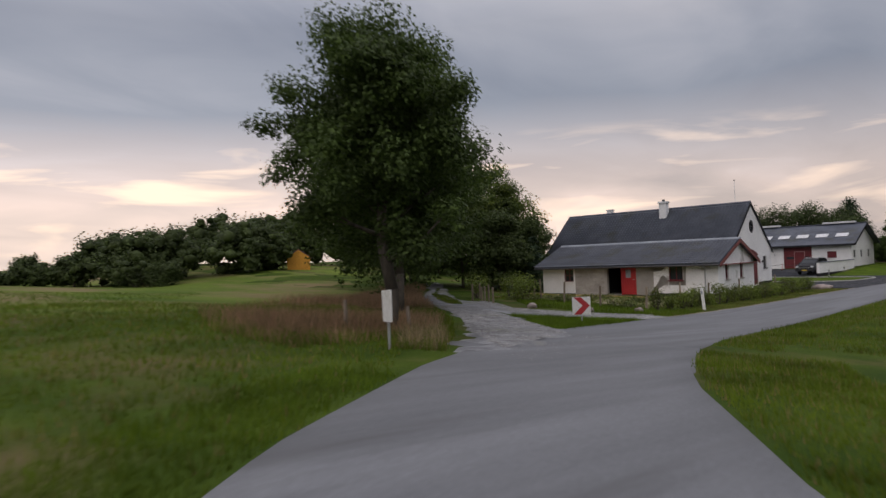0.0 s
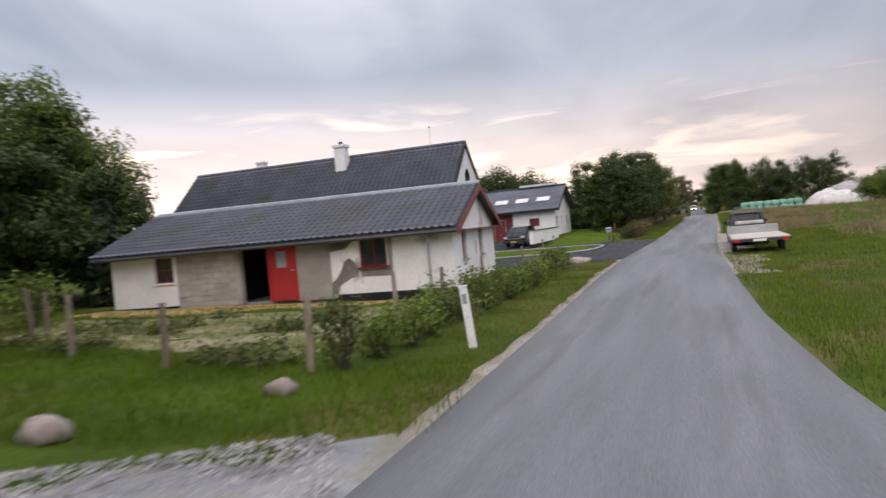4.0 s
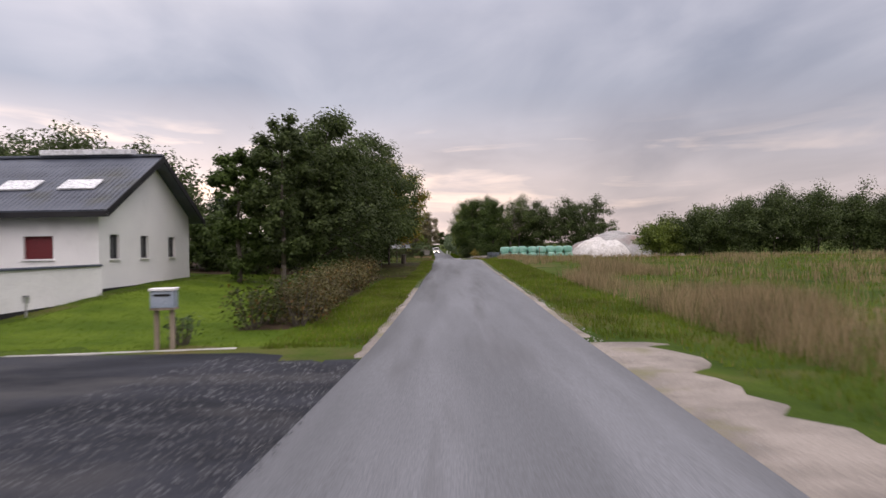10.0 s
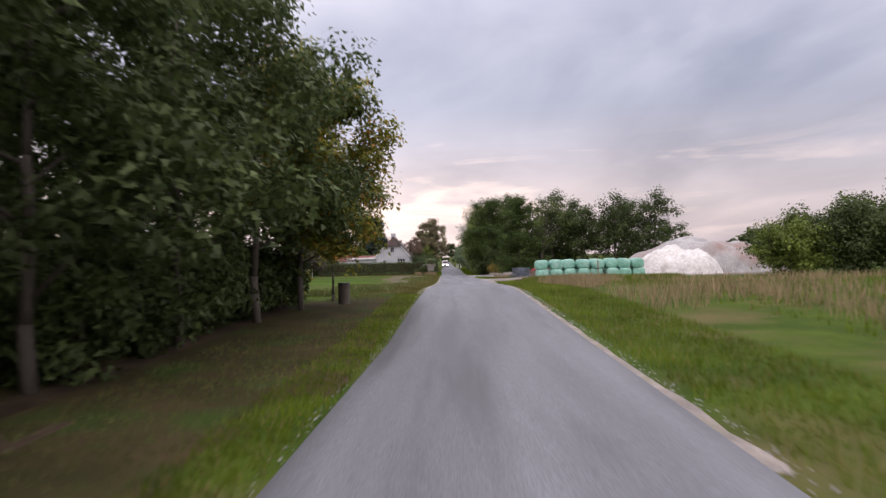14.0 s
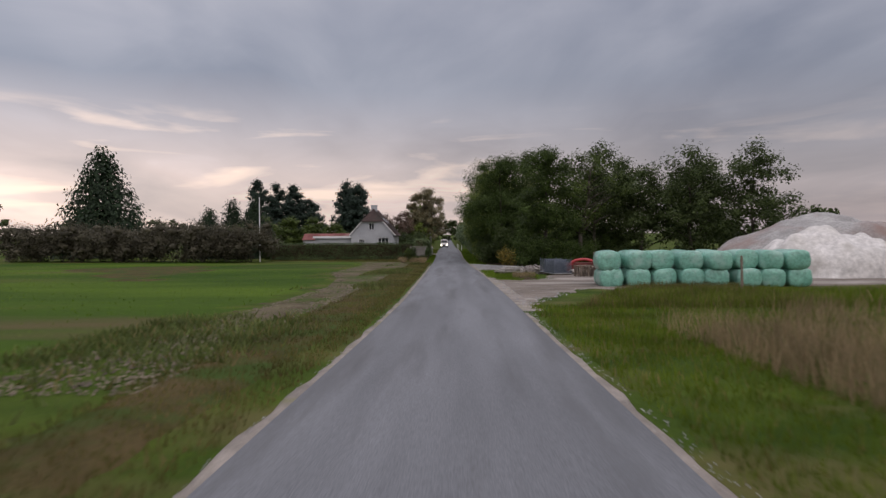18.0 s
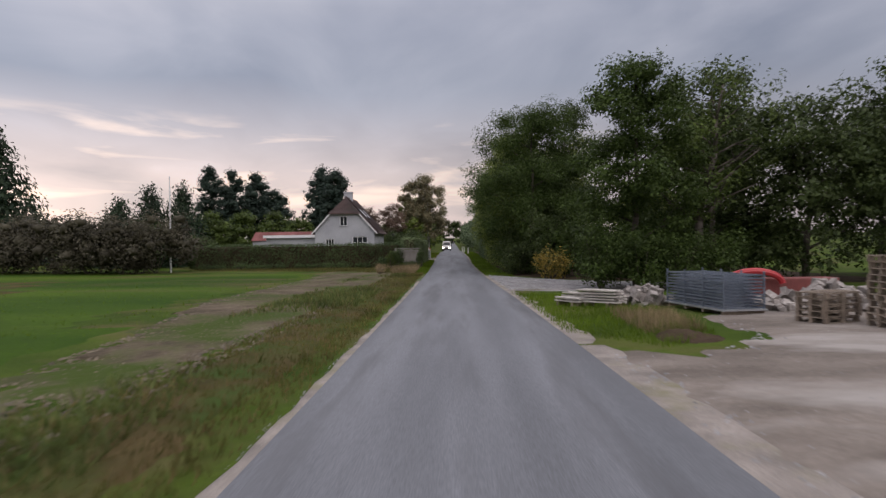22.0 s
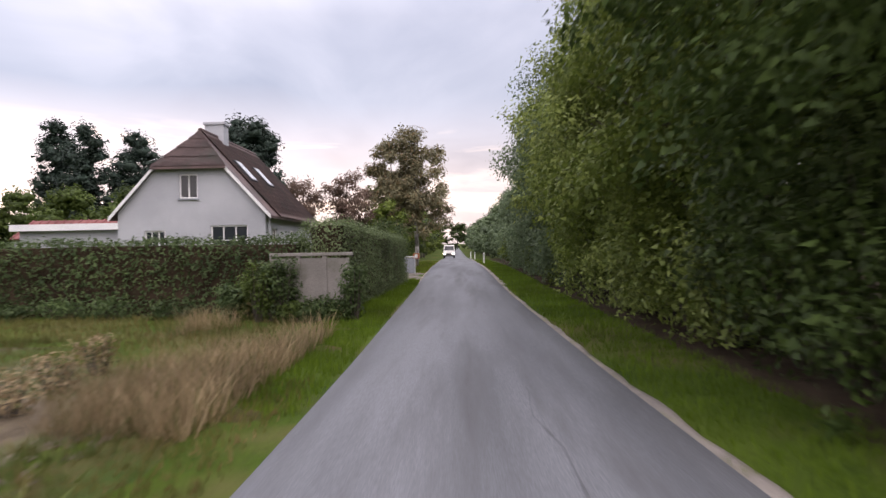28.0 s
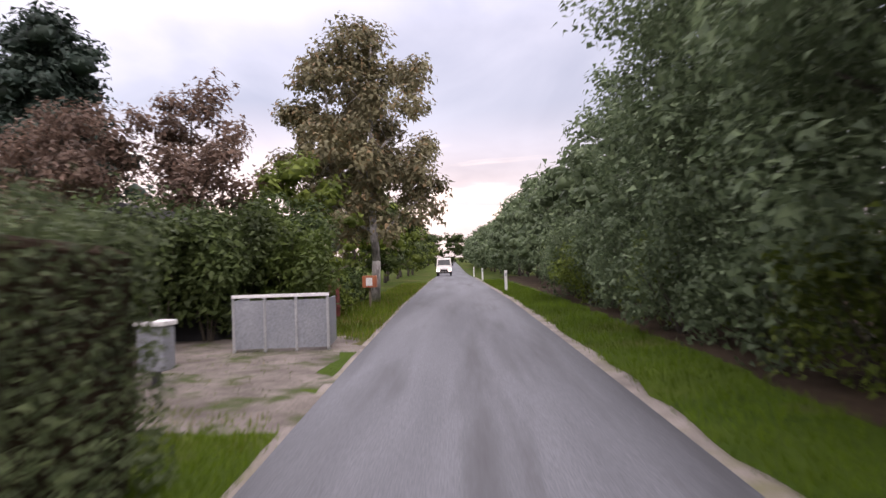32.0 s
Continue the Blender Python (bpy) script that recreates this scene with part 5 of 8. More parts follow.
def barn():
    """The long white barn with two dark red gates and rooflights."""
    W, LEN, WALL, RIDGE = 8.1, 34.0, 3.05, 5.15
    g0 = -0.15
    hs = thing("barn", "long low white rendered barn with red gates and grey roof", "barn", (-12.45, 85.6, g0), 0.0)
    T = 0.3
    ops = [(LEN - 7.4, LEN - 4.2, -0.1, 2.95), (LEN - 2.55, LEN - 1.55, 1.3, 2.07), (LEN - 10.5, LEN - 9.45, 1.05, 1.9), (LEN - 16.2, LEN - 12.8, -0.1, 2.75), (LEN - 21.5, LEN - 20.4, 1.05, 1.9)]
    part("front_wall", wall_bm(LEN, -0.6, WALL, T, ops, m=pose(-LEN, 0, 0)), M_WHITE, hs)
    gops = [(0.75, 1.45, 1.27, 2.12), (3.15, 3.85, 1.27, 2.12), (5.75, 6.5, 1.27, 2.12)]
    part("gable_wall", wall_bm(W - T, -0.6, WALL, T, [(a - T, b - T, c, d) for a, b, c, d in gops], m=pose(0, T, 0, 0, 0, 90)), M_WHITE, hs)
    part("gable_top", prism([(0, WALL), (W, WALL), (W / 2, RIDGE)], "x", -T, 0), M_WHITE, hs)
    part("back_wall", boxes((-LEN, -T, W - T, W, -0.6, WALL)), M_WHITE, hs)
    part("end_wall", boxes((-LEN, -LEN + T, T, W - T, -0.6, WALL)), M_WHITE, hs)
    for b in ((-LEN, -16.25, -0.025, 0, -0.6, 0.12), (-12.75, -7.45, -0.025, 0, -0.6, 0.12), (-4.15, 0.02, -0.025, 0, -0.6, 0.15), (0, 0.025, 0.01, W, -0.6, 0.25)):
        part("plinth", boxes(b), M_TAR, hs, "black tarred base of the walls")
    for a, b, zt in ((-7.4, -4.2, 2.95), (-16.2, -12.8, 2.75)):
        gate = part("gate", boxes((a, b, 0.10, 0.14, -0.1, zt)), M_RED, hs, "dark red sectional gate with a wicket door")
        for i in range(5):
            z0 = -0.08 + (zt + 0.08) * i / 5
            part("panel", boxes((a + 0.04, b - 0.04, 0.07, 0.10, z0 + 0.015, z0 + (zt + 0.08) / 5 - 0.015)), M_RED, gate)
        part("pane", boxes((a + 0.3, b - 0.3, 0.055, 0.068, 1.25, 1.55)), M_GLASS, gate)
    wicket = part("wicket_door", boxes((-6.15, -5.05, 0.035, 0.05, -0.05, 2.1)), M_RED, hs, "wicket door with a pale frame")
    part("frame", boxes((-6.22, -6.15, 0.03, 0.054, -0.05, 2.17), (-5.05, -4.98, 0.03, 0.054, -0.05, 2.17), (-6.15, -5.05, 0.03, 0.054, 2.1, 2.17)), surf("faded_pink_paint", (0.36, 0.2, 0.2), (0.42, 0.25, 0.25), 1.0, 0.5, 0.1), wicket)
    window(hs, -2.05, 0, 1.3, 1.0, 0.77, M_RED, 0, 0, 0, M_WHITE, label="small red shuttered window", glass=M_RED)
    window(hs, -9.975, 0, 1.05, 1.05, 0.85, M_DARKMETAL, 0, 1, 1, M_WHITE, label="small dark stable window")
    window(hs, -20.95, 0, 1.05, 1.1, 0.85, M_DARKMETAL, 0, 1, 1, M_WHITE, label="small dark stable window")
    for cy in (1.1, 3.5, 6.125):
        window(hs, 0, cy, 1.27, 0.72, 0.85, M_DARKMETAL, 90, 1, 0, M_WHITE, label="narrow dark gable window")
    for x in (-11.6, -8.4):
        lamp = rod(bmesh.new(), (x, -0.12, 1.72), (x, -0.12, 1.92), 0.06, 0.05)
        rod(lamp, (x, 0, 1.85), (x, -0.12, 1.85), 0.02)
        part("wall_lamp", lamp, M_GREYMETAL, hs, "small grey wall lamp")
    half, rise = W / 2, RIDGE - WALL
    ang = math.atan2(rise, half)
    ov = 0.5
    ze = WALL - ov * math.tan(ang)
    roof = part("roof", prism([(-ov, ze), (half, RIDGE), (W + ov, ze), (W + ov, ze + 0.12), (half, RIDGE + 0.14), (-ov, ze + 0.12)], "x", -LEN - 0.3, 0.55), M_SLATE, hs, "long roof of grey fibre-cement sheets")
    sl = math.hypot(half + ov, rise + ov * math.tan(ang))
    tile_slope("sheet_cover", (-LEN - 0.3, -ov, ze + 0.06), (1, 0, 0), (0, math.cos(ang), math.sin(ang)), LEN + 0.85, sl, M_SLATE, roof, wave=0.18, course=1.1, amp=0.02, step=0.012)
    tile_slope("sheet_cover", (0.55, W + ov, ze + 0.06), (-1, 0, 0), (0, -math.cos(ang), math.sin(ang)), LEN + 0.85, sl, M_SLATE, roof, wave=0.18, course=1.1, amp=0.02, step=0.012)
    part("verge_board", prism([(-ov, ze - 0.12), (half, RIDGE - 0.1), (W + ov, ze - 0.12), (W + ov, ze + 0.14), (half, RIDGE + 0.16), (-ov, ze + 0.14)], "x", 0.555, 0.59), M_TAR, roof)
    part("fascia", boxes((-LEN - 0.3, 0.55, -ov - 0.06, -ov - 0.01, ze - 0.12, ze + 0.06)), M_TAR, roof)
    bm = boxes((-LEN - 0.3, 0.55, half - 0.16, half + 0.16, RIDGE + 0.12, RIDGE + 0.22), bevel=0.03)
    part("ridge_cap", bm, M_SLATE, roof)
    for a, b in ((-4.2, -0.6), (-12.5, -9.2), (-20.5, -17.2)):
        part("ridge_vent", boxes((a, b, half - 0.3, half + 0.3, RIDGE + 0.2, RIDGE + 0.42), bevel=0.03), M_SKYLIGHT, roof, "raised pale ridge ventilator")
    for k in range(11):
        c = -1.3 - 2.15 * k
        m = pose(c, 1.35, WALL + 1.35 * math.tan(ang) + 0.17, math.degrees(ang))
        sk = bmesh.new()
        box(sk, -0.65, 0.65, -0.42, 0.42, 0, 0.05, m=m)
        part("rooflight", sk, M_SKYLIGHT, roof, "milky plastic rooflight")
    return hs


def low_wall():
    t = thing("garden_wall", "low white rendered wall with dark capping and tarred base", "wall", (-12.2, 74.4, -0.5), 0.0)
    part("masonry", boxes((-0.14, 0.14, 0, 10.6, -0.2, 1.38)), M_WHITE, t)
    part("plinth", boxes((-0.155, 0.155, -0.015, 10.6, -0.2, 0.3)), M_TAR, t, "black tarred base")
    part("coping", boxes((-0.2, 0.2, -0.06, 10.55, 1.38, 1.45), bevel=0.02), M_SLATE, t, "dark slate capping")
    return t


def cottage():
    """The grey house with a half-hipped tiled roof, its gable to the field."""
    X0, X1, Y0, LEN = -14.85, -8.5, 224.6, 8.8
    W = X1 - X0
    g0 = -0.62
    hs = thing("cottage", "light grey rendered cottage with half-hipped brown tiled roof", "house", (X0, Y0, g0), 0.0)
    T, WALL, RIDGE, HIP = 0.3, 3.6, 7.15, 5.5
    half = W / 2
    k = (RIDGE - WALL) / half
    hx = (HIP - WALL) / k
    ops = [(1.14, 2.04, 2.05, 2.8), (4.0, 5.6, 1.72, 2.98)]
    part("gable_wall", wall_bm(W, -0.4, WALL, T, ops), M_GREYWALL, hs)
    wx = W / 2 - 0.1
    bm = prism([(0, WALL), (wx - 0.4, WALL), (wx - 0.4, HIP), (hx, HIP)], "y", 0, T)
    prism([(wx + 0.4, WALL), (W, WALL), (W - hx, HIP), (wx + 0.4, HIP)], "y", 0, T, bm)
    box(bm, wx - 0.4, wx + 0.4, 0, T, WALL, 4.15)
    box(bm, wx - 0.4, wx + 0.4, 0, T, 5.2, HIP)
    part("gable_top", bm, M_GREYWALL, hs)
    window(hs, wx, 0, 4.15, 0.8, 1.05, M_WHITEPAINT, 0, 1, 0, M_GREYBOX, 0.08, "white two-light gable window")
    window(hs, 1.59, 0, 2.05, 0.9, 0.75, M_WHITEPAINT, 0, 2, 0, M_WHITEPAINT, 0.08, "small white window")
    window(hs, 4.8, 0, 1.72, 1.6, 1.26, M_WHITEPAINT, 0, 2, 1, M_WHITEPAINT, 0.08, "wide white window with glazing bars")
    part("side_wall", wall_bm(LEN - T, -0.4, WALL, T, [(0.75, 1.55, 1.3, 2.85), (3.85, 4.65, 1.3, 2.85)], m=pose(W - 0.003, T + 0.002, 0, 0, 0, 90)), M_GREYWALL, hs)
    for cy in (1.45, 4.55):
        window(hs, W, cy, 1.3, 0.8, 1.55, M_WHITEPAINT, 90, 1, 1, M_WHITEPAINT, 0.08, "tall narrow white window")
    part("back_wall", boxes((0, T, T + 0.002, LEN, -0.4, WALL), (T, W - T - 0.004, LEN - T, LEN, -0.4, WALL)), M_GREYWALL, hs)
    part("back_gable", prism([(0, WALL), (W, WALL), (half, RIDGE)], "y", LEN - T, LEN), M_GREYWALL, hs)
    # roof: two slopes with a cut corner, and the small hip
    ov = 0.3
    ze = WALL - ov * k
    hy = 1.15
    bm = bmesh.new()

    def solid(pts, t=0.1):
        lo = [bm.verts.new(p) for p in pts]
        hi = [bm.verts.new((p[0], p[1], p[2] + t)) for p in pts]
        n = len(pts)
        fs = [bm.faces.new(lo[::-1]), bm.faces.new(hi)]
        fs += [bm.faces.new((lo[i], lo[(i + 1) % n], hi[(i + 1) % n], hi[i])) for i in range(n)]
        bmesh.ops.recalc_face_normals(bm, faces=fs)

    yb = LEN + 0.2
    solid([(-ov, -0.2, ze), (hx, -0.2, HIP), (half, hy, RIDGE), (half, yb, RIDGE), (-ov, yb, ze)])
    solid([(W + ov, -0.2, ze), (W + ov, yb, ze), (half, yb, RIDGE), (half, hy, RIDGE), (W - hx, -0.2, HIP)])
    solid([(hx - 0.15, -0.32, HIP - 0.12), (W - hx + 0.15, -0.32, HIP - 0.12), (half, hy, RIDGE + 0.01)])
    roof = part("roof", bm, M_REDTILE, hs, "brown tiled half-hipped roof")
    ang = math.atan(k)
    sl = math.hypot(half + ov, RIDGE - ze)
    tile_slope("tile_layer", (W + ov, 1.1, ze + 0.06), (0, 1, 0), (-math.cos(ang), 0, math.sin(ang)), LEN - 0.9, sl, M_REDTILE, roof, wave=0.24, amp=0.03, step=0.035)
    tile_slope("tile_layer", (-ov, yb, ze + 0.06), (0, -1, 0), (math.cos(ang), 0, math.sin(ang)), LEN - 0.9, sl, M_REDTILE, roof, wave=0.24, amp=0.03, step=0.035)
    for i in range(4):
        f0, f1 = i / 4, (i + 1) / 4
        a0, a1 = hx - 0.15 + (half - hx + 0.15) * f0, W - hx + 0.15 - (half - hx + 0.15) * f0
        yy, zz = -0.34 + (hy + 0.32) * f0, HIP - 0.02 + (RIDGE - HIP + 0.1) * f0
        sb = bmesh.new()
        v = [sb.verts.new(p) for p in ((a0, yy, zz + 0.05), (a1, yy, zz + 0.05), (a1 - (half - hx) / 4, yy + (hy + 0.32) / 4, zz + (RIDGE - HIP) / 4 + 0.03), (a0 + (half - hx) / 4, yy + (hy + 0.32) / 4, zz + (RIDGE - HIP) / 4 + 0.03))]
        sb.faces.new(v)
        bmesh.ops.solidify(sb, geom=sb.faces[:], thickness=0.04)
        part("hip_course", sb, M_REDTILE, roof)
    part("bargeboard", prism([(-ov, ze - 0.05), (hx, HIP - 0.08), (hx, HIP + 0.08), (-ov, ze + 0.13)], "y", -0.24, -0.2), M_WHITEPAINT, roof, "white bargeboard")
    part("bargeboard", prism([(W + ov, ze - 0.05), (W + ov, ze + 0.13), (W - hx, HIP + 0.08), (W - hx, HIP - 0.08)], "y", -0.24, -0.2), M_WHITEPAINT, roof, "white bargeboard")
    bm = bmesh.new()
    n = 30
    for i in range(n):
        a = hy + (yb - hy) * i / n
        rod(bm, (half, a, RIDGE + 0.12), (half, a + (yb - hy) / n + 0.02, RIDGE + 0.13), 0.11, 0.10, 8)
    part("ridge_tiles", bm, M_REDTILE, roof)
    for yy in (2.2, 4.9):
        m = pose(W - 1.55, yy, WALL + 1.55 * k + 0.16, 0, 0, 0) @ Matrix.Rotation(ang, 4, "Y")
        sk = bmesh.new()
        box(sk, -0.62, 0.62, -0.42, 0.42, 0, 0.1, m=m)
        s = part("rooflight", sk, M_DARKMETAL, roof, "tilted rooflight with a pane coloured pale like reflected sky")
        # the reflected sky is put into the pane's pale colour
        part("pane", box(bmesh.new(), -0.55, 0.55, -0.35, 0.35, 0.1, 0.112, m=m), M_SKYLIGHT, s)
    part("chimney", boxes((half - 0.55, half + 0.35, 3.1, 3.8, RIDGE - 0.8, RIDGE + 0.72), (half - 0.61, half + 0.41, 3.04, 3.86, RIDGE + 0.72, RIDGE + 0.85), bevel=0.02), M_GREYWALL, hs, "pale grey rendered chimney")
    part("downpipe", rod(bmesh.new(), (W + 0.08, 0.3, 0), (W + 0.08, 0.3, ze), 0.05), M_GREYWALL, hs)
    return hs


def annex():
    t = thing("garage_annex", "flat-roofed pale garage with a faded red sheet roof behind", "garage", (-20.75, 227.0, -0.6), 0.0)
    part("wall", wall_bm(5.85, -0.3, 2.95, 0.25, [(2.2, 4.4, 0.05, 2.2)]), M_GREYWALL, t)
    part("side_wall", boxes((0, 0.25, 0.25, 3.2, -0.3, 2.95), (0.25, 5.85, 2.95, 3.2, -0.3, 2.95)), M_GREYWALL, t)
    part("garage_door", boxes((2.2, 4.4, 0.1, 0.15, 0.0, 2.2)), M_GREYBOX, t)
    part("fascia", boxes((-0.25, 5.83, -0.35, -0.25, 2.95, 3.25)), M_WHITEPAINT, t, "white fascia board")
    rf = part("roof", boxes((-0.25, 5.83, -0.25, 3.25, 2.95, 3.15)), M_GREYBOX, t)
    bm = bmesh.new()
    m = pose(0, 3.3, 2.65, 28)
    box(bm, -2.75, 5.75, 0, 2.15, 0, 0.06, m=m)
    box(bm, -2.75, 5.75, -2.15, 0, 0, 0.06, m=pose(0, 7.09, 2.65, -28))
    part("sheet_roof", bm, M_RUSTROOF, rf, "faded red corrugated sheets")
    for i in range(20):
        part("rib", box(bmesh.new(), -2.7 + i * 0.435, -2.6 + i * 0.435, 0.01, 2.14, 0.06, 0.10, m=m), M_RUSTROOF, rf)
    part("support_wall", boxes((-2.6, 5.6, 3.45, 3.6, -0.3, 2.7), (-2.6, 5.6, 6.7, 6.85, -0.3, 2.7), (-2.6, -2.45, 3.6, 6.7, -0.3, 2.7)), M_GREYWALL, t)
    part("gable", prism([(3.45, 2.7), (6.9, 2.7), (5.18, 3.6)], "x", -2.6, -2.45), M_GREYWALL, t)
    return t


farmhouse()
extension()
barn()
low_wall()
cottage()
annex()
# trees ----------------------------------------------------------------------
# by the junction: the big maple and the row along the track
tree(-1.15, 11.0, 8.4, 3.0, L_MAPLE, "big dark green maple beside the farm track", 11, trunk_r=0.21, clear=0.24, leaves=90000, leaf=0.105, clumps=120, name="maple", lean=(-0.2, -0.25), fill=0.4, limbs=18)
for i, (x, y, h, r) in enumerate([(-8.3, 16.9, 10.8, 4.3), (-14.0, 21.0, 11.6, 4.7), (-19.4, 25.4, 12.2, 4.9), (-25.0, 30.0, 12.6, 5.0), (-30.5, 34.6, 13, 5.2), (-36.0, 39.2, 12.6, 5.2), (-42.0, 45, 12, 5.2)]):
    tree(x, y, h, r, L_MAPLE, "dark maple in the row along the track", 20 + i, name="maple", trunk_r=0.2, clear=0.09, leaves=46000 if i < 2 else 16000, leaf=0.145 if i < 2 else 0.25, clumps=110, fill=0.45, group="maples along the track")
# dark trees between the track and the house
for i, (x, y, h, r, mt) in enumerate([(-25.0, 44.5, 6.2, 2.2, L_OAK), (-29.0, 47.5, 8.2, 3.0, L_LIGHT), (-24.4, 40, 6.2, 2.6, L_OAK), (-28.5, 43, 10.5, 3.8, L_LIGHT), (-33, 48, 11.5, 4.2, L_MAPLE), (-27.4, 43.6, 8.6, 2.9, L_MID), (-28.0, 39.2, 9.5, 3.4, L_MID), (-30.5, 36.0, 8.5, 3.2, L_OAK)]):
    tree(x, y, h, r, mt, "bushy dark tree behind the cottage wing", 40 + i, trunk_r=0.15, clear=0.03, leaves=14000, leaf=0.2, clumps=74, fill=0.45, clump_r=0.24)
conifer(-22.6, 42.2, 4.6, 1.7, L_CONIFER, "dark spreading conifer beside the wing", 61, leaves=3500, leaf=0.3)
# the wood edge beyond the meadow: a dense belt, lower towards the open west
rnd = random.Random(5)
for i in range(44):
    a = 0.15 + 0.85 * i / 43
    x, y = -58 - 60 * a + rnd.uniform(-4, 4), 49 - 76 * a + rnd.uniform(-5, 5)
    h = rnd.uniform(4.8, 6.0) * float(np.interp(a, [0.15, 0.2, 0.26, 0.31, 0.38, 0.45, 0.5], [0.9, 1.05, 1.05, 0.88, 0.55, 0.3, 0.25]))
    tree(x, y, h, h * rnd.uniform(0.62, 0.8), L_OAK, "dark tree in the wood edge beyond the meadow", 100 + i, trunk_r=0.2, clear=0.02, leaves=6500, leaf=0.38, clumps=60, limbs=7, fill=0.5, clump_r=0.28, group="wood edge")
for i, (x, y, h, r) in enumerate([(-66.0, 24.5, 3.0, 2.8), (-63.5, 27.0, 2.4, 2.2)]):
    bush(x, y, h, r, L_OAK, "low dark bush standing before the wood", 147 + i, leaves=6000, leaf=0.22, group="wood edge")
for i, (x, y, h) in enumerate([(-80, 55, 7.5), (-84, 49, 7.0), (-74, 61, 8), (-69, 66, 8), (-88, 43, 7), (-63, 71, 8.5), (-92, 58, 8), (-57, 62, 7)]):
    tree(x, y, h, h * 0.7, L_OAK, "dark tree in the wood edge beyond the meadow", 580 + i, trunk_r=0.2, clear=0.02, leaves=6500, leaf=0.38, clumps=60, limbs=7, fill=0.5, clump_r=0.28, group="wood edge")
# behind the barn
for i, (x, y, h) in enumerate([(-17.6, 101.5, 5.2), (-19.4, 103, 7.2), (-23.0, 102.6, 8.0), (-26.8, 103, 8.2), (-30.6, 103.4, 7.6), (-34.5, 104, 6.8)]):
    tree(x, y, h, 3.9, L_OAK, "tree rising behind the barn roof", 150 + i, trunk_r=0.18, clear=0.05, leaves=12000, leaf=0.215, clumps=66, fill=0.4, clump_r=0.26, group="trees behind the barn")
# the dense stand on the left of the road
STAND = [(-7.6, 91.4, 7.4, 1.5), (-9.5, 91.4, 5.8, 1.3), (-6.4, 93.4, 6.2, 1.7), (-6.3, 95.0, 8.4, 2.8), (-13.0, 99.0, 3.2, 1.6), (-16.5, 101.5, 4.4, 2.2), (-6.3, 99.5, 7.0, 2.5), (-9.2, 102, 7.4, 2.6), (-6.0, 104, 7.4, 2.8), (-5.8, 108.5, 9.2, 3.3), (-9.2, 107.5, 9, 2.9), (-5.4, 112.6, 9.2, 3.3), (-9.6, 112, 9, 3.0), (-13.5, 113, 8.5, 3.0), (-10.5, 117, 8.0, 2.8)]
for i, (x, y, h, r) in enumerate(STAND):
    tree(x, y, h, r, (L_OAK, L_MAPLE, L_OAK)[i % 3], "slender dark green tree in the roadside stand", 200 + i, trunk_r=0.12, clear=0.05, leaves=14000 if i < 8 else 15000, leaf=0.15, clumps=60, fill=0.25, group="roadside stand")
tree(-5.0, 115.9, 8.1, 3.2, L_AUTUMN, "maple with leaves turning yellow and orange", 230, name="maple", trunk_r=0.10, clear=0.14, leaves=56000, leaf=0.125, clumps=110, fill=0.45, squash=1.6)
tree(-4.6, 119.4, 2.6, 0.7, L_AUTUMN, "thin young tree at the end of the stand", 231, name="sapling", trunk_r=0.06, clear=0.55, leaves=700, leaf=0.14, clumps=16, limbs=7)
# beyond the field on the left
conifer(-57, 234, 17.6, 10.2, L_CONIFER, "broad dark spruce beyond the meadow", 301, name="spruce", leaves=20000, leaf=0.55, shaggy=0.22)
for i, (x, y, h, r) in enumerate([(-39, 260.6, 14.7, 3.0), (-34.7, 257, 13.9, 2.8), (-32.4, 262.8, 13.8, 3.4), (-28.6, 260, 10.4, 3.2), (-20.8, 257.5, 13.6, 3.2), (-18.0, 255.2, 13.1, 3.4)]):
    pine(x, y, h, r, "tall dark pine behind the cottage", 310 + i, leaves=22000, leaf=0.3, clear=0.05, group="pines behind the cottage")
for i, (x, y, h, r) in enumerate([(-32.6, 225, 8.6, 4.2), (-29.4, 225.6, 8.7, 4.0), (-36.6, 226, 7.2, 4.2)]):
    conifer(x, y, h, r, L_CONIFER, "dark spreading cypress tree beyond the hedge", 320 + i, leaves=15000, leaf=0.32, shaggy=0.26)
for i in range(12):
    x, y = -25.6 - i * 3.1, 210.0 + rnd.uniform(-0.6, 0.6) + i * 0.7
    bush(x, y, rnd.uniform(4.2, 5.0), 3.4, L_THICKET, "dark brownish thicket along the meadow", 330 + i, name="thicket", leaves=12000, leaf=0.23, group="thicket")
for i, (x, y, h, r) in enumerate([(-25.5, 220.5, 2.9, 1.8), (-31.5, 220.5, 4.6, 2.6)]):
    bush(x, y, h, r, L_OAK, "dark bush between thicket and hedge", 345 + i, leaves=8000, leaf=0.26)
for i, (x, y, h, r) in enumerate([(-21, 243, 5.0, 2.8), (-25.4, 246, 6.2, 3.2), (-29.6, 245, 6.2, 3.2), (-34, 247, 6.4, 3.4), (-38, 246, 5.8, 3.0)]):
    tree(x, y, h, r, L_MID, "rounded garden tree behind the garage", 350 + i, trunk_r=0.12, clear=0.05, leaves=10000, leaf=0.25, clumps=50)
tree(-4.2, 255, 12.7, 3.3, L_BIRCH, "tall birch with yellowing drooping leaves", 360, name="birch", trunk_r=0.22, clear=0.12, leaves=22000, leaf=0.2, bark=M_BIRCHBARK, clumps=64, droop=0.5)
tree(-6.6, 257.5, 11.4, 2.8, L_BIRCH, "tall birch with yellowing drooping leaves", 361, name="birch", trunk_r=0.2, clear=0.12, leaves=17000, leaf=0.2, bark=M_BIRCHBARK, clumps=56, droop=0.5)
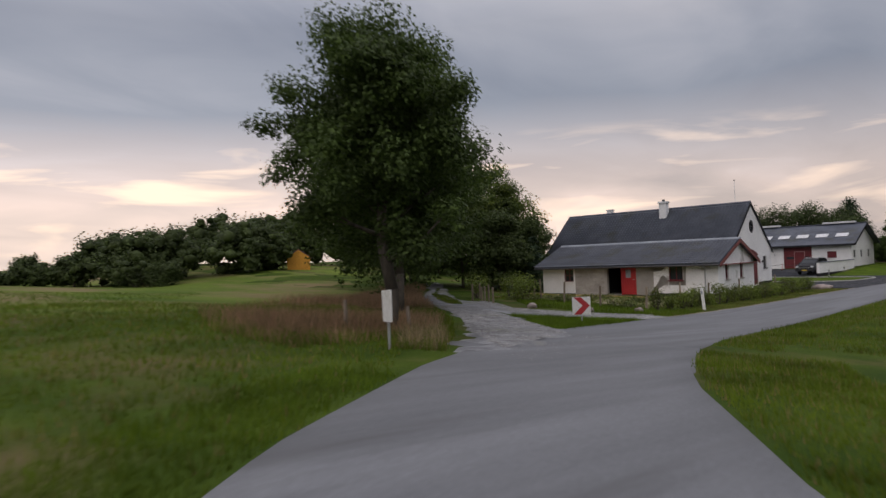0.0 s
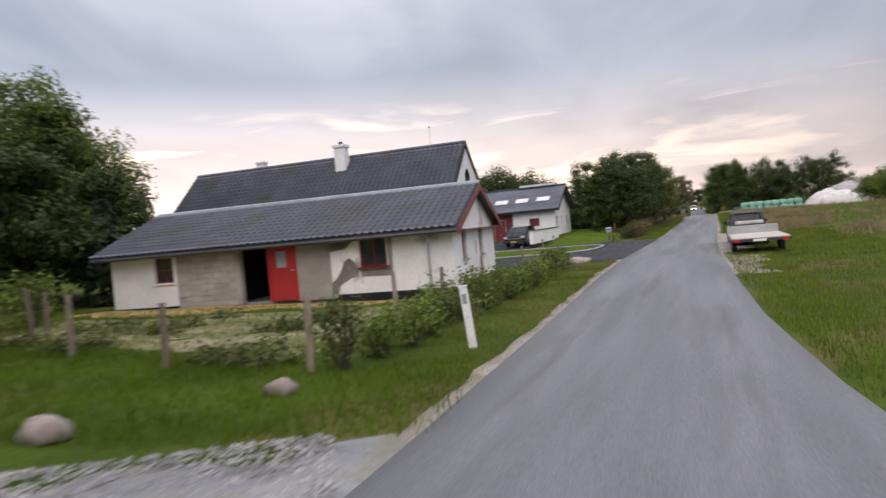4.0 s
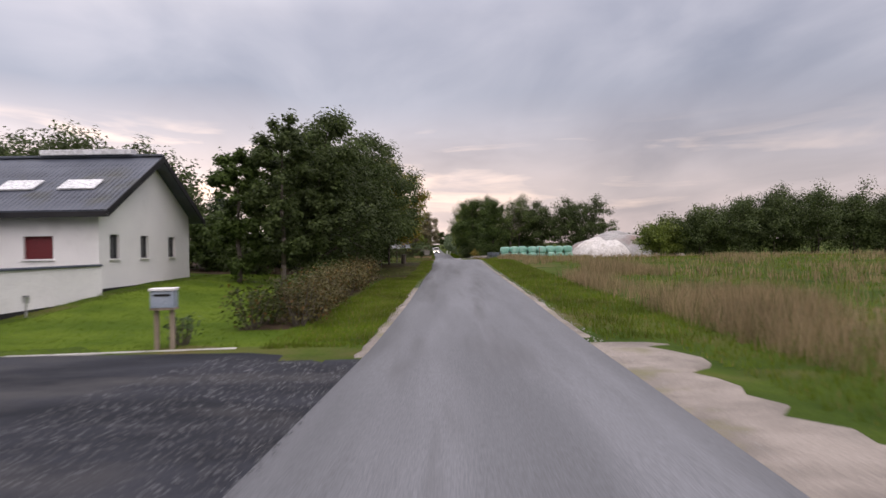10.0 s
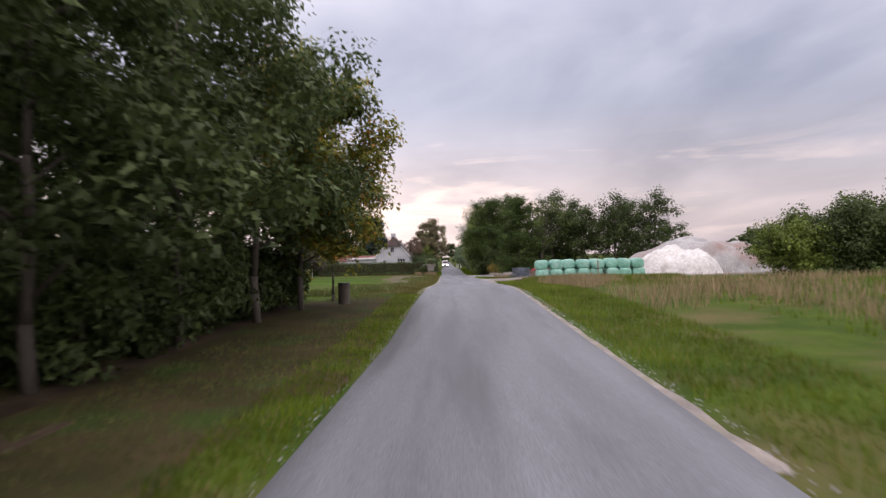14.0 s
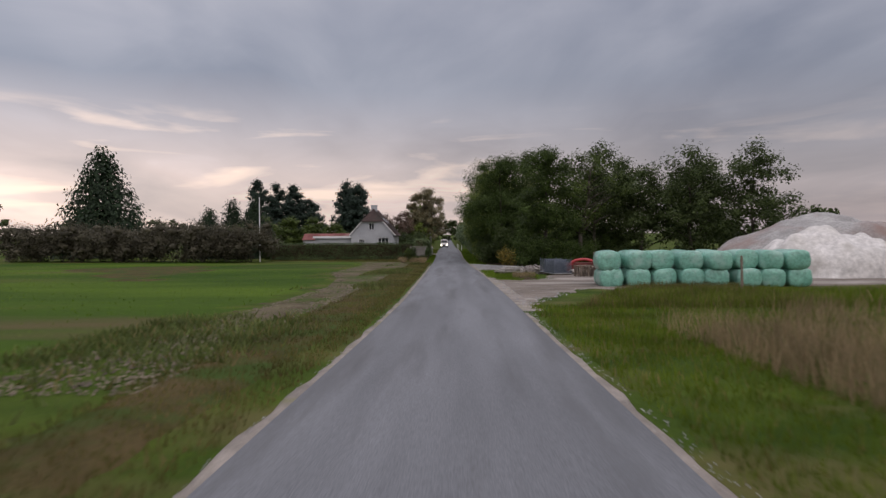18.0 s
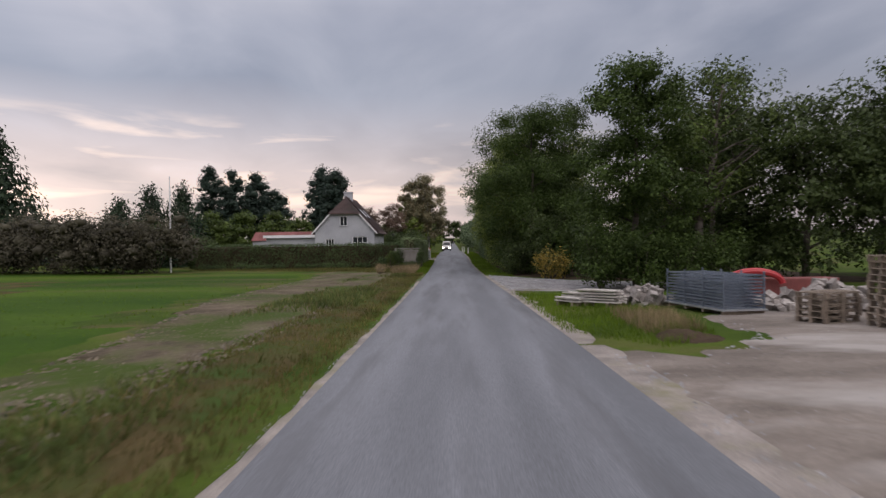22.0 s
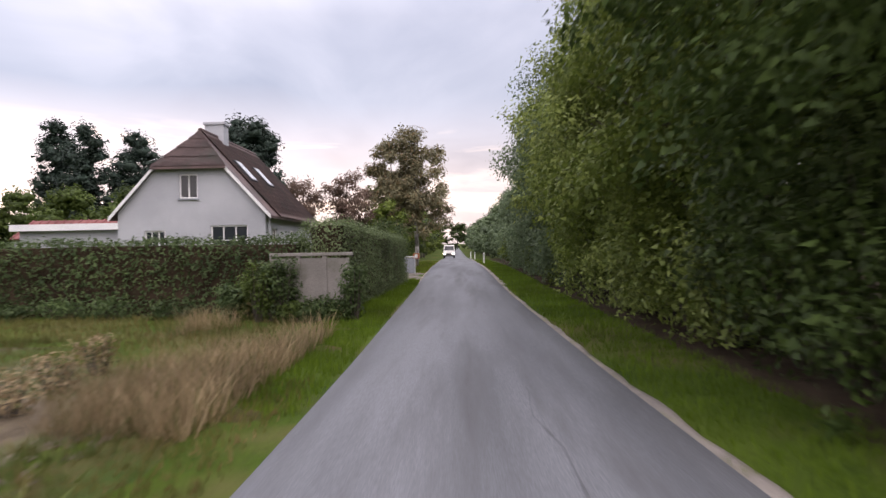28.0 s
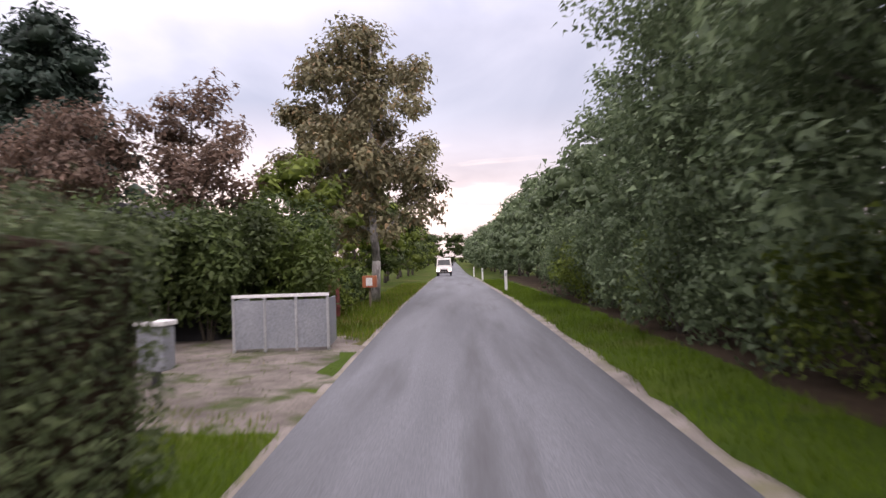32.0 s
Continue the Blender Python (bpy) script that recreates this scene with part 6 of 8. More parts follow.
tree(-8.9, 247, 7.3, 2.6, L_RUST, "small copper leaved garden tree", 362, trunk_r=0.13, clear=0.2, leaves=11000, leaf=0.15, clumps=60)
tree(-12.5, 246, 7.0, 2.7, L_RUST, "small copper leaved garden tree", 363, trunk_r=0.12, clear=0.15, leaves=11000, leaf=0.15, clumps=60)
tree(-6.0, 248.5, 5.2, 2.2, L_LIGHT, "light green tree in the garden", 364, trunk_r=0.1, clear=0.1, leaves=4500, leaf=0.22, clumps=34)
for i in range(18):
    y = 268 + i * 9.5
    tree(-6.6 - 0.02 * (y - 268) + rnd.uniform(-1, 0.5), y, rnd.uniform(7, 11), 3.4, L_OAK if i % 2 else L_LIGHT, "tree lining the far stretch of road", 370 + i, trunk_r=0.18, clear=0.08, leaves=4500, leaf=0.36, clumps=36, group="far roadside trees")
# the wood on the right
RW = [(5.9, 203.5, 12.4, 4.7, L_MAPLE), (8.8, 206, 13.2, 4.2, L_OAK), (5.7, 209.5, 12.0, 3.8, L_LIGHT), (5.7, 214, 12.0, 3.9, L_WOOD), (5.6, 218.5, 11.8, 3.7, L_LIGHT), (10, 212, 11, 4, L_WOOD), (5.6, 223, 11.6, 3.8, L_WOOD), (5.6, 228, 11.4, 3.8, L_BLUEWOOD), (10.5, 220, 11, 4, L_BLUEWOOD), (5.7, 233, 11.0, 3.8, L_BLUEWOOD), (6.0, 238.5, 10.4, 3.8, L_BLUEWOOD), (10.5, 230, 10, 4, L_BLUEWOOD), (6.4, 244, 9.4, 3.8, L_BLUEWOOD)]
for i, (x, y, h, r, mt) in enumerate(RW):
    tree(x, y, h, r, mt, "dense roadside tree with leaves down to the verge", 400 + i, trunk_r=0.2, clear=0.02, leaves=76000 if i == 0 else 14000 if i > 1 and x > 9 else 44000, leaf=0.115 if i == 0 else 0.215 if i > 1 and x > 9 else 0.132, squash=0.3 if i == 0 else 1.0, clump_r=0.18 if i == 0 else 0.2, clumps=120, fill=0.4, group="right-hand wood")
for i in range(32):
    y = 249 + i * 5.6
    tree(7.0 - 0.016 * (y - 250) + rnd.uniform(-0.4, 0.8), y, rnd.uniform(7.2, 9.2), 3.6, L_BLUEWOOD, "tree lining the far stretch of road", 420 + i, trunk_r=0.18, clear=0.03, leaves=5000, leaf=0.34, clumps=40, group="far roadside trees")
# trees behind the yard
YT = [(8.8, 185.4, 11.4, 3.2, L_MAPLE), (14, 190, 11.5, 4.2, L_OAK), (18, 188, 9.2, 3.7, L_OAK), (22.5, 188, 10.8, 4.2, L_OAK), (27.4, 186, 10.8, 4.0, L_OAK), (12.8, 197, 5.7, 2.8, L_WOOD), (18, 199, 11.5, 4.4, L_OAK), (26, 195, 10.6, 4.2, L_OAK)]
for i, (x, y, h, r, mt) in enumerate(YT):
    tree(x, y, h, r, mt, "leafy tree behind the farm yard", 450 + i, trunk_r=0.2, clear=0.02, leaves=34000 if i == 0 else 14000, leaf=0.145 if i == 0 else 0.215, clumps=90, fill=0.4, group="trees behind the yard")
tree(11.6, 186.4, 10.6, 3.8, L_MID, "half-bare old willow with wind-swept open branches", 466, name="willow", trunk_r=0.26, clear=0.3, leaves=4200, leaf=0.15, clumps=40, limbs=26, lean=(1.4, -0.6))
# the thicket in the field on the right
for i in range(26):
    x = 27.8 + i * 1.7 + rnd.uniform(-0.5, 0.5)
    y = 151 + (i % 3) * 2.6 + rnd.uniform(-0.8, 0.8)
    h = float(np.interp(x, [27, 30, 35, 40, 46, 52, 70], [3.9, 5.2, 6.4, 7.6, 9.2, 8.2, 8.6])) * rnd.uniform(0.88, 1.05)
    tree(x, y, h, 2.2 + 0.22 * h, L_LIGHT if i == 0 else L_MID if i in (1, 4) else L_OAK, "broad rounded willow in the rough field thicket", 470 + i, name="willow", trunk_r=0.12, clear=0.0, leaves=8500, leaf=0.218, clumps=80, fill=0.35, clump_r=0.25, limbs=9, group="field thicket")
bush(6.1, 194.8, 1.7, 1.25, L_YELLOW, "bright yellow autumn bush at the wood edge", 580, leaves=2600, leaf=0.13)
# horizon belts
for side, n, x0 in ((-1, 26, -90), (1, 26, 60)):
    for i in range(n):
        y = 60 + i * 16
        x = x0 * (1 + 0.4 * rnd.random()) + side * max(0, (y - 250)) * 0.2
        if y < (225 if side < 0 else 262):
            continue
        h = rnd.uniform(6, 10)
        tree(x, y, h, h * 0.6, L_OAK, "distant field tree on the skyline", 600 + i + (side > 0) * 50, trunk_r=0.2, clear=0.02, leaves=1400, leaf=0.8, clumps=24, limbs=6, group="skyline trees")

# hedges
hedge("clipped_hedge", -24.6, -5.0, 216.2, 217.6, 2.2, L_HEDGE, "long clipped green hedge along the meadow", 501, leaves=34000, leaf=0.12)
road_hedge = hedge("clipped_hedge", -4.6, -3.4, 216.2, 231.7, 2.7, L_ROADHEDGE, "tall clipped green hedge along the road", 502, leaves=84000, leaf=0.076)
road_hedge.matrix_world = Matrix.Translation((0, 0, -0.24)) @ pose(*road_hedge.matrix_world.translation, -1.8, 0, -2.0)
rnd = random.Random(77)
for i in range(11):
    bush(-8.6 - i * 1.45 + rnd.uniform(-0.3, 0.3), 215.4 + rnd.uniform(-0.2, 0.3), rnd.uniform(0.35, 0.65), rnd.uniform(0.5, 0.9), L_HEDGE, "low green shrub at the foot of the long hedge", 890 + i, leaves=900, leaf=0.10, group="shrubs at the hedge foot")
for i in range(30):
    y = 200.5 + i * 2.0
    bush(4.6 + rnd.uniform(-0.4, 0.5), y, rnd.uniform(2.0, 3.4), 1.5, L_OAK if y < 207 else L_LIGHT if i % 4 == 1 else L_WOOD if y < 224 else L_BLUEWOOD, "leafy shrub filling the foot of the wood", 520 + i, name="understorey_shrub", leaves=5600, leaf=0.125, group="understorey")
for i in range(9):
    x = -34 + i * 8
    tree(x, 470 + rnd.uniform(-8, 8), rnd.uniform(8, 12), 6, L_OAK, "distant tree closing the end of the road", 690 + i, trunk_r=0.2, clear=0.02, leaves=2200, leaf=0.8, clumps=30, limbs=6, group="skyline trees")

# the thick skirt of the wood along the field entrance, and under the stand on the left
for i in range(11):
    x = 6.2 + i * 0.95
    bush(x, 198.4 - i * 0.85 + rnd.uniform(-0.4, 0.4), rnd.uniform(2.8, 4.4), 1.5, L_MAPLE if i % 3 else L_OAK, "leafy shrub at the edge of the wood", 560 + i, name="understorey_shrub", leaves=6000, leaf=0.14, group="understorey")
for i, (x, y) in enumerate([(6.9, 184.4), (8.4, 183.4), (10.2, 183.6), (12.0, 184.2)]):
    bush(x, y, rnd.uniform(2.0, 3.0), 1.4, L_MAPLE, "leafy shrub under the trees beside the field entrance", 566 + i, name="understorey_shrub", leaves=5000, leaf=0.12, group="understorey")
for i in range(10):
    bush(-10.5 - (i % 3) * 1.6, 97.5 + i * 2.1, rnd.uniform(1.4, 2.0), 1.6, L_OAK, "dark shrub under the roadside stand", 575 + i, name="understorey_shrub", leaves=2600, leaf=0.2, group="understorey")
for i, (x, y) in enumerate([(-7.6, 103.5), (-8.2, 106.5), (-7.4, 109.5), (-8.0, 112.5), (-7.2, 115.0), (-7.9, 117.6), (-6.9, 119.6), (-9.8, 119.5), (-6.6, 117.0), (-8.4, 121.0), (-10.6, 117.4), (-7.0, 112.0), (-6.2, 105.0), (-6.3, 107.6), (-6.1, 110.4), (-6.2, 113.6), (-5.9, 116.4)]):
    bush(x, y, rnd.uniform(1.3, 2.2), 1.5 if i < 12 else 1.1, L_AUTUMN if i == 6 else L_OAK, "dark shrub under the roadside stand", 590 + i, name="understorey_shrub", leaves=6000, leaf=0.14, group="understorey")
# things by the junction and the garden ---------------------------------------
def yaw_to(dx, dy):
    """Turn about z so that local -y looks along (dx, dy)."""
    return math.degrees(math.atan2(dx, -dy))


def chevron_sign(x, y, rz, size, lift, post_h, label, lean=0.0, wing=0.0):
    t = thing("chevron_sign", label, "road sign", (x, y, gz(x, y)), rz)
    s = size
    m = pose(0, 0, lift, 0, lean, 0)
    bm = bmesh.new()
    box(bm, -s / 2, s / 2, 0, 0.02, 0, s, m=m, bevel=0.006)
    b = part("board", bm, surf("sign_white", (0.62, 0.62, 0.61), (0.70, 0.70, 0.69), 3.0, 0.45, 0.05, 30, stain=(0.45, 0.44, 0.40), stain_scale=3.0), t, "white board")
    pts = [(-0.42, 0.02), (-0.02, 0.02), (0.46, 0.52), (-0.02, 0.98), (-0.42, 0.98), (0.06, 0.52)]
    bm = prism([(px * s, pz * s) for px, pz in pts], "y", -0.006, -0.002)
    bm.transform(m)
    part("arrow", bm, M_BRIGHTRED, b, "red chevron arrow")
    if wing:
        # a second board folded back from one edge
        part("wing_board", box(bmesh.new(), 0, s, 0.005, 0.025, 0, s, m=pose(-s / 2, 0, lift, 0, lean, wing), bevel=0.006), MATS["sign_white"], t, "plain back of the second board")
    part("post", rod(bmesh.new(), (0, 0.05, -0.3), (0, 0.05, post_h), 0.03), M_GREYMETAL, t)
    for q in (0.3, 0.7):
        part("bracket", boxes((-0.06, 0.06, 0.02, 0.075, lift + s * q, lift + s * (q + 0.06))), M_GREYMETAL, t)
    return t


chevron_sign(-1.93, 20.5, yaw_to(0.62, -0.78), 0.67, 0.38 - gz(-1.93, 20.5), 0.85, "white square road sign with a red chevron arrow")
chevron_sign(1.87, 8.70, 149, 0.67, 1.36 - gz(1.86, 8.68), 1.15, "two weathered chevron boards folded back to back on a post", lean=2, wing=10)


def delineator(x, y, lean):
    t = thing("delineator_post", "white plastic roadside post leaning slightly, with a small reflector", "road post", (x, y, gz(x, y)), 12)
    m = pose(0, 0, 0, 0, lean, 0)
    p = part("post", box(bmesh.new(), -0.07, 0.07, -0.03, 0.05, -0.2, 1.06, m=m, bevel=0.015), M_WHITEPAINT, t)
    part("reflector", box(bmesh.new(), -0.04, 0.04, -0.036, -0.031, 0.78, 0.95, m=m), M_GREYPLASTIC, p, "dull grey reflector")
    part("cap", box(bmesh.new(), -0.075, 0.075, -0.035, 0.055, 1.06, 1.10, m=m, bevel=0.01), M_WHITEPAINT, p)
    return t


delineator(-2.95, 31.9, -5)
far_post = delineator(1.95, 262, 0)
for y in (284, 305):
    copy_thing(far_post, pose(1.75 - 0.012 * (y - 262), y, gz(1.5, y)))


def fence_post(x, y, h, seed):
    r = random.Random(seed)
    t = tagged(link_bm("fence_post", rod(bmesh.new(), (0, 0, -0.3), (r.uniform(-0.06, 0.06), r.uniform(-0.06, 0.06), h), 0.06, 0.05, 9), M_TIMBER), "weathered round timber fence post in the garden edge", "fence post", "garden fence posts")
    t.matrix_world = pose(x, y, gz(x, y))
    return t


for i, (x, y) in enumerate([(-4.65, 29.4), (-5.5, 34.3), (-6.3, 39.0), (-6.6, 44.0), (-6.5, 49.5), (-7.2, 29.2), (-10.0, 29.8), (-12.8, 31.2), (-15.2, 33.4)]):
    fence_post(x, y, 1.15 + 0.1 * math.sin(i * 2.1), i)
fence_post(-1.65, 9.9, 0.85, 30)
fence_post(-0.75, 11.35, 0.75, 31)
for i, (x, y) in enumerate([(-11.2, 25.4), (-12.3, 26.2), (-13.4, 27.0), (-14.6, 28.0), (-15.8, 29.0), (-17.0, 30.0), (-18.4, 31.2)]):
    fence_post(x, y, 0.9 + 0.12 * math.sin(i * 1.7), 60 + i)
fence_post(-14.6, 27.2, 1.0, 33)

for i, (x, y, s) in enumerate([(-5.45, 25.75, 0.27), (-4.25, 28.1, 0.22), (-8.3, 25.1, 0.26)]):
    b = boulder(bmesh.new(), (0, 0, s * 0.35), (s, s * 0.8, s * 0.62), 3 + i)
    tagged(link_bm("boulder", b, M_STONE, True), "pale pinkish granite field stone on the verge", "stone", "verge stones").matrix_world = pose(x, y, gz(x, y), 0, 0, 40 * i)
b = boulder(bmesh.new(), (0, 0, 0.2), (0.70, 0.42, 0.26), 9, 0.14)
tagged(link_bm("boulder", b, M_STONE, True), "long flat pale boulder at the driveway corner", "stone").matrix_world = pose(-4.95, 53.9, gz(-4.95, 53.9) - 0.12, 0, 0, 25)

# the young hedge and the weeds of the garden
rnd = random.Random(8)
for i in range(22):
    y = 29.8 + i * 1.08
    x = float(np.interp(y, [29.5, 37, 45, 56], [-4.25, -4.35, -4.9, -5.6])) + rnd.uniform(-0.15, 0.15)
    bush(x, y, rnd.uniform(0.7, 1.15), rnd.uniform(0.4, 0.6), L_LIGHT if i % 4 else L_WEED, "young hedge shrub in the garden edge", 700 + i, name="hedge_shrub", leaves=1000, leaf=0.08, group="young hedge", category="shrub")
for i in range(22):
    x, y = rnd.uniform(-15, -5.4), rnd.uniform(29.5, 37.5)
    bush(x, y, rnd.uniform(0.15, 0.32), rnd.uniform(0.4, 0.8), L_WEED, "clump of weeds in the wild garden", 730 + i, name="weed_clump", leaves=300, leaf=0.09, group="garden weeds", category="weed")
for i, (x, y) in enumerate([(-13.2, 30.2), (-15.5, 31.5), (-17.2, 34.5), (-16.5, 29.5)]):
    bush(x, y, 1.5, 0.9, L_LIGHT, "tall flowering shrub beside the track", 760 + i, leaves=900, leaf=0.12, group="track shrubs")
# plants before the wood on the left
for i in range(40):
    y = 78.3 + i * 0.5
    bush(-4.95 + (i % 2) * 0.55 - 0.016 * (y - 78) + rnd.uniform(-0.3, 0.25), y, rnd.uniform(0.65, 1.3), rnd.uniform(0.45, 0.75), (L_PRIVET, L_BROWNSHRUB, L_PRIVET, L_BROWNSHRUB)[i % 4], "low brownish shrub in the bed at the wood edge", 1000 + i, name="edge_shrub", leaves=900, leaf=0.085, group="wood edge shrubs", category="shrub")
patch("shrub_bed", [(-3.95, 77.6), (-4.2, 92.0), (-4.5, 102.4), (-6.4, 102.4), (-6.2, 90), (-5.9, 77.4)], 0.05, M_EARTH, "strip of bare dark soil under the shrubs", "flower bed", jag=0.15, cell=1.0)

# pickup and trailer -----------------------------------------------------------
def wheel(parent, x, y, z, r, w, side):
    bm = bmesh.new()
    rod(bm, (x - w / 2, y, z), (x + w / 2, y, z), r, r, 24)
    bmesh.ops.bevel(bm, geom=[e for e in bm.edges if len(e.link_faces) == 2 and e.calc_face_angle() > 0.8], offset=0.03, segments=2, affect="EDGES")
    wh = part("wheel", bm, M_TYRE, parent, smooth=False)
    fx = x + side * (w / 2 + 0.004)
    bm = rod(bmesh.new(), (fx - side * 0.02, y, z), (fx, y, z), r * 0.62, r * 0.62, 20)
    part("rim", bm, M_GREYMETAL, wh, "grey alloy rim")
    for k in range(6):
        a = k * PI / 3
        part("spoke", rod(bmesh.new(), (fx, y, z), (fx, y + math.cos(a) * r * 0.55, z + math.sin(a) * r * 0.55), 0.022, 0.03, 5), M_DARKMETAL, wh)
    return wh


def car_shell(profile, width, tumble, zbelt, bm=None):
    """A body from its side outline (y, z), tapering inwards above the belt line."""
    bm = prism(profile, "x", -width / 2, width / 2, bm)
    top = max(p[1] for p in profile)
    for v in bm.verts:
        if v.co.z > zbelt:
            v.co.x *= 1 - tumble * (v.co.z - zbelt) / (top - zbelt)
    return bm


def pickup():
    t = thing("pickup_truck", "dark blue double-cab pickup truck parked on the sandy verge", "pickup truck", (3.1, 58.6, -0.60), 0)
    W = 1.86
    # body: bed, sills, bonnet; y runs forwards from the tailgate
    lower = [(0.06, 0.48), (0.02, 0.62), (0.0, 1.10), (1.62, 1.12), (1.64, 1.08), (3.95, 1.08), (4.7, 1.02), (5.12, 0.92), (5.22, 0.72), (5.2, 0.42), (4.78, 0.34), (3.85, 0.34), (1.42, 0.36), (0.52, 0.42)]
    body = part("body", car_shell(lower, W, 0.0, 9), M_NAVY, t)
    bpy.data.objects[body.name].data.update()
    bm = bmesh.new()
    bm.from_mesh(body.data)
    bmesh.ops.bevel(bm, geom=bm.edges[:], offset=0.035, segments=2, affect="EDGES")
    bm.to_mesh(body.data)
    bm.free()
    cab = [(1.66, 1.06), (1.80, 1.70), (1.98, 1.80), (3.15, 1.80), (3.35, 1.76), (4.05, 1.10)]
    bm = car_shell(cab, W - 0.06, 0.16, 1.08)
    bmesh.ops.bevel(bm, geom=bm.edges[:], offset=0.04, segments=2, affect="EDGES")
    cabin = part("cabin", bm, M_NAVY, t)

    def pane(pts, nm="window_glass"):
        bm = bmesh.new()
        bm.faces.new([bm.verts.new(p) for p in pts])
        bmesh.ops.solidify(bm, geom=bm.faces[:], thickness=0.008)
        return part(nm, bm, M_GLASS, cabin)
    for s in (-1, 1):
        xb, xt = s * (W / 2 - 0.02), s * (W / 2 - 0.125)
        pane([(xb, 2.0, 1.13), (xb, 2.68, 1.13), (xt - s * 0.0, 2.68, 1.66), (xt, 2.1, 1.66)])
        pane([(xb, 2.76, 1.13), (xb, 3.72, 1.13), (xt, 3.3, 1.66), (xt, 2.76, 1.66)])
    pane([(-0.78, 1.665, 1.14), (0.78, 1.665, 1.14), (0.70, 1.775, 1.66), (-0.70, 1.775, 1.66)], "rear_window")
    pane([(-0.80, 4.02, 1.15), (0.80, 4.02, 1.15), (0.70, 3.42, 1.70), (-0.70, 3.42, 1.70)], "windscreen")
    part("cargo_bed", boxes((-0.78, 0.78, 0.10, 1.58, 1.121, 1.135)), M_PLASTIC, t, "black bed liner")
    part("bed_load", boxes((-0.6, 0.75, 1.2, 1.5, 1.14, 1.30), bevel=0.03), M_TARP, t, "white load lying behind the cab")
    part("sports_bar", rod(rod(rod(bmesh.new(), (-0.8, 1.5, 1.12), (-0.62, 1.62, 1.72), 0.03), (0.8, 1.5, 1.12), (0.62, 1.62, 1.72), 0.03), (-0.62, 1.62, 1.72), (0.62, 1.62, 1.72), 0.03), M_DARKMETAL, t)
    gate = part("tailgate", boxes((-0.76, 0.76, -0.03, 0.0, 0.66, 1.10), bevel=0.012), M_NAVY, t)
    part("handle", boxes((-0.22, 0.22, -0.05, -0.03, 0.86, 0.94), bevel=0.008), M_WHITEPAINT, gate, "bright chrome handle strip")
    for s in (-1, 1):
        part("tail_light", boxes((s * 0.85 - 0.085, s * 0.85 + 0.085, -0.035, 0.08, 0.74, 1.04), bevel=0.015), M_TAIL, t, "red tail light")
        part("headlight", boxes((s * 0.72 - 0.18, s * 0.72 + 0.18, 5.02, 5.16, 0.78, 0.93), bevel=0.02), M_SKYLIGHT, t)
        part("mirror", boxes((s * 1.02 - 0.1, s * 1.02 + 0.1, 3.55, 3.68, 1.12, 1.32), bevel=0.03), M_PLASTIC, t)
        part("sill_step", boxes((s * 0.93 - 0.06, s * 0.93 + 0.06, 1.75, 3.75, 0.32, 0.38), bevel=0.01), M_GREYMETAL, t, "silver side step")
        for y in (2.05, 2.78):
            part("door_handle", boxes((s * 0.935 - 0.012, s * 0.935 + 0.012, y, y + 0.16, 0.98, 1.02)), M_GREYMETAL, t)
        for y in (1.0, 4.25):
            wheel(t, s * 0.80, y, 0.38, 0.38, 0.25, s)
            arc = bmesh.new()
            for k in range(9):
                a0, a1 = PI * k / 9, PI * (k + 1) / 9
                rod(arc, (s * 0.925, y + math.cos(a0) * 0.46, 0.38 + math.sin(a0) * 0.46), (s * 0.925, y + math.cos(a1) * 0.46, 0.38 + math.sin(a1) * 0.46), 0.045, seg=6)
            part("wheel_arch", arc, M_PLASTIC, t)
    part("rear_bumper", boxes((-0.85, 0.85, -0.12, 0.04, 0.44, 0.60), bevel=0.03), M_GREYMETAL, t)
    part("number_plate", boxes((-0.26, 0.26, -0.128, -0.121, 0.47, 0.58)), M_WHITEPAINT, t)
    part("front_bumper", boxes((-0.9, 0.9, 5.12, 5.28, 0.36, 0.6), bevel=0.05), M_PLASTIC, t)
    return t


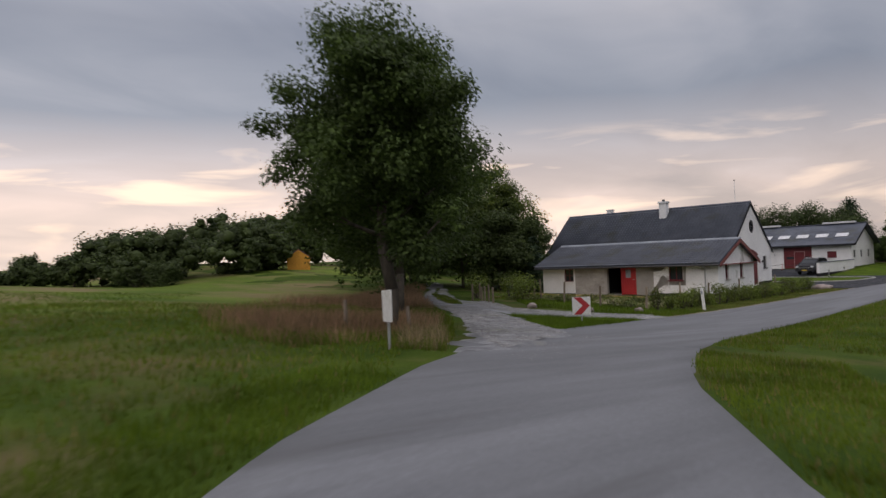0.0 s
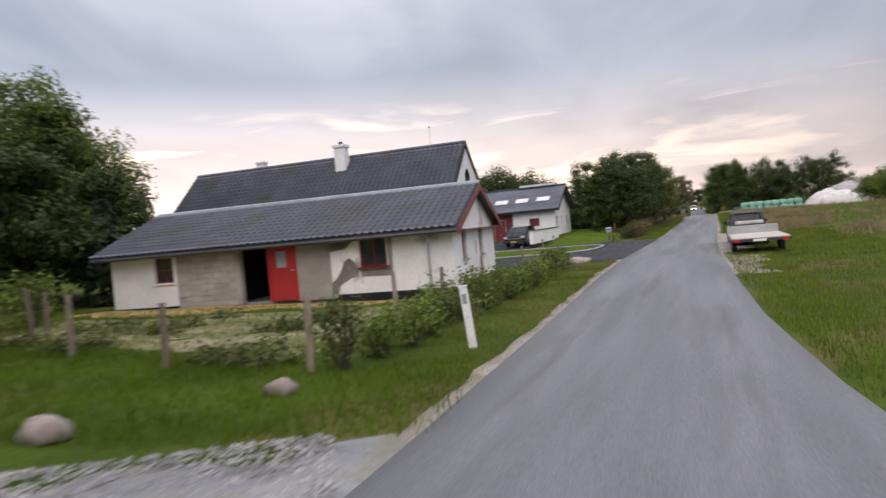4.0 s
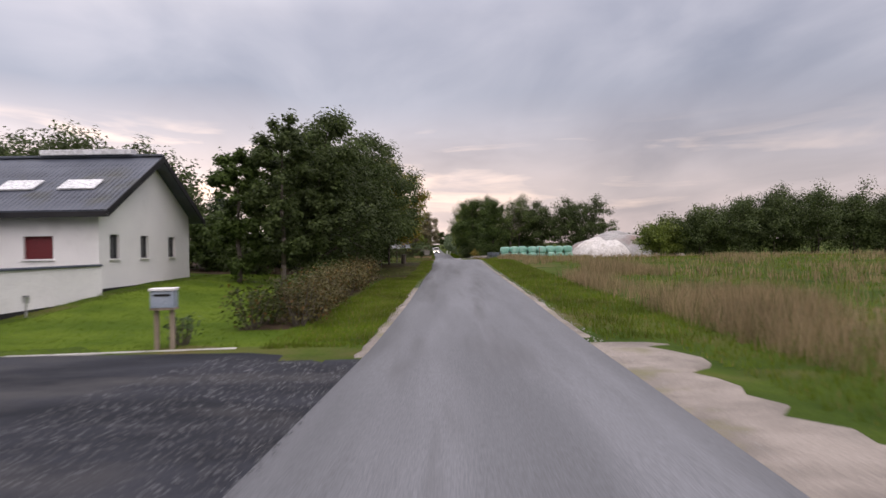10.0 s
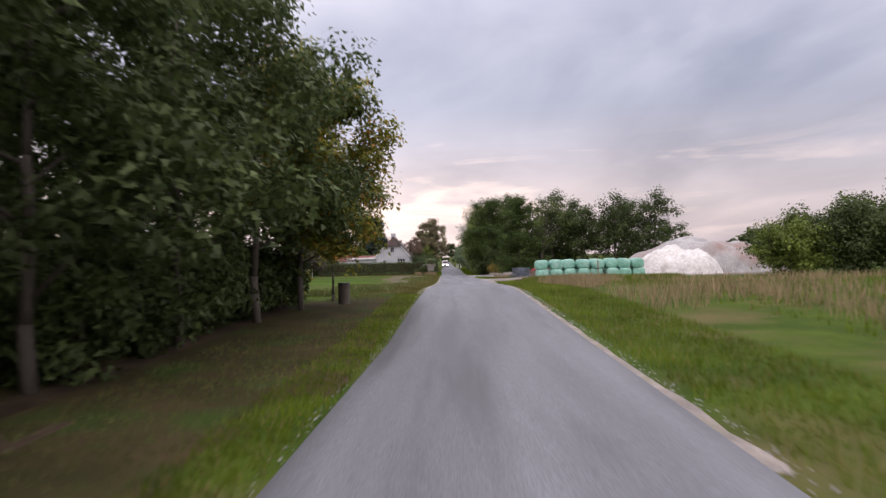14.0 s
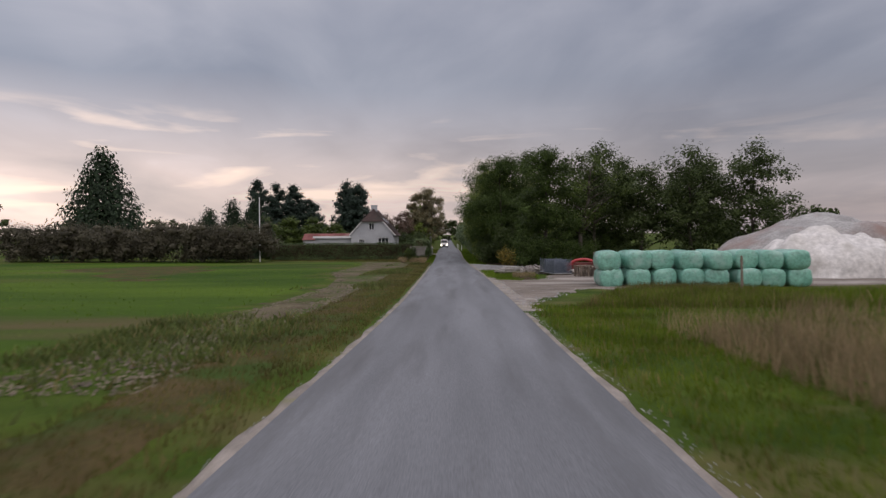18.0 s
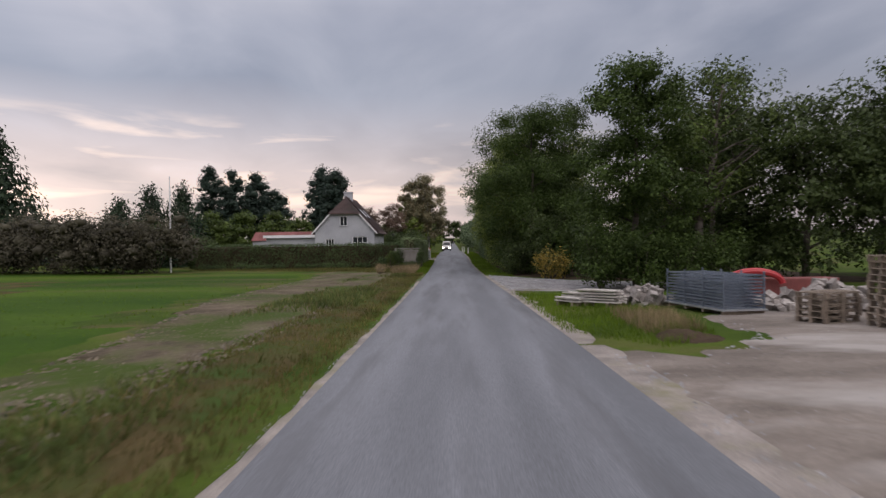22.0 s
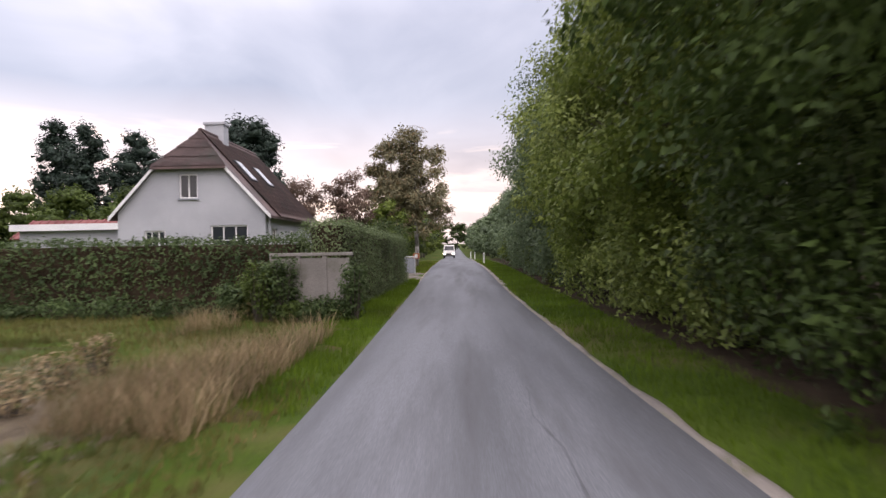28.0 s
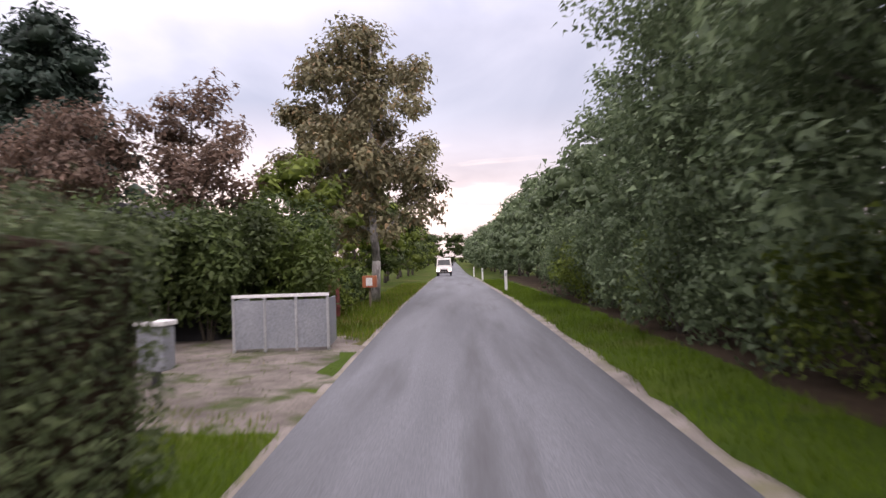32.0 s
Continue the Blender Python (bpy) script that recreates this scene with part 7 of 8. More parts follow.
def trailer():
    t = thing("flatbed_trailer", "low galvanised flatbed trailer with plywood deck hitched to the pickup", "trailer", (3.15, 52.4, -0.60), 0)
    part("deck", boxes((-1.15, 1.15, 0, 5.1, 0.72, 0.76)), M_DECK, t, "pale plywood deck")
    part("frame", boxes((-1.18, -1.1, 0, 5.1, 0.60, 0.72), (1.1, 1.18, 0, 5.1, 0.60, 0.72), (-1.1, 1.1, 0, 0.06, 0.60, 0.72), (-1.1, 1.1, 5.04, 5.1, 0.60, 0.72)), M_DARKMETAL, t)
    for i in range(7):
        part("crossbeam", boxes((-1.1, 1.1, 0.6 + i * 0.65, 0.66 + i * 0.65, 0.62, 0.715)), M_GREYMETAL, t)
    part("front_board", boxes((-1.15, 1.15, 5.06, 5.10, 0.76, 1.14), bevel=0.008), M_GREYMETAL, t, "grey aluminium headboard")
    part("drawbar", rod(rod(bmesh.new(), (-0.7, 5.05, 0.62), (0, 6.1, 0.52), 0.04), (0.7, 5.05, 0.62), (0, 6.1, 0.52), 0.04), M_GREYMETAL, t)
    for s in (-1, 1):
        for y in (2.0, 2.75):
            wheel(t, s * 0.98, y, 0.31, 0.31, 0.2, s)
        part("mudguard", boxes((s * 1.0 - 0.12, s * 1.0 + 0.12, 1.6, 3.15, 0.63, 0.66)), M_PLASTIC, t)
        part("tail_light", boxes((s * 0.95 - 0.12, s * 0.95 + 0.12, -0.04, 0.0, 0.60, 0.71), bevel=0.01), M_TAIL, t, "red rear lamp")
    part("number_plate", boxes((-0.3, 0.22, -0.012, -0.004, 0.60, 0.70)), M_WHITEPAINT, t)
    for i in range(5):
        for s in (-1, 1):
            part("lashing_ring", rod(bmesh.new(), (s * 1.12, 0.5 + i, 0.76), (s * 1.12, 0.5 + i, 0.80), 0.03, 0.03, 6), M_GREYMETAL, t)
    return t


def offroader():
    """The dark car behind the garden wall, nose towards the road."""
    t = thing("parked_car", "dark grey off-road car parked behind the white garden wall", "car", (-14.05, 75.9, gz(-14, 78) + 0.045), 0)
    W = 1.84
    prof = [(0.0, 0.45), (0.02, 0.85), (0.25, 1.05), (1.15, 1.14), (1.85, 1.66), (2.1, 1.72), (4.1, 1.70), (4.5, 1.12), (4.6, 0.5), (4.2, 0.34), (0.4, 0.34)]
    bm = car_shell(prof, W, 0.17, 1.05)
    bmesh.ops.bevel(bm, geom=bm.edges[:], offset=0.05, segments=2, affect="EDGES")
    body = part("body", bm, M_BLACKCAR, t)
    bm = bmesh.new()
    bm.faces.new([bm.verts.new(p) for p in ((-0.76, 1.22, 1.20), (0.76, 1.22, 1.20), (0.64, 1.80, 1.62), (-0.64, 1.80, 1.62))])
    bmesh.ops.solidify(bm, geom=bm.faces[:], thickness=-0.03)
    part("windscreen", bm, glassy("car_glass", (0.05, 0.06, 0.07)), t)
    part("grille", boxes((-0.6, 0.6, -0.03, 0.02, 0.62, 0.86), bevel=0.01), M_PLASTIC, t)
    part("grille_bar", boxes((-0.58, 0.58, -0.04, -0.03, 0.72, 0.76)), M_GREYMETAL, t, "chrome strip")
    part("bumper", boxes((-0.92, 0.92, -0.1, 0.12, 0.36, 0.58), bevel=0.04), M_PLASTIC, t)
    part("number_plate", boxes((-0.26, 0.26, -0.108, -0.102, 0.42, 0.53)), surf("yellow_plate", (0.5, 0.36, 0.04), (0.58, 0.42, 0.06), 1.0, 0.5, 0.0), t)
    for s in (-1, 1):
        part("roof_rail", rod(bmesh.new(), (s * 0.62, 2.2, 1.78), (s * 0.62, 3.9, 1.77), 0.025), M_GREYMETAL, t)
        part("headlight", boxes((s * 0.74 - 0.14, s * 0.74 + 0.14, -0.02, 0.1, 0.74, 0.92), bevel=0.03), M_SKYLIGHT, t)
        part("mirror", boxes((s * 1.0 - 0.09, s * 1.0 + 0.09, 1.35, 1.47, 1.08, 1.25), bevel=0.03), M_PLASTIC, t)
        bm = bmesh.new()
        xb, xt = s * (W / 2 - 0.035), s * (W / 2 - 0.15)
        bm.faces.new([bm.verts.new(p) for p in ((xb, 1.5, 1.14), (xb, 4.2, 1.14), (xt, 3.95, 1.6), (xt, 2.0, 1.6))])
        bmesh.ops.solidify(bm, geom=bm.faces[:], thickness=0.012)
        part("side_glass", bm, M_GLASS, t)
        for y in (0.85, 3.7):
            wheel(t, s * 0.80, y, 0.36, 0.36, 0.23, s)
    return t


def van():
    """The pale van far up the road, its headlights on."""
    t = thing("van", "pale delivery van standing far up the road with headlights on", "van", (-2.45, 313, gz(-2.4, 313) + 0.03), 0)
    prof = [(0.0, 0.4), (0.0, 0.95), (0.3, 1.15), (1.0, 1.3), (1.75, 2.2), (2.2, 2.35), (5.2, 2.35), (5.3, 0.4)]
    bm = car_shell(prof, 2.0, 0.12, 1.2)
    bmesh.ops.bevel(bm, geom=bm.edges[:], offset=0.05, segments=2, affect="EDGES")
    part("body", bm, M_TARP, t)
    bm = bmesh.new()
    bm.faces.new([bm.verts.new(p) for p in ((-0.85, 1.06, 1.42), (0.85, 1.06, 1.42), (0.76, 1.66, 2.14), (-0.76, 1.66, 2.14))])
    bmesh.ops.solidify(bm, geom=bm.faces[:], thickness=-0.03)
    part("windscreen", bm, M_GLASS, t)
    part("grille", boxes((-0.5, 0.5, -0.03, 0.02, 0.6, 0.85)), M_PLASTIC, t)
    part("bumper", boxes((-1.0, 1.0, -0.1, 0.1, 0.35, 0.55), bevel=0.04), M_PLASTIC, t)
    for s in (-1, 1):
        part("headlight", boxes((s * 0.76 - 0.17, s * 0.76 + 0.17, -0.05, 0.06, 0.68, 0.92), bevel=0.03), glow("headlight_glow", (1.0, 0.93, 0.8), 9.0), t, "lit headlight")
        part("mirror", boxes((s * 1.12 - 0.1, s * 1.12 + 0.1, 1.1, 1.2, 1.3, 1.6), bevel=0.03), M_PLASTIC, t)
        for y in (0.9, 4.3):
            wheel(t, s * 0.86, y, 0.34, 0.34, 0.22, s)
    return t


pickup()
trailer()
offroader()
van()

# forecourt ----------------------------------------------------------------------
def kerb_run(pts, label, sink=0.0):
    t = thing("kerb", label, "kerb", (0, 0, 0), kind="structure")
    stone = bpy.data.meshes.new("kerb_stone")
    bm = boxes((0.01, 0.79, -0.06, 0.06, -0.12, 0.13), bevel=0.012)
    bm.to_mesh(stone)
    stone.materials.append(surf("kerb_concrete", (0.33, 0.325, 0.31), (0.46, 0.45, 0.43), 1.5, 0.9, 0.4, 25, per_object=0.12))
    run, pos = [], 0.0
    for a, b in zip(pts, pts[1:]):
        a, b = Vector(a), Vector(b)
        n = max(1, round((b - a).length / 0.8))
        for i in range(n):
            p = a.lerp(b, i / n)
            o = new("kerb_stone", stone)
            o.parent = t
            o.matrix_world = pose(p.x, p.y, gz(p.x, p.y) - sink, 0, 0, math.degrees(math.atan2(b.y - a.y, b.x - a.x))) @ Matrix.Diagonal(((b - a).length / n / 0.8, 1, 1, 1))
    return t


kerb_run([(-30, 62.9), (-11.7, 62.9), (-8.2, 63.3), (-7.0, 63.85), (-6.2, 64.8), (-5.85, 66.3), (-5.75, 68.2), (-5.85, 69.7), (-6.3, 70.8), (-6.9, 71.3), (-12, 71.5), (-30, 72.0)], "row of pale concrete kerb stones round the lawn island")
kerb_run([(-12.0, 74.5), (-8.0, 75.1), (-4.8, 75.6)], "low pale kerb edging the barn lawn", 0.11)


def mailbox():
    t = thing("mailbox", "blue-grey metal mailbox on two dark legs beside the drive", "mailbox", (-6.15, 75.6, gz(-6.15, 75.6)), 8)
    for s in (-1, 1):
        part("leg", boxes((s * 0.14 - 0.04, s * 0.14 + 0.04, -0.04, 0.04, -0.1, 0.78)), M_TIMBER, t)
    part("shelf", boxes((-0.22, 0.22, -0.16, 0.2, 0.76, 0.80)), M_TIMBER, t)
    bx = part("box", boxes((-0.21, 0.21, -0.17, 0.18, 0.80, 1.12), bevel=0.015), surf("blue_grey_enamel", (0.22, 0.27, 0.33), (0.30, 0.35, 0.41), 2.0, 0.4, 0.05), t)
    part("lid", boxes((-0.23, 0.23, -0.2, 0.2, 1.12, 1.17), bevel=0.015), M_WHITEPAINT, bx, "pale lid")
    part("slot", boxes((-0.15, 0.15, -0.178, -0.171, 1.02, 1.06)), M_BLACK, bx)
    bush(-6.0, 76.1, 0.6, 0.35, L_HEDGE, "small plant at the foot of the mailbox", 799, leaves=220, leaf=0.09, category="plant")
    return t


mailbox()


def bollard_lamp(x, y, h):
    t = thing("garden_lamp", "small galvanised bollard lamp by the white wall", "garden lamp", (x, y, gz(x, y)), group="wall lamps")
    part("stem", rod(bmesh.new(), (0, 0, -0.1), (0, 0, h - 0.16), 0.025), M_GREYMETAL, t)
    part("head", rod(bmesh.new(), (0, 0, h - 0.16), (0, 0, h), 0.07, 0.09, 10), M_GREYMETAL, t)
    part("cap", rod(bmesh.new(), (0, 0, h), (0, 0, h + 0.03), 0.10, 0.06, 10), M_DARKMETAL, t)


bollard_lamp(-11.5, 75.3, 0.62)
bollard_lamp(-11.6, 80.2, 0.55)


def barrier():
    t = thing("chain_barrier", "low red and white post barrier with a dark sagging strap", "barrier", (-19.3, 82.6, gz(-19, 82.6) + 0.04))
    for i, x in enumerate((-3.4, -1.6, 0.4, 2.2)):
        p = part("post", rod(bmesh.new(), (x, 0, 0.05), (x, 0, 0.8), 0.035), M_BRIGHTRED, t, "red plastic post")
        part("foot", boxes((x - 0.18, x + 0.18, -0.18, 0.18, 0, 0.06), bevel=0.01), M_PLASTIC, p)
    bm = bmesh.new()
    for a, b in ((-3.4, -1.6), (-1.6, 0.4), (0.4, 2.2)):
        prev = None
        for k in range(9):
            f = k / 8
            q = (a + (b - a) * f, 0, 0.74 - 0.14 * math.sin(PI * f))
            if prev:
                rod(bm, prev, q, 0.02, seg=5)
            prev = q
    part("strap", bm, M_DARKMETAL, t)


barrier()

# litter post at the end of the stand of trees
t = thing("waste_bin", "dark round timber-clad litter bin on the verge", "litter bin", (-3.95, 117.9, gz(-3.95, 117.9)))
part("body", rod(bmesh.new(), (0, 0, -0.05), (0, 0, 0.72), 0.2, 0.2, 14), M_BARK, t)
part("rim", rod(bmesh.new(), (0, 0, 0.72), (0, 0, 0.76), 0.215, 0.2, 14), M_DARKMETAL, t)

# farm yard -----------------------------------------------------------------------
def bale_mesh(seed):
    rng = np.random.default_rng(seed)
    bm = bmesh.new()
    bmesh.ops.create_cone(bm, cap_ends=True, segments=26, radius1=0.62, radius2=0.62, depth=1.14, matrix=Matrix.Rotation(PI / 2, 4, "X"))
    bmesh.ops.subdivide_edges(bm, edges=[e for e in bm.edges if abs(e.verts[0].co.y - e.verts[1].co.y) > 0.5], cuts=5)
    for f in [f for f in bm.faces if len(f.verts) > 8]:
        bmesh.ops.inset_region(bm, faces=[f], thickness=0.10, depth=0.05)
    for f in [f for f in bm.faces if len(f.verts) > 8]:
        bmesh.ops.inset_region(bm, faces=[f], thickness=0.28, depth=0.02)
    for v in bm.verts:
        c = v.co
        bulge = 1 + 0.05 * math.cos(c.y * 2.6)
        v.co = Vector((c.x * bulge, c.y, max(c.z * bulge * 0.9, -0.46))) + Vector(rng.normal(size=3)) * 0.012
        if v.co.z > 0.42:
            v.co.z = 0.42 + (v.co.z - 0.42) * 0.35
        v.co.x = math.copysign(min(abs(v.co.x), 0.5 + (abs(v.co.x) - 0.5) * 0.6 if abs(v.co.x) > 0.5 else 9), v.co.x)
    return bm


bale_a = tagged(link_bm("silage_bale", bale_mesh(1), M_BALE, True), "round silage bale in mint green plastic film, stacked in the yard", "silage bale", "wrapped silage bales")
bale_a.matrix_world = pose(8.35, 158.95, gz(8.35, 158.95) + 0.46)
bale_b = tagged(link_bm("silage_bale", bale_mesh(2), M_BALE, True), "round silage bale in mint green plastic film, stacked in the yard", "silage bale", "wrapped silage bales")
bale_b.matrix_world = pose(9.62, 158.75, gz(9.62, 158.75) + 0.46, 0, 0, 3)
rnd = random.Random(3)
for layer in range(2):
    for row in range(3):
        for i in range(8):
            if layer == 0 and row == 0 and i < 2:
                continue
            if row == 2 and i > 4:
                continue
            x = 8.35 + 1.27 * i + rnd.uniform(-0.10, 0.10) + row * 0.22 - layer * 0.05
            y = 158.95 + row * 1.22 + rnd.uniform(-0.12, 0.12) - 0.14 * min(i, 4)
            copy_thing(bale_a if rnd.random() < 0.5 else bale_b, pose(x, y, gz(x, y) + 0.46 + layer * rnd.uniform(0.84, 0.9), rnd.uniform(-2, 2), rnd.uniform(-5, 5), rnd.choice((0, 180)) + rnd.uniform(-9, 9)))
fence_post(12.4, 152.9, 1.6, 51)


def heap(name, x, y, rx, ry, h, material, label, category, seed, cap=0.55, amp=0.18):
    n = 48
    g = np.linspace(-1, 1, n)
    U, V = np.meshgrid(g, g, indexing="ij")
    R = np.hypot(U, V)
    Z = h * np.clip(1 - R ** 2, 0, None) ** cap
    f = np.array([[noise.noise(Vector((u * 2.3 + seed, v * 2.3, 0))) + 0.5 * noise.noise(Vector((u * 6 + seed, v * 6, 3))) for v in g] for u in g])
    Z = Z * (1 + amp * f) - 0.1
    X, Y = x + U * rx, y + V * ry
    Z = Z + lie(X, Y)
    idx = np.arange(n * n).reshape(n, n)
    F = np.stack([idx[:-1, :-1], idx[1:, :-1], idx[1:, 1:], idx[:-1, 1:]], -1).reshape(-1, 4)
    return tagged(mesh_from(name, np.stack([X, Y, Z], -1).reshape(-1, 3), F, material, True), label, category)


heap("gravel_mound", 30.6, 178, 10.2, 6, 4.3, M_HEAP, "long grey heap of gravel and soil", "heap", 1)
heap("silage_clamp", 24.4, 168.5, 4.7, 3.8, 2.9, M_TARP, "silage heap under dirty white plastic sheeting", "heap", 4, 0.45, 0.25)


def pallet(x, y, z, rz, material=None):
    t = thing("pallet", "weathered wooden pallet in a tall stack" if material is None else "blue plastic pallet in the stack", "pallet", (x, y, z), rz, "stacked pallets")
    mt = material or M_TIMBER
    for i in range(5):
        a = -0.6 + i * 0.275
        part("deck_board", boxes((a, a + 0.1, -0.4, 0.4, 0.122, 0.144)), mt, t)
    for yy in (-0.36, 0, 0.36):
        part("stringer", boxes((-0.6, 0.6, yy - 0.04, yy + 0.04, 0.1, 0.122)), mt, t)
        for xx in (-0.53, 0, 0.53):
            part("block", boxes((xx - 0.06, xx + 0.06, yy - 0.045, yy + 0.045, 0.022, 0.1)), mt, t)
        part("skid", boxes((-0.6, 0.6, yy - 0.045, yy + 0.045, 0.0, 0.022)), mt, t)
    return t


z0 = gz(10.4, 168.7) + 0.045
first = pallet(10.25, 168.7, z0, 0)
blue = pallet(11.6, 168.6, z0, 3, M_BLUEPLASTIC)
for k in range(1, 11):
    copy_thing(first, pose(10.25 + rnd.uniform(-0.04, 0.04), 168.7 + rnd.uniform(-0.04, 0.04), z0 + 0.145 * k, 0, 0, rnd.uniform(-4, 4)))
for k in range(1, 5):
    copy_thing(blue, pose(11.6 + rnd.uniform(-0.04, 0.04), 168.6, z0 + 0.145 * k, 0, 0, 3 + rnd.uniform(-4, 4)))
for k in range(5, 11):
    copy_thing(first, pose(11.55 + rnd.uniform(-0.05, 0.05), 168.65, z0 + 0.145 * k, 0, 0, rnd.uniform(-4, 4)))
for k in range(5):
    copy_thing(first, pose(9.25 + rnd.uniform(-0.04, 0.04), 170.0, gz(9.25, 170) + 0.045 + 0.145 * k, 0, 0, 20 + rnd.uniform(-6, 6)))


def panel_stack():
    """The stack of galvanised mesh panels on a pallet."""
    t = thing("mesh_panel_stack", "stack of blue-grey galvanised mesh panels on a pallet", "panel stack", (7.83, 173.5, gz(7.83, 173.5) + 0.045), 11)
    for i in range(4):
        part("bearer", boxes((-0.62, 0.62, -1.5 + i * 0.95, -1.4 + i * 0.95, 0, 0.1)), M_TIMBER, t)
    part("base", boxes((-0.66, 0.66, -1.6, 1.6, 0.1, 0.14)), M_GREYMETAL, t)
    steel = surf("blue_grey_steel", (0.10, 0.125, 0.16), (0.17, 0.20, 0.245), 2.0, 0.5, 0.1, 20, metal=0.3)
    for k in range(11):
        z = 0.15 + k * 0.088
        dx, dy = 0.03 * math.sin(k * 2.2), 0.04 * math.sin(k * 1.3)
        panel = part("panel", boxes((-0.58 + dx, -0.54 + dx, -1.5 + dy, 1.5 + dy, z, z + 0.045)), steel, t)
        part("side_rail", boxes((0.54 + dx, 0.58 + dx, -1.5 + dy, 1.5 + dy, z, z + 0.045)), steel, panel)
        for y in np.linspace(-1.48, 1.48, 9):
            part("crossbar", boxes((-0.54 + dx, 0.54 + dx, y - 0.015 + dy, y + 0.015 + dy, z + 0.008, z + 0.038)), steel, panel)
    for x in (-0.6, 0.6):
        for y in (-1.52, -0.5, 0.5, 1.52):
            part("corner_post", boxes((x - 0.02, x + 0.02, y - 0.02, y + 0.02, 0.14, 1.16)), steel, t)


panel_stack()


def rubble(name, x, y, rx, ry, h, n, seed, label):
    rng = np.random.default_rng(seed)
    bm = bmesh.new()
    for i in range(n):
        a, d = rng.uniform(0, 2 * PI), rng.random() ** 0.6
        s = rng.uniform(0.07, 0.24)
        px, py = math.cos(a) * d * rx, math.sin(a) * d * ry
        pz = h * (1 - d) * rng.uniform(0.3, 1.0) + s * 0.3 + gz(x + px, y + py) - gz(x, y)
        m = pose(px, py, pz, rng.uniform(0, 90), rng.uniform(0, 90), rng.uniform(0, 180))
        box(bm, -s, s, -s * rng.uniform(0.5, 0.9), s * 0.7, -s * rng.uniform(0.25, 0.6), s * 0.4, m=m)
    t = tagged(link_bm(name, bm, M_RUBBLE), label, "rubble heap", kind="stuff")
    t.matrix_world = pose(x, y, gz(x, y))


rubble("rubble_heap", 11.0, 173.4, 2.3, 1.2, 0.85, 190, 1, "heap of broken concrete and stones in the yard")
rubble("rubble_heap", 6.5, 176.1, 1.0, 0.9, 0.75, 90, 2, "heap of broken concrete and stones in the yard")
rubble("rubble_heap", 14.8, 171.0, 2.0, 1.2, 0.7, 80, 3, "heap of broken concrete and stones in the yard")
bm = bmesh.new()
for i in range(14):
    a = PI * i / 13
    if i:
        rod(bm, (math.cos(a0) * 0.95, 0, math.sin(a0) * 0.42), (math.cos(a) * 0.95, 0, math.sin(a) * 0.42), 0.11, seg=8)
    a0 = a
t = thing("red_pipe_arch", "bent red plastic pipe lying as a low arch", "pipe", (10.4, 176.6, gz(10.4, 176.6) + 0.62))
part("pipe", bm, M_BRIGHTRED, t)
part("box_below", boxes((-1.2, 3.0, 0.25, 1.1, -0.62, 0.15), bevel=0.04), M_BROWNRED, t, "dark red container")


def planks(x, y, rz, n, w, length, label):
    t = thing("plank_pile", label, "timber pile", (x, y, gz(x, y)), rz, "plank piles")
    part("bearer", boxes((-w / 2, w / 2, -length * 0.3, -length * 0.3 + 0.1, -0.02, 0.16)), M_TIMBER, t)
    part("bearer", boxes((-w / 2, w / 2, length * 0.3, length * 0.3 + 0.1, -0.02, 0.16)), M_TIMBER, t)
    r = random.Random(int(x * 10))
    for k in range(n):
        for j in range(3):
            a = -w / 2 + j * w / 3
            s = r.uniform(-0.15, 0.15)
            part("plank", boxes((a + 0.01, a + w / 3 - 0.01, -length / 2 + s, length / 2 + s, 0.16 + k * 0.09, 0.20 + k * 0.09)), surf("pale_planks", (0.34, 0.31, 0.28), (0.50, 0.47, 0.43), 2.0, 0.8, 0.3, 25, per_object=0.2), t)


planks(4.05, 175.7, 35, 2, 0.45, 1.1, "low pile of pale sawn planks")
planks(4.5, 176.8, 40, 3, 0.5, 1.2, "low pile of pale sawn planks")
planks(4.95, 175.2, 48, 5, 0.5, 1.3, "higher pile of pale planks on bearers")

heap("earth_mound", 5.1, 167.6, 0.8, 1.1, 0.22, M_EARTH, "low mound of dark earth and roots at the yard edge", "heap", 7, 0.7, 0.4)

# round the cottage -----------------------------------------------------------------
t = thing("garden_wall", "low pale concrete panel wall overgrown by creepers", "wall", (-5.35, 214.55, gz(-4.1, 215)), -90)
for i in range(3):
    part("panel", boxes((-0.05, 0.05, 0.06 + i * 0.72, 0.66 + i * 0.72, -0.1, 1.66)), M_OLDWALL, t)
    part("post", boxes((-0.08, 0.08, -0.06 + i * 0.72, 0.06 + i * 0.72, -0.1, 1.72)), M_OLDWALL, t)
part("coping", boxes((-0.1, 0.1, -0.06, 2.2, 1.72, 1.81), bevel=0.015), M_OLDWALL, t)
for i in range(2):
    bush(-6.0 - 0.5 * i, 214.4 + rnd.uniform(-0.2, 0.4), rnd.uniform(0.9, 1.1), rnd.uniform(0.35, 0.5), L_HEDGE if i % 2 else L_WEED, "shrub and nettles at the end of the low wall", 850 + i, name="creeper_bush", leaves=1500, leaf=0.12, group="wall creepers")
for i in range(9):
    bush(-5.6 + i * 0.32, 214.15 + rnd.uniform(-0.15, 0.1), 1.7 if i < 3 else rnd.uniform(0.3, 0.55) if i < 8 else 1.5, rnd.uniform(0.35, 0.5), L_HEDGE if i % 3 else L_MID, "creeper and shrub growing over the low wall", 810 + i, name="creeper_bush", leaves=1700, leaf=0.085, group="wall creepers")
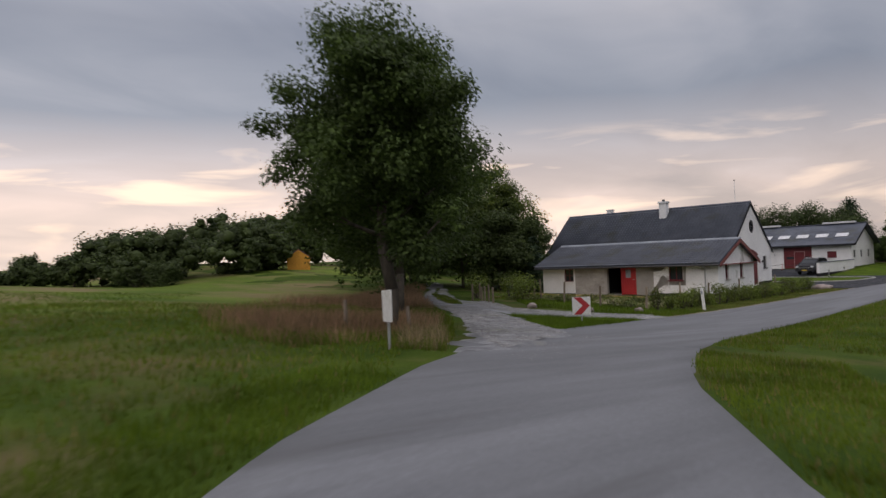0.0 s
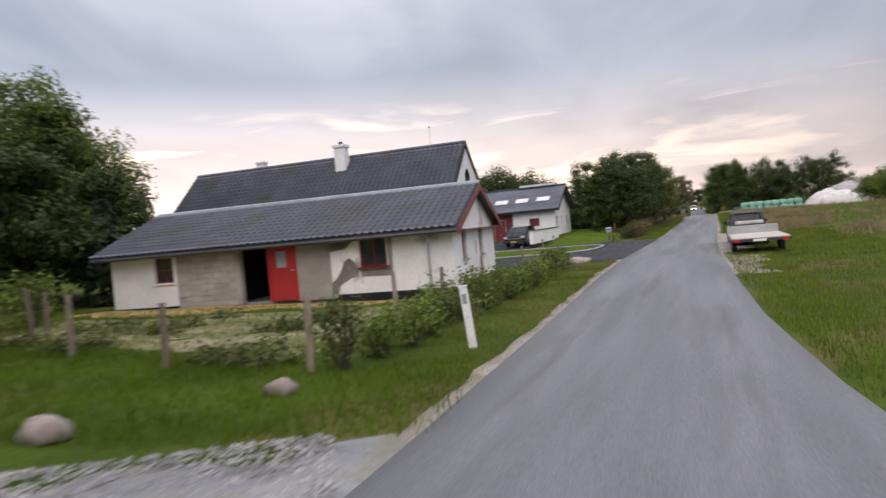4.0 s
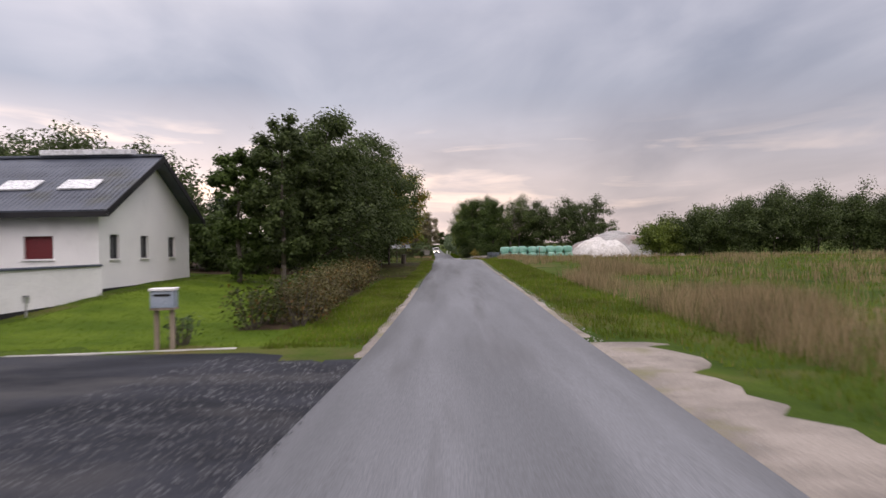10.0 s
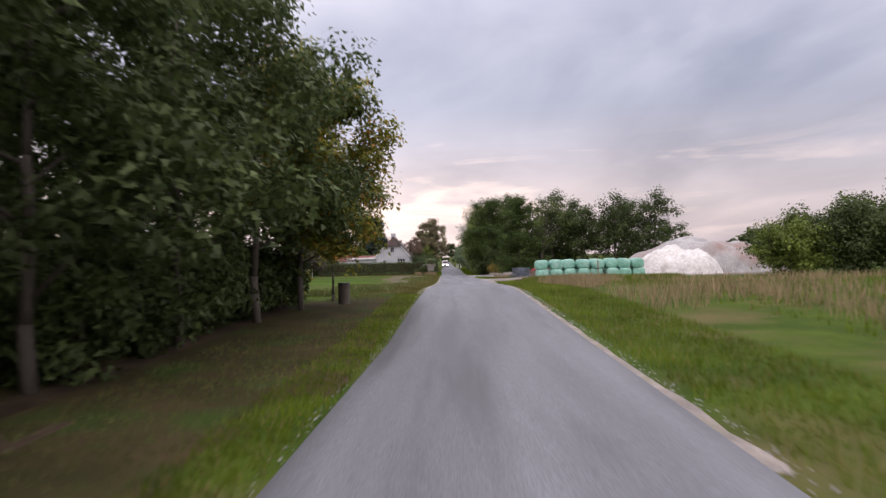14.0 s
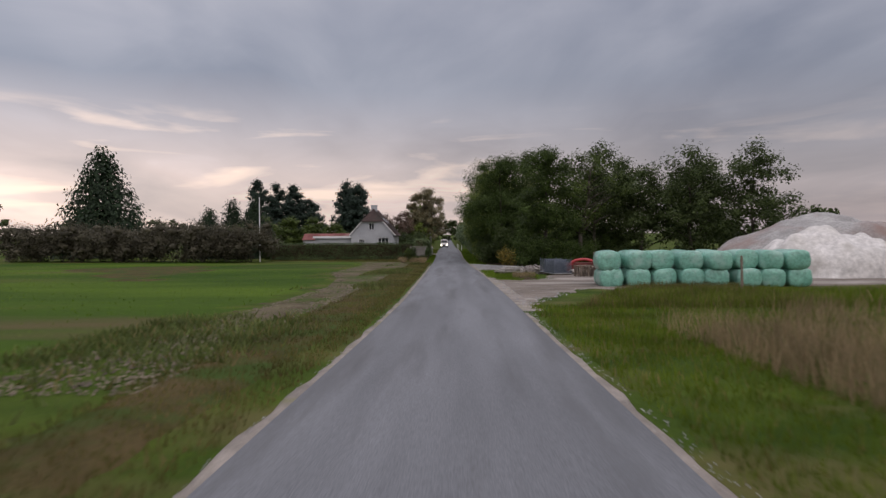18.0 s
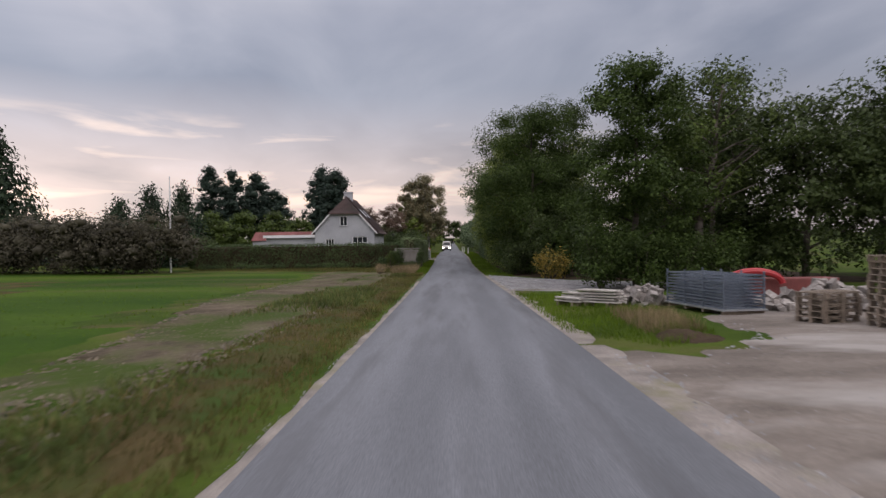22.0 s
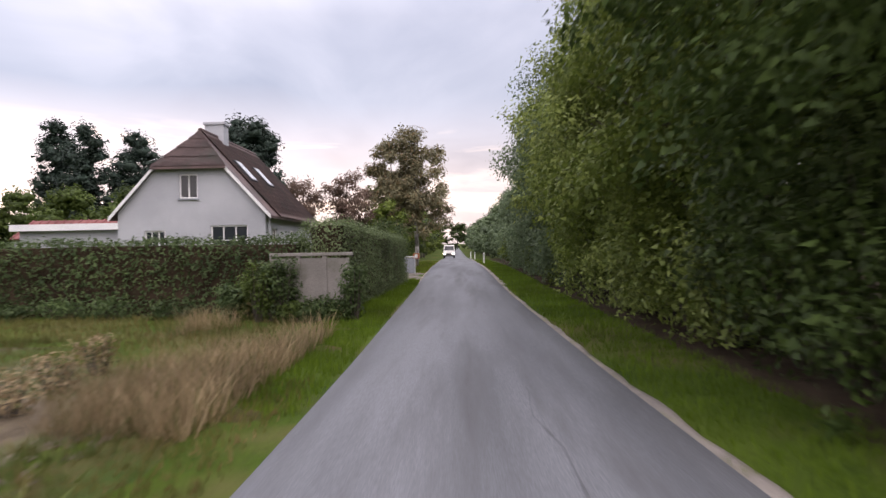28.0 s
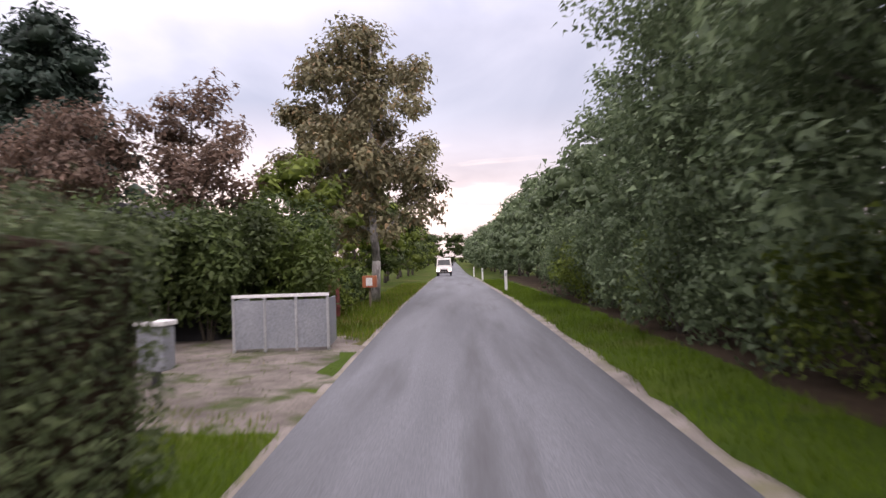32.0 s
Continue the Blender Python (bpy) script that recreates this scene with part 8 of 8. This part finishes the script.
for i in range(3):
    bush(-4.6 + rnd.uniform(-1.3, 0.3), 204 + i * 1.3, rnd.uniform(0.4, 0.6), rnd.uniform(0.3, 0.42), L_DRY, "clump of tall dead brown weeds on the verge", 830 + i, name="dead_weed_clump", leaves=420, leaf=0.07, group="dead weeds", category="weed")

t = thing("flagpole", "tall white flagpole beyond the hedge", "flagpole", (-24.6, 211.3, gz(-24.6, 211.3)))
part("pole", rod(bmesh.new(), (0, 0, -0.2), (0, 0, 8.2), 0.085, 0.05, 10), M_WHITEPAINT, t)
part("knob", rod(bmesh.new(), (0, 0, 8.2), (0, 0, 8.35), 0.07, 0.05, 8), M_WHITEPAINT, t)

t = thing("flagpole", "tall thin white flagpole on the forecourt lawn", "flagpole", (-19.1, 71.5, gz(-19.1, 71.5) + 0.1))
part("pole", rod(bmesh.new(), (0, 0, -0.2), (0, 0, 10.4), 0.05, 0.025, 10), M_WHITEPAINT, t)
part("knob", rod(bmesh.new(), (0, 0, 10.4), (0, 0, 10.52), 0.07, 0.05, 8), M_DARKMETAL, t)

t = thing("post_box", "grey round-topped letter box on a post at the hedge end", "mailbox", (-5.15, 236.1, gz(-5.15, 236.1)), -10)
part("post", boxes((-0.05, 0.05, -0.05, 0.05, -0.1, 0.26)), M_DARKMETAL, t)
bx = part("box", boxes((-0.22, 0.22, -0.16, 0.16, 0.25, 0.92), bevel=0.03), M_GREYBOX, t)
part("lid", boxes((-0.25, 0.25, -0.19, 0.19, 0.92, 1.0), bevel=0.02), M_WHITEPAINT, bx, "white lid")

t = thing("bin_screen", "grey panelled bin shelter beside the sandy drive", "bin shelter", (-5.08, 239.4, gz(-4.2, 239.4) + 0.03), 4)
for i in range(3):
    part("panel", boxes((i * 0.62 + 0.02, i * 0.62 + 0.60, -0.03, 0.02, 0.06, 1.02)), M_GREYBOX, t)
    part("post", boxes((i * 0.62 - 0.03, i * 0.62 + 0.02, -0.04, 0.04, 0, 1.08)), M_GREYMETAL, t)
part("post", boxes((1.84, 1.89, -0.04, 0.04, 0, 1.08)), M_GREYMETAL, t)
part("rail", boxes((-0.03, 1.89, -0.05, 0.05, 1.08, 1.14)), M_WHITEPAINT, t, "white top rail")
for sx in (1.85, -0.02):
    part("side_panel", boxes((sx, sx + 0.03, 0.04, 1.3, 0.06, 1.02)), M_GREYBOX, t)

# added shed: its black walls and roof stand in for a deeply shaded opening
t = thing("garden_shed", "shed with black walls standing in for deep shade under the trees", "shed", (-10.4, 241.6, gz(-8, 242)), 0)
part("wall", wall_bm(4.2, -0.1, 2.2, 0.12, [(2.5, 3.6, 1.0, 1.8)]), M_TAR, t)
part("window", boxes((2.5, 3.6, 0.04, 0.06, 1.0, 1.8)), surf("dusty_grey_pane", (0.16, 0.16, 0.17), (0.22, 0.22, 0.23), 1.0, 0.4, 0.0), t, "dusty grey window pane")
for sx in (4.08, 0.0):
    part("side_wall", boxes((sx, sx + 0.12, 0.12, 3.2, -0.1, 2.2)), M_TAR, t)
part("roof", prism([(-0.2, 2.2), (4.4, 2.2), (2.1, 3.3)], "y", -0.25, 3.4), M_TAR, t)

for i, (x, y, h, r, mt) in enumerate([(-9.3, 240.8, 3.0, 1.2, L_OAK), (-8.0, 241.6, 3.2, 1.2, L_OAK), (-7.2, 240.9, 3.3, 1.1, L_OAK), (-6.4, 241.5, 2.9, 0.9, L_OAK), (-6.3, 243.2, 3.4, 1.4, L_OAK), (-4.9, 243.6, 3.0, 1.3, L_MID), (-5.6, 246.0, 3.6, 1.5, L_HEDGE)]):
    bush(x, y, h, r, mt, "tall creeper-grown shrub over the shed and bins", 860 + i, name="creeper_bush", leaves=6500, leaf=0.14, group="creepers over the bins")

t = thing("wooden_gate", "red-brown wooden garden gate between shrubs", "gate", (-5.2, 246.4, gz(-5.2, 246.4)), 20)
for i in range(6):
    part("board", boxes((i * 0.17, i * 0.17 + 0.14, -0.02, 0.02, 0.08, 1.25)), M_BROWNRED, t)
part("rail", boxes((-0.02, 1.02, 0.02, 0.06, 0.3, 0.4)), M_BROWNRED, t)
part("rail", boxes((-0.02, 1.02, 0.02, 0.06, 0.95, 1.05)), M_BROWNRED, t)
t = thing("newspaper_box", "rust-orange newspaper box with a white front on a post", "mailbox", (-3.95, 251.5, gz(-3.95, 251.5)), 0)
part("post", boxes((-0.04, 0.04, -0.04, 0.04, -0.1, 0.75)), M_TIMBER, t)
bx = part("box", boxes((-0.26, 0.26, -0.2, 0.2, 0.75, 1.2), bevel=0.02), surf("rust_orange_paint", (0.34, 0.10, 0.045), (0.42, 0.14, 0.06), 2.0, 0.6, 0.1), t)
part("front", boxes((-0.12, 0.12, -0.21, -0.202, 0.82, 1.12)), M_WHITEPAINT, bx, "white front flap")
for i in range(9):
    bush(-5.1 + rnd.uniform(-0.5, 0.4), 245.5 + i * 1.5, rnd.uniform(0.8, 1.9), rnd.uniform(0.6, 1.0), L_HEDGE if i % 2 else L_LIGHT, "leafy garden shrub along the road", 850 + i, leaves=1100, leaf=0.13, group="garden shrubs")

# far house beyond the meadow
g = gz(-64, 44.1)
t = thing("ochre_shed", "small ochre gabled house before the distant trees", "house", (-64, 44.1, g), 61)
part("wall", boxes((-1.45, 1.45, 0, 5, -0.3, 3.75 - g)), surf("ochre_render", (0.52, 0.24, 0.03), (0.62, 0.30, 0.045), 1.0, 0.9, 0.2), t)
part("gable", prism([(-1.45, 3.75 - g), (1.45, 3.75 - g), (0, 4.75 - g)], "y", 0, 5), MATS["ochre_render"], t)
part("roof", prism([(-1.7, 3.60 - g), (0, 4.77 - g), (1.7, 3.60 - g), (1.7, 3.70 - g), (0, 4.91 - g), (-1.7, 3.70 - g)], "y", 0.08, 5.2), M_REDTILE, t)
for i, (x, y, h, r) in enumerate([(-7.6, 244.6, 3.6, 1.5), (-9.4, 243.8, 3.8, 1.6), (-5.6, 245.4, 2.4, 1.1), (-6.6, 235.6, 2.6, 1.0), (-6.8, 247.5, 4.2, 1.6)]):
    bush(x, y, h, r, L_HEDGE, "dense dark shrub behind the grey bin shelter", 870 + i, leaves=3200, leaf=0.14, group="shrubs behind the bins")
# grass ---------------------------------------------------------------------------
def strip(y0, y1, side, w0, w1):
    """Places in a strip beside the road, w0 to w1 metres from its edge."""
    def sample(rng, n):
        y = rng.uniform(y0, y1, n)
        e = el(y) if side < 0 else er(y)
        return e + side * rng.uniform(w0, w1, n), y
    return sample


def area(outline):
    P = np.array(outline, float)

    def sample(rng, n):
        X, Y = np.empty(0), np.empty(0)
        while len(X) < n:
            x, y = rng.uniform(P[:, 0].min(), P[:, 0].max(), n * 2), rng.uniform(P[:, 1].min(), P[:, 1].max(), n * 2)
            inside = np.zeros(n * 2, bool)
            for (ax, ay), (bx, by) in zip(P, np.roll(P, -1, 0)):
                hit = ((ay > y) != (by > y)) & (x < (bx - ax) * (y - ay) / (by - ay + 1e-12) + ax)
                inside ^= hit
            X, Y = np.r_[X, x[inside]], np.r_[Y, y[inside]]
        return X[:n], Y[:n]
    return sample


def bend_strip(side, w0, w1):
    """Places beside the bend, w0 to w1 road widths from its edge."""
    def sample(rng, n):
        u = rng.uniform(w0, w1, n)
        return bend_xy(1 + u if side > 0 else -u, rng.uniform(0.25, 0.97 if side > 0 else 0.69, n))
    return sample


blades("verge_grass", bend_strip(1, 0.02, 0.7), 12000, (0.05, 0.18), 0.022, L_GRASS, "green verge grass inside the bend", "grass", 50, clump=2)
blades("verge_grass", bend_strip(-1, 0.02, 0.35), 7000, (0.05, 0.16), 0.022, L_LAWN, "green verge grass outside the bend", "grass", 51, clump=2)
blades("verge_grass", area([(1.4, 8.8), (2.6, 9.5), (0.0, 12.2), (-2.6, 14.6), (-4.6, 16.3), (-9.6, 19.8), (-10, 18.6), (-4.9, 15.2), (-2.8, 13.4)]), 5500, (0.06, 0.25), 0.02, L_GRASS, "rough grass along the track edge", "grass", 52, clump=2)
blades("verge_grass", strip(27, 54, -1, 0.05, 1.7), 11200, (0.03, 0.10), 0.018, L_VERGE, "mown green verge grass beside the road", "grass", 1, clump=2)
blades("verge_grass", strip(75.5, 99, -1, 0.15, 2.1), 14000, (0.05, 0.15), 0.018, L_GRASS, "mown green verge grass beside the road", "grass", 2, clump=2)
blades("verge_grass", strip(122, 206, -1, 0.25, 2.5), 21000, (0.04, 0.13), 0.022, L_BROWNGRASS, "patchy dry verge grass beside the road", "grass", 3, clump=2, lift=0.04)
blades("verge_grass", strip(204, 231, -1, 0.05, 1.6), 9800, (0.06, 0.2), 0.018, L_LAWN, "lush green verge grass below the hedge", "grass", 4, clump=2)
blades("verge_grass", strip(229, 233.2, -1, 0.05, 1.8), 1800, (0.05, 0.18), 0.018, L_LAWN, "green verge grass at the hedge end", "grass", 49, clump=2)
blades("verge_grass", area([(-2.6, 232.4), (-4.8, 233.4), (-9.0, 235.2), (-9.0, 236.4), (-4.6, 234.6), (-2.8, 233.8)]), 1500, (0.04, 0.16), 0.018, L_GRASS, "ragged grass at the edge of the sandy drive", "grass", 58, clump=2, patchy=0.6)
blades("drive_weeds", area([(-2.6, 233), (-9, 236), (-9, 241), (-3, 241.4)]), 900, (0.02, 0.09), 0.02, L_WEED, "scattered weeds and leaves on the sandy drive", "weeds", 59, clump=2, lean=0.9, patchy=0.8, lift=0.02)
blades("verge_grass", strip(241, 280, -1, 0.05, 2.0), 6300, (0.06, 0.25), 0.022, L_GRASS, "green verge grass beside the road", "grass", 5, clump=2)
blades("verge_grass", strip(76, 148, 1, 0.35, 3.2), 21000, (0.06, 0.22), 0.02, L_GRASS, "green verge grass beside the road", "grass", 6, clump=2)
blades("verge_grass", strip(198, 285, 1, 0.15, 1.9), 18200, (0.06, 0.2), 0.018, L_LAWN, "lush green verge grass below the trees", "grass", 7, clump=2)
blades("verge_grass", area([(2.75, 168.6), (4.3, 166.2), (5.8, 167.8), (6.4, 172), (6.6, 175.5), (4.4, 181), (2.7, 182.5)]), 5200, (0.06, 0.22), 0.02, L_LAWN, "grass island beside the yard", "grass", 8, clump=2)
blades("track_grass_blades", area([(-10.6, 22.5), (-11.7, 22.7), (-15.6, 25.5), (-21.7, 30.2), (-19.0, 29.1), (-13.6, 25.1)]), 1600, (0.05, 0.16), 0.02, L_GRASS, "low grass between the wheel ruts", "grass", 56, clump=2, lift=0.1)
blades("wedge_grass", area([(-0.2, 17.1), (-0.6, 18.7), (-1.1, 21.8), (-1.75, 24.2), (-2.6, 23.0), (-3.4, 22.1), (-4.2, 21.5), (-5.4, 20.3), (-2.9, 18.4), (-0.9, 17.2)]), 6500, (0.06, 0.2), 0.02, L_LAWN, "grass wedge between road and track", "grass", 9, clump=2)
blades("meadow_grass", area([(4.4, 6.6), (0.8, 10.2), (-3.2, 11.4), (-10, 15.5), (-16, 9), (-6, -14), (14, -24), (18, -10.5), (9.6, 0.4)]), 31499, (0.06, 0.2), 0.03, L_GRASS, "rough green grass at the meadow edge", "grass", 10, clump=2)
blades("meadow_grass", area([(-3.5, -3), (-14, 9), (-40, 22), (-40, -30)]), 18200, (0.06, 0.16), 0.05, L_LAWN, "short meadow grass", "grass", 11, clump=1)
blades("seeding_grass", area([(-0.2, 11.0), (-0.9, 12.4), (-2.9, 14.4), (-4.9, 16.3), (-8.3, 18.8), (-12.9, 21.8), (-18.6, 26.6), (-28, 35), (-32, 34), (-22, 24.5), (-15, 16.5), (-9, 10.5), (-4.2, 7.6), (-1.0, 7.6)]), 30000, (0.2, 0.68), 0.012, L_RUSTGRASS, "tall reddish seeding grass along the track", "grass", 12, lean=0.55, clump=2, patchy=0.75)
blades("dry_grass", strip(66, 146, 1, 3.0, 9.0), 40000, (0.25, 0.85), 0.016, L_DRY, "tall dry grass along the right verge", "grass", 13, lean=0.45, clump=2, patchy=0.8)
blades("dry_grass", area([(8, 62), (40, 62), (46, 148), (14, 150), (9, 120)]), 24000, (0.2, 0.7), 0.04, L_DRY, "rough dry field grass", "grass", 14, lean=0.45, patchy=0.7)
blades("verge_grass", strip(18, 54, 1, 0.08, 1.8), 9000, (0.05, 0.18), 0.02, L_GRASS, "green verge grass beside the road", "grass", 44, clump=2)
blades("verge_grass", strip(20, 76, 1, 1.6, 7.0), 21000, (0.05, 0.2), 0.02, L_GRASS, "green verge grass beside the road", "grass", 24, clump=2)
blades("verge_grass", area([(-1.6, 27), (-4.4, 25.6), (-8.3, 25.4), (-12.4, 28.4), (-13.5, 31), (-4.3, 29.6), (-2.6, 31)]), 6300, (0.05, 0.22), 0.02, L_LAWN, "green verge grass with field stones", "grass", 25, clump=2)
blades("field_green", area([(6.5, 40), (34, 40), (40, 150), (9, 146)]), 26000, (0.12, 0.3), 0.05, L_GRASS, "rough green field grass", "grass", 15)
blades("dry_grass", strip(203, 211, -1, 0.9, 2.6), 7000, (0.2, 0.75), 0.013, L_DRY, "tall dead grass before the wall", "grass", 16, clump=1, lean=0.8, patchy=0.3)
blades("dry_grass", area([(4.6, 147), (13, 147), (14, 160), (9.5, 158), (7, 153)]), 7000, (0.1, 0.45), 0.02, L_BROWNGRASS, "browned rough grass round the yard", "grass", 47, lean=0.6, clump=2)
blades("verge_grass", area([(3.6, 138), (14, 138), (16, 158), (9.8, 158), (7.6, 153), (5.0, 148.4), (3.5, 146)]), 12000, (0.06, 0.24), 0.026, L_GRASS, "rough green grass before the yard", "grass", 53, clump=2)
blades("bale_grass", area([(5.2, 147), (18, 147), (19, 153.2), (7.2, 153.0)]), 9000, (0.12, 0.5), 0.02, L_GRASS, "rough grass in front of the bales", "grass", 17, clump=2)
blades("dry_grass", area([(4.4, 168.0), (5.8, 168.4), (6.2, 172.5), (4.6, 172.5)]), 900, (0.15, 0.45), 0.012, L_DRY, "dry grass tuft at the yard edge", "grass", 18, clump=2)
blades("stubble_weeds", strip(122, 166, -1, 1.9, 6.2), 14000, (0.05, 0.24), 0.045, L_WEED, "weeds sprouting on the bare soil", "weeds", 60, lean=0.9, clump=3, patchy=1.0, lift=0.03)
blades("stubble_weeds", strip(150, 206, -1, 1.7, 4.6), 10000, (0.05, 0.24), 0.045, L_WEED, "weeds sprouting on the bare soil", "weeds", 19, lean=0.9, clump=3, patchy=1.0, lift=0.03)
blades("stubble_weeds", strip(124, 206, -1, 1.3, 3.0), 6000, (0.10, 0.30), 0.05, L_WEED, "leafy weeds along the edge of the bare soil", "weeds", 57, lean=0.9, clump=3, patchy=0.9, lift=0.04)
blades("meadow_grass", area([(-5.4, 122), (-8, 170), (-10, 203), (-45, 208), (-70, 150), (-40, 120)]), 13000, (0.06, 0.16), 0.05, L_LAWN, "short bright meadow grass", "grass", 20)
blades("garden_grass", area([(-4.2, 29), (-16, 30), (-20, 38), (-7.6, 40), (-6.4, 52), (-4.6, 52)]), 8000, (0.05, 0.2), 0.024, L_GRASS, "wild garden grass and weeds", "grass", 21, clump=2)
blades("lawn_grass", area([(-2.8, 75.8), (-12.0, 75.2), (-12.2, 95), (-5.4, 96)]), 11200, (0.03, 0.08), 0.018, L_LAWN, "short lawn blades before the barn", "grass", 22, clump=2, lift=0.03)
blades("lawn_grass", area([(-6.0, 66.3), (-5.9, 68.2), (-6.05, 69.6), (-6.45, 70.6), (-7.0, 71.1), (-12, 71.3), (-26, 71.7), (-26, 63.1), (-11.7, 63.1), (-8.2, 63.5), (-7.1, 64.05), (-6.38, 64.9)]), 13300, (0.03, 0.07), 0.018, L_LAWN, "short lawn blades on the island", "grass", 23, clump=2, lift=0.08)


def pebbles(name, sample, n, size, material, label, seed, lift=0.04):
    """Loose stones: small low pyramids of four faces each."""
    rng = np.random.default_rng(seed)
    X, Y = sample(rng, n)
    s = rng.uniform(size[0], size[1], n)
    Z = lie(X, Y) + lift
    a = rng.uniform(0, 2 * PI, n)
    v = np.empty((n, 5, 3))
    for k in range(4):
        r = s * rng.uniform(0.7, 1.2, n)
        v[:, k] = np.stack([X + np.cos(a + k * PI / 2) * r, Y + np.sin(a + k * PI / 2) * r, Z - 0.01], 1)
    v[:, 4] = np.stack([X + rng.normal(size=n) * s * 0.3, Y + rng.normal(size=n) * s * 0.3, Z + s * rng.uniform(0.3, 0.7, n)], 1)
    i = np.arange(n)[:, None] * 5
    f = np.concatenate([i + np.array([[k, (k + 1) % 4, 4]]) for k in range(4)])
    return tagged(mesh_from(name, v.reshape(-1, 3), f, material), label, "gravel", kind="stuff")


M_CHIP = surf("stone_chips", (0.14, 0.141, 0.144), (0.31, 0.308, 0.308), 3.0, 0.9, 0.2, 30, island=0.25)
M_DARKCHIP = surf("dark_chips", (0.022, 0.024, 0.029), (0.10, 0.103, 0.112), 3.0, 0.85, 0.2, 30, island=0.3)
pebbles("gravel_stones", area([(3.0, 11.0), (0.8, 16.0), (-2.2, 17.9), (-5.5, 19.8), (-9.4, 22), (-9.5, 20.3), (-4.6, 16.8), (-0.2, 13.0)]), 11000, (0.012, 0.034), M_CHIP, "loose gravel stones on the track", 31, 0.085)
pebbles("gravel_stones", area([(3.9, 9.8), (2.6, 12.8), (1.2, 16.2), (1.9, 16.4), (3.3, 13.6), (4.6, 10.6)]), 800, (0.010, 0.028), M_CHIP, "loose gravel stones scattered on the asphalt", 39, 0.034)
pebbles("gravel_stones", area([(-1.5, 24.8), (-2.6, 23.3), (-4.2, 21.8), (-9.5, 21.6), (-13.8, 27.0), (-12.8, 26.8), (-8.2, 23.6), (-4.6, 24.9), (-2.6, 26.6)]), 9000, (0.012, 0.036), M_CHIP, "loose gravel stones on the spur", 32, 0.055)
pebbles("driveway_chips", area([(-2.8, 54.8), (-2.3, 73.2), (-4.6, 74.4), (-5.5, 71.4), (-5.4, 64.2), (-6.4, 62.6), (-10.8, 61), (-10.8, 54.2)]), 12000, (0.008, 0.024), M_DARKCHIP, "loose dark chippings on the forecourt", 33, 0.07)
pebbles("gravel_stones", area([(2.7, 184.4), (2.3, 200), (4.6, 195.2), (7.0, 191.8), (12, 188), (7.5, 184.4)]), 11000, (0.012, 0.045), M_CHIP, "loose gravel stones at the entrance", 34, 0.04)
pebbles("yard_stones", area([(2.9, 147), (2.9, 165.5), (4.3, 164.8), (6.4, 167.4), (7.2, 172), (9.4, 175.5), (16, 176), (14, 161), (7.6, 158.8), (5.0, 152.4)]), 3600, (0.012, 0.05), M_CHIP, "loose stones strewn over the yard", 35, 0.03)
pebbles("shoulder_stones", strip(40, 200, 1, 0.0, 0.3), 3000, (0.008, 0.02), M_CHIP, "loose stones along the road edge", 36, 0.024)
pebbles("shoulder_stones", strip(26, 200, -1, 0.0, 0.16), 1800, (0.008, 0.02), M_CHIP, "loose stones along the road edge", 37, 0.024)
M_CLOD = surf("soil_clods", (0.070, 0.057, 0.038), (0.155, 0.126, 0.086), 2.0, 0.97, 0.5, 25, island=0.2)
pebbles("soil_clods", area([(-3.4, 134), (-3.4, 160), (-3.2, 175), (-3.6, 203), (-8.6, 208), (-9.4, 196), (-9.4, 180), (-7.0, 168), (-6.0, 160), (-6.0, 150), (-6.4, 134)]), 20000, (0.015, 0.06), M_CLOD, "loose clods of dry ploughed soil", 38, 0.03)
blades("seeding_grass", area([(0.9, 6.9), (0.6, 8.9), (0.3, 10.6), (-2.2, 13.2), (-4.5, 14.5), (-9.7, 15.3), (-12, 13), (-7.4, 8.2), (-2.6, 6.7)]), 8000, (0.12, 0.5), 0.012, L_RUSTGRASS, "tall reddish seeding grass before the meadow", "grass", 26, lean=0.7, clump=1, patchy=0.4)
blades("uncut_grass", area([(0.9, 6.9), (0.6, 8.9), (0.3, 10.6), (-2.2, 13.2), (-4.5, 14.5), (-9.7, 15.3), (-12, 13), (-7.4, 8.2), (-2.6, 6.7)]), 7000, (0.12, 0.34), 0.02, L_GRASS, "uncut green grass before the meadow", "grass", 48, clump=2)
blades("seeding_grass", area([(-2.9, 14.2), (1.5, 10.7), (2.5, 9.5), (1.7, 9.0), (-3.4, 13.2)]), 1800, (0.15, 0.5), 0.012, L_DRY, "pale tall grass beside the track mouth", "grass", 27, lean=0.5, clump=1)
blades("dry_grass", area([(-4.2, 204.5), (-6.6, 206), (-6.8, 213), (-4.6, 213.4)]), 7500, (0.2, 0.7), 0.014, L_DRY, "uncut pale grass before the hedge", "grass", 45, lean=0.7, clump=2, patchy=0.5)
blades("uncut_grass", area([(-3.6, 203), (-11, 209), (-24, 213), (-24, 215.6), (-4.4, 215.4)]), 8000, (0.08, 0.26), 0.02, L_BROWNGRASS, "uncut green and browned grass before the hedge", "grass", 46, clump=2)
blades("verge_grass", strip(97, 122, -1, 0.08, 1.0), 6000, (0.04, 0.13), 0.02, L_GRASS, "green grass strip beside the road", "grass", 55, clump=2, patchy=0.3, lift=0.02)
blades("verge_grass", strip(97, 122, -1, 0.6, 3.4), 6000, (0.04, 0.12), 0.02, L_WEED, "thin grass under the trees beside the road", "grass", 28, clump=2, patchy=0.4, lift=0.02)
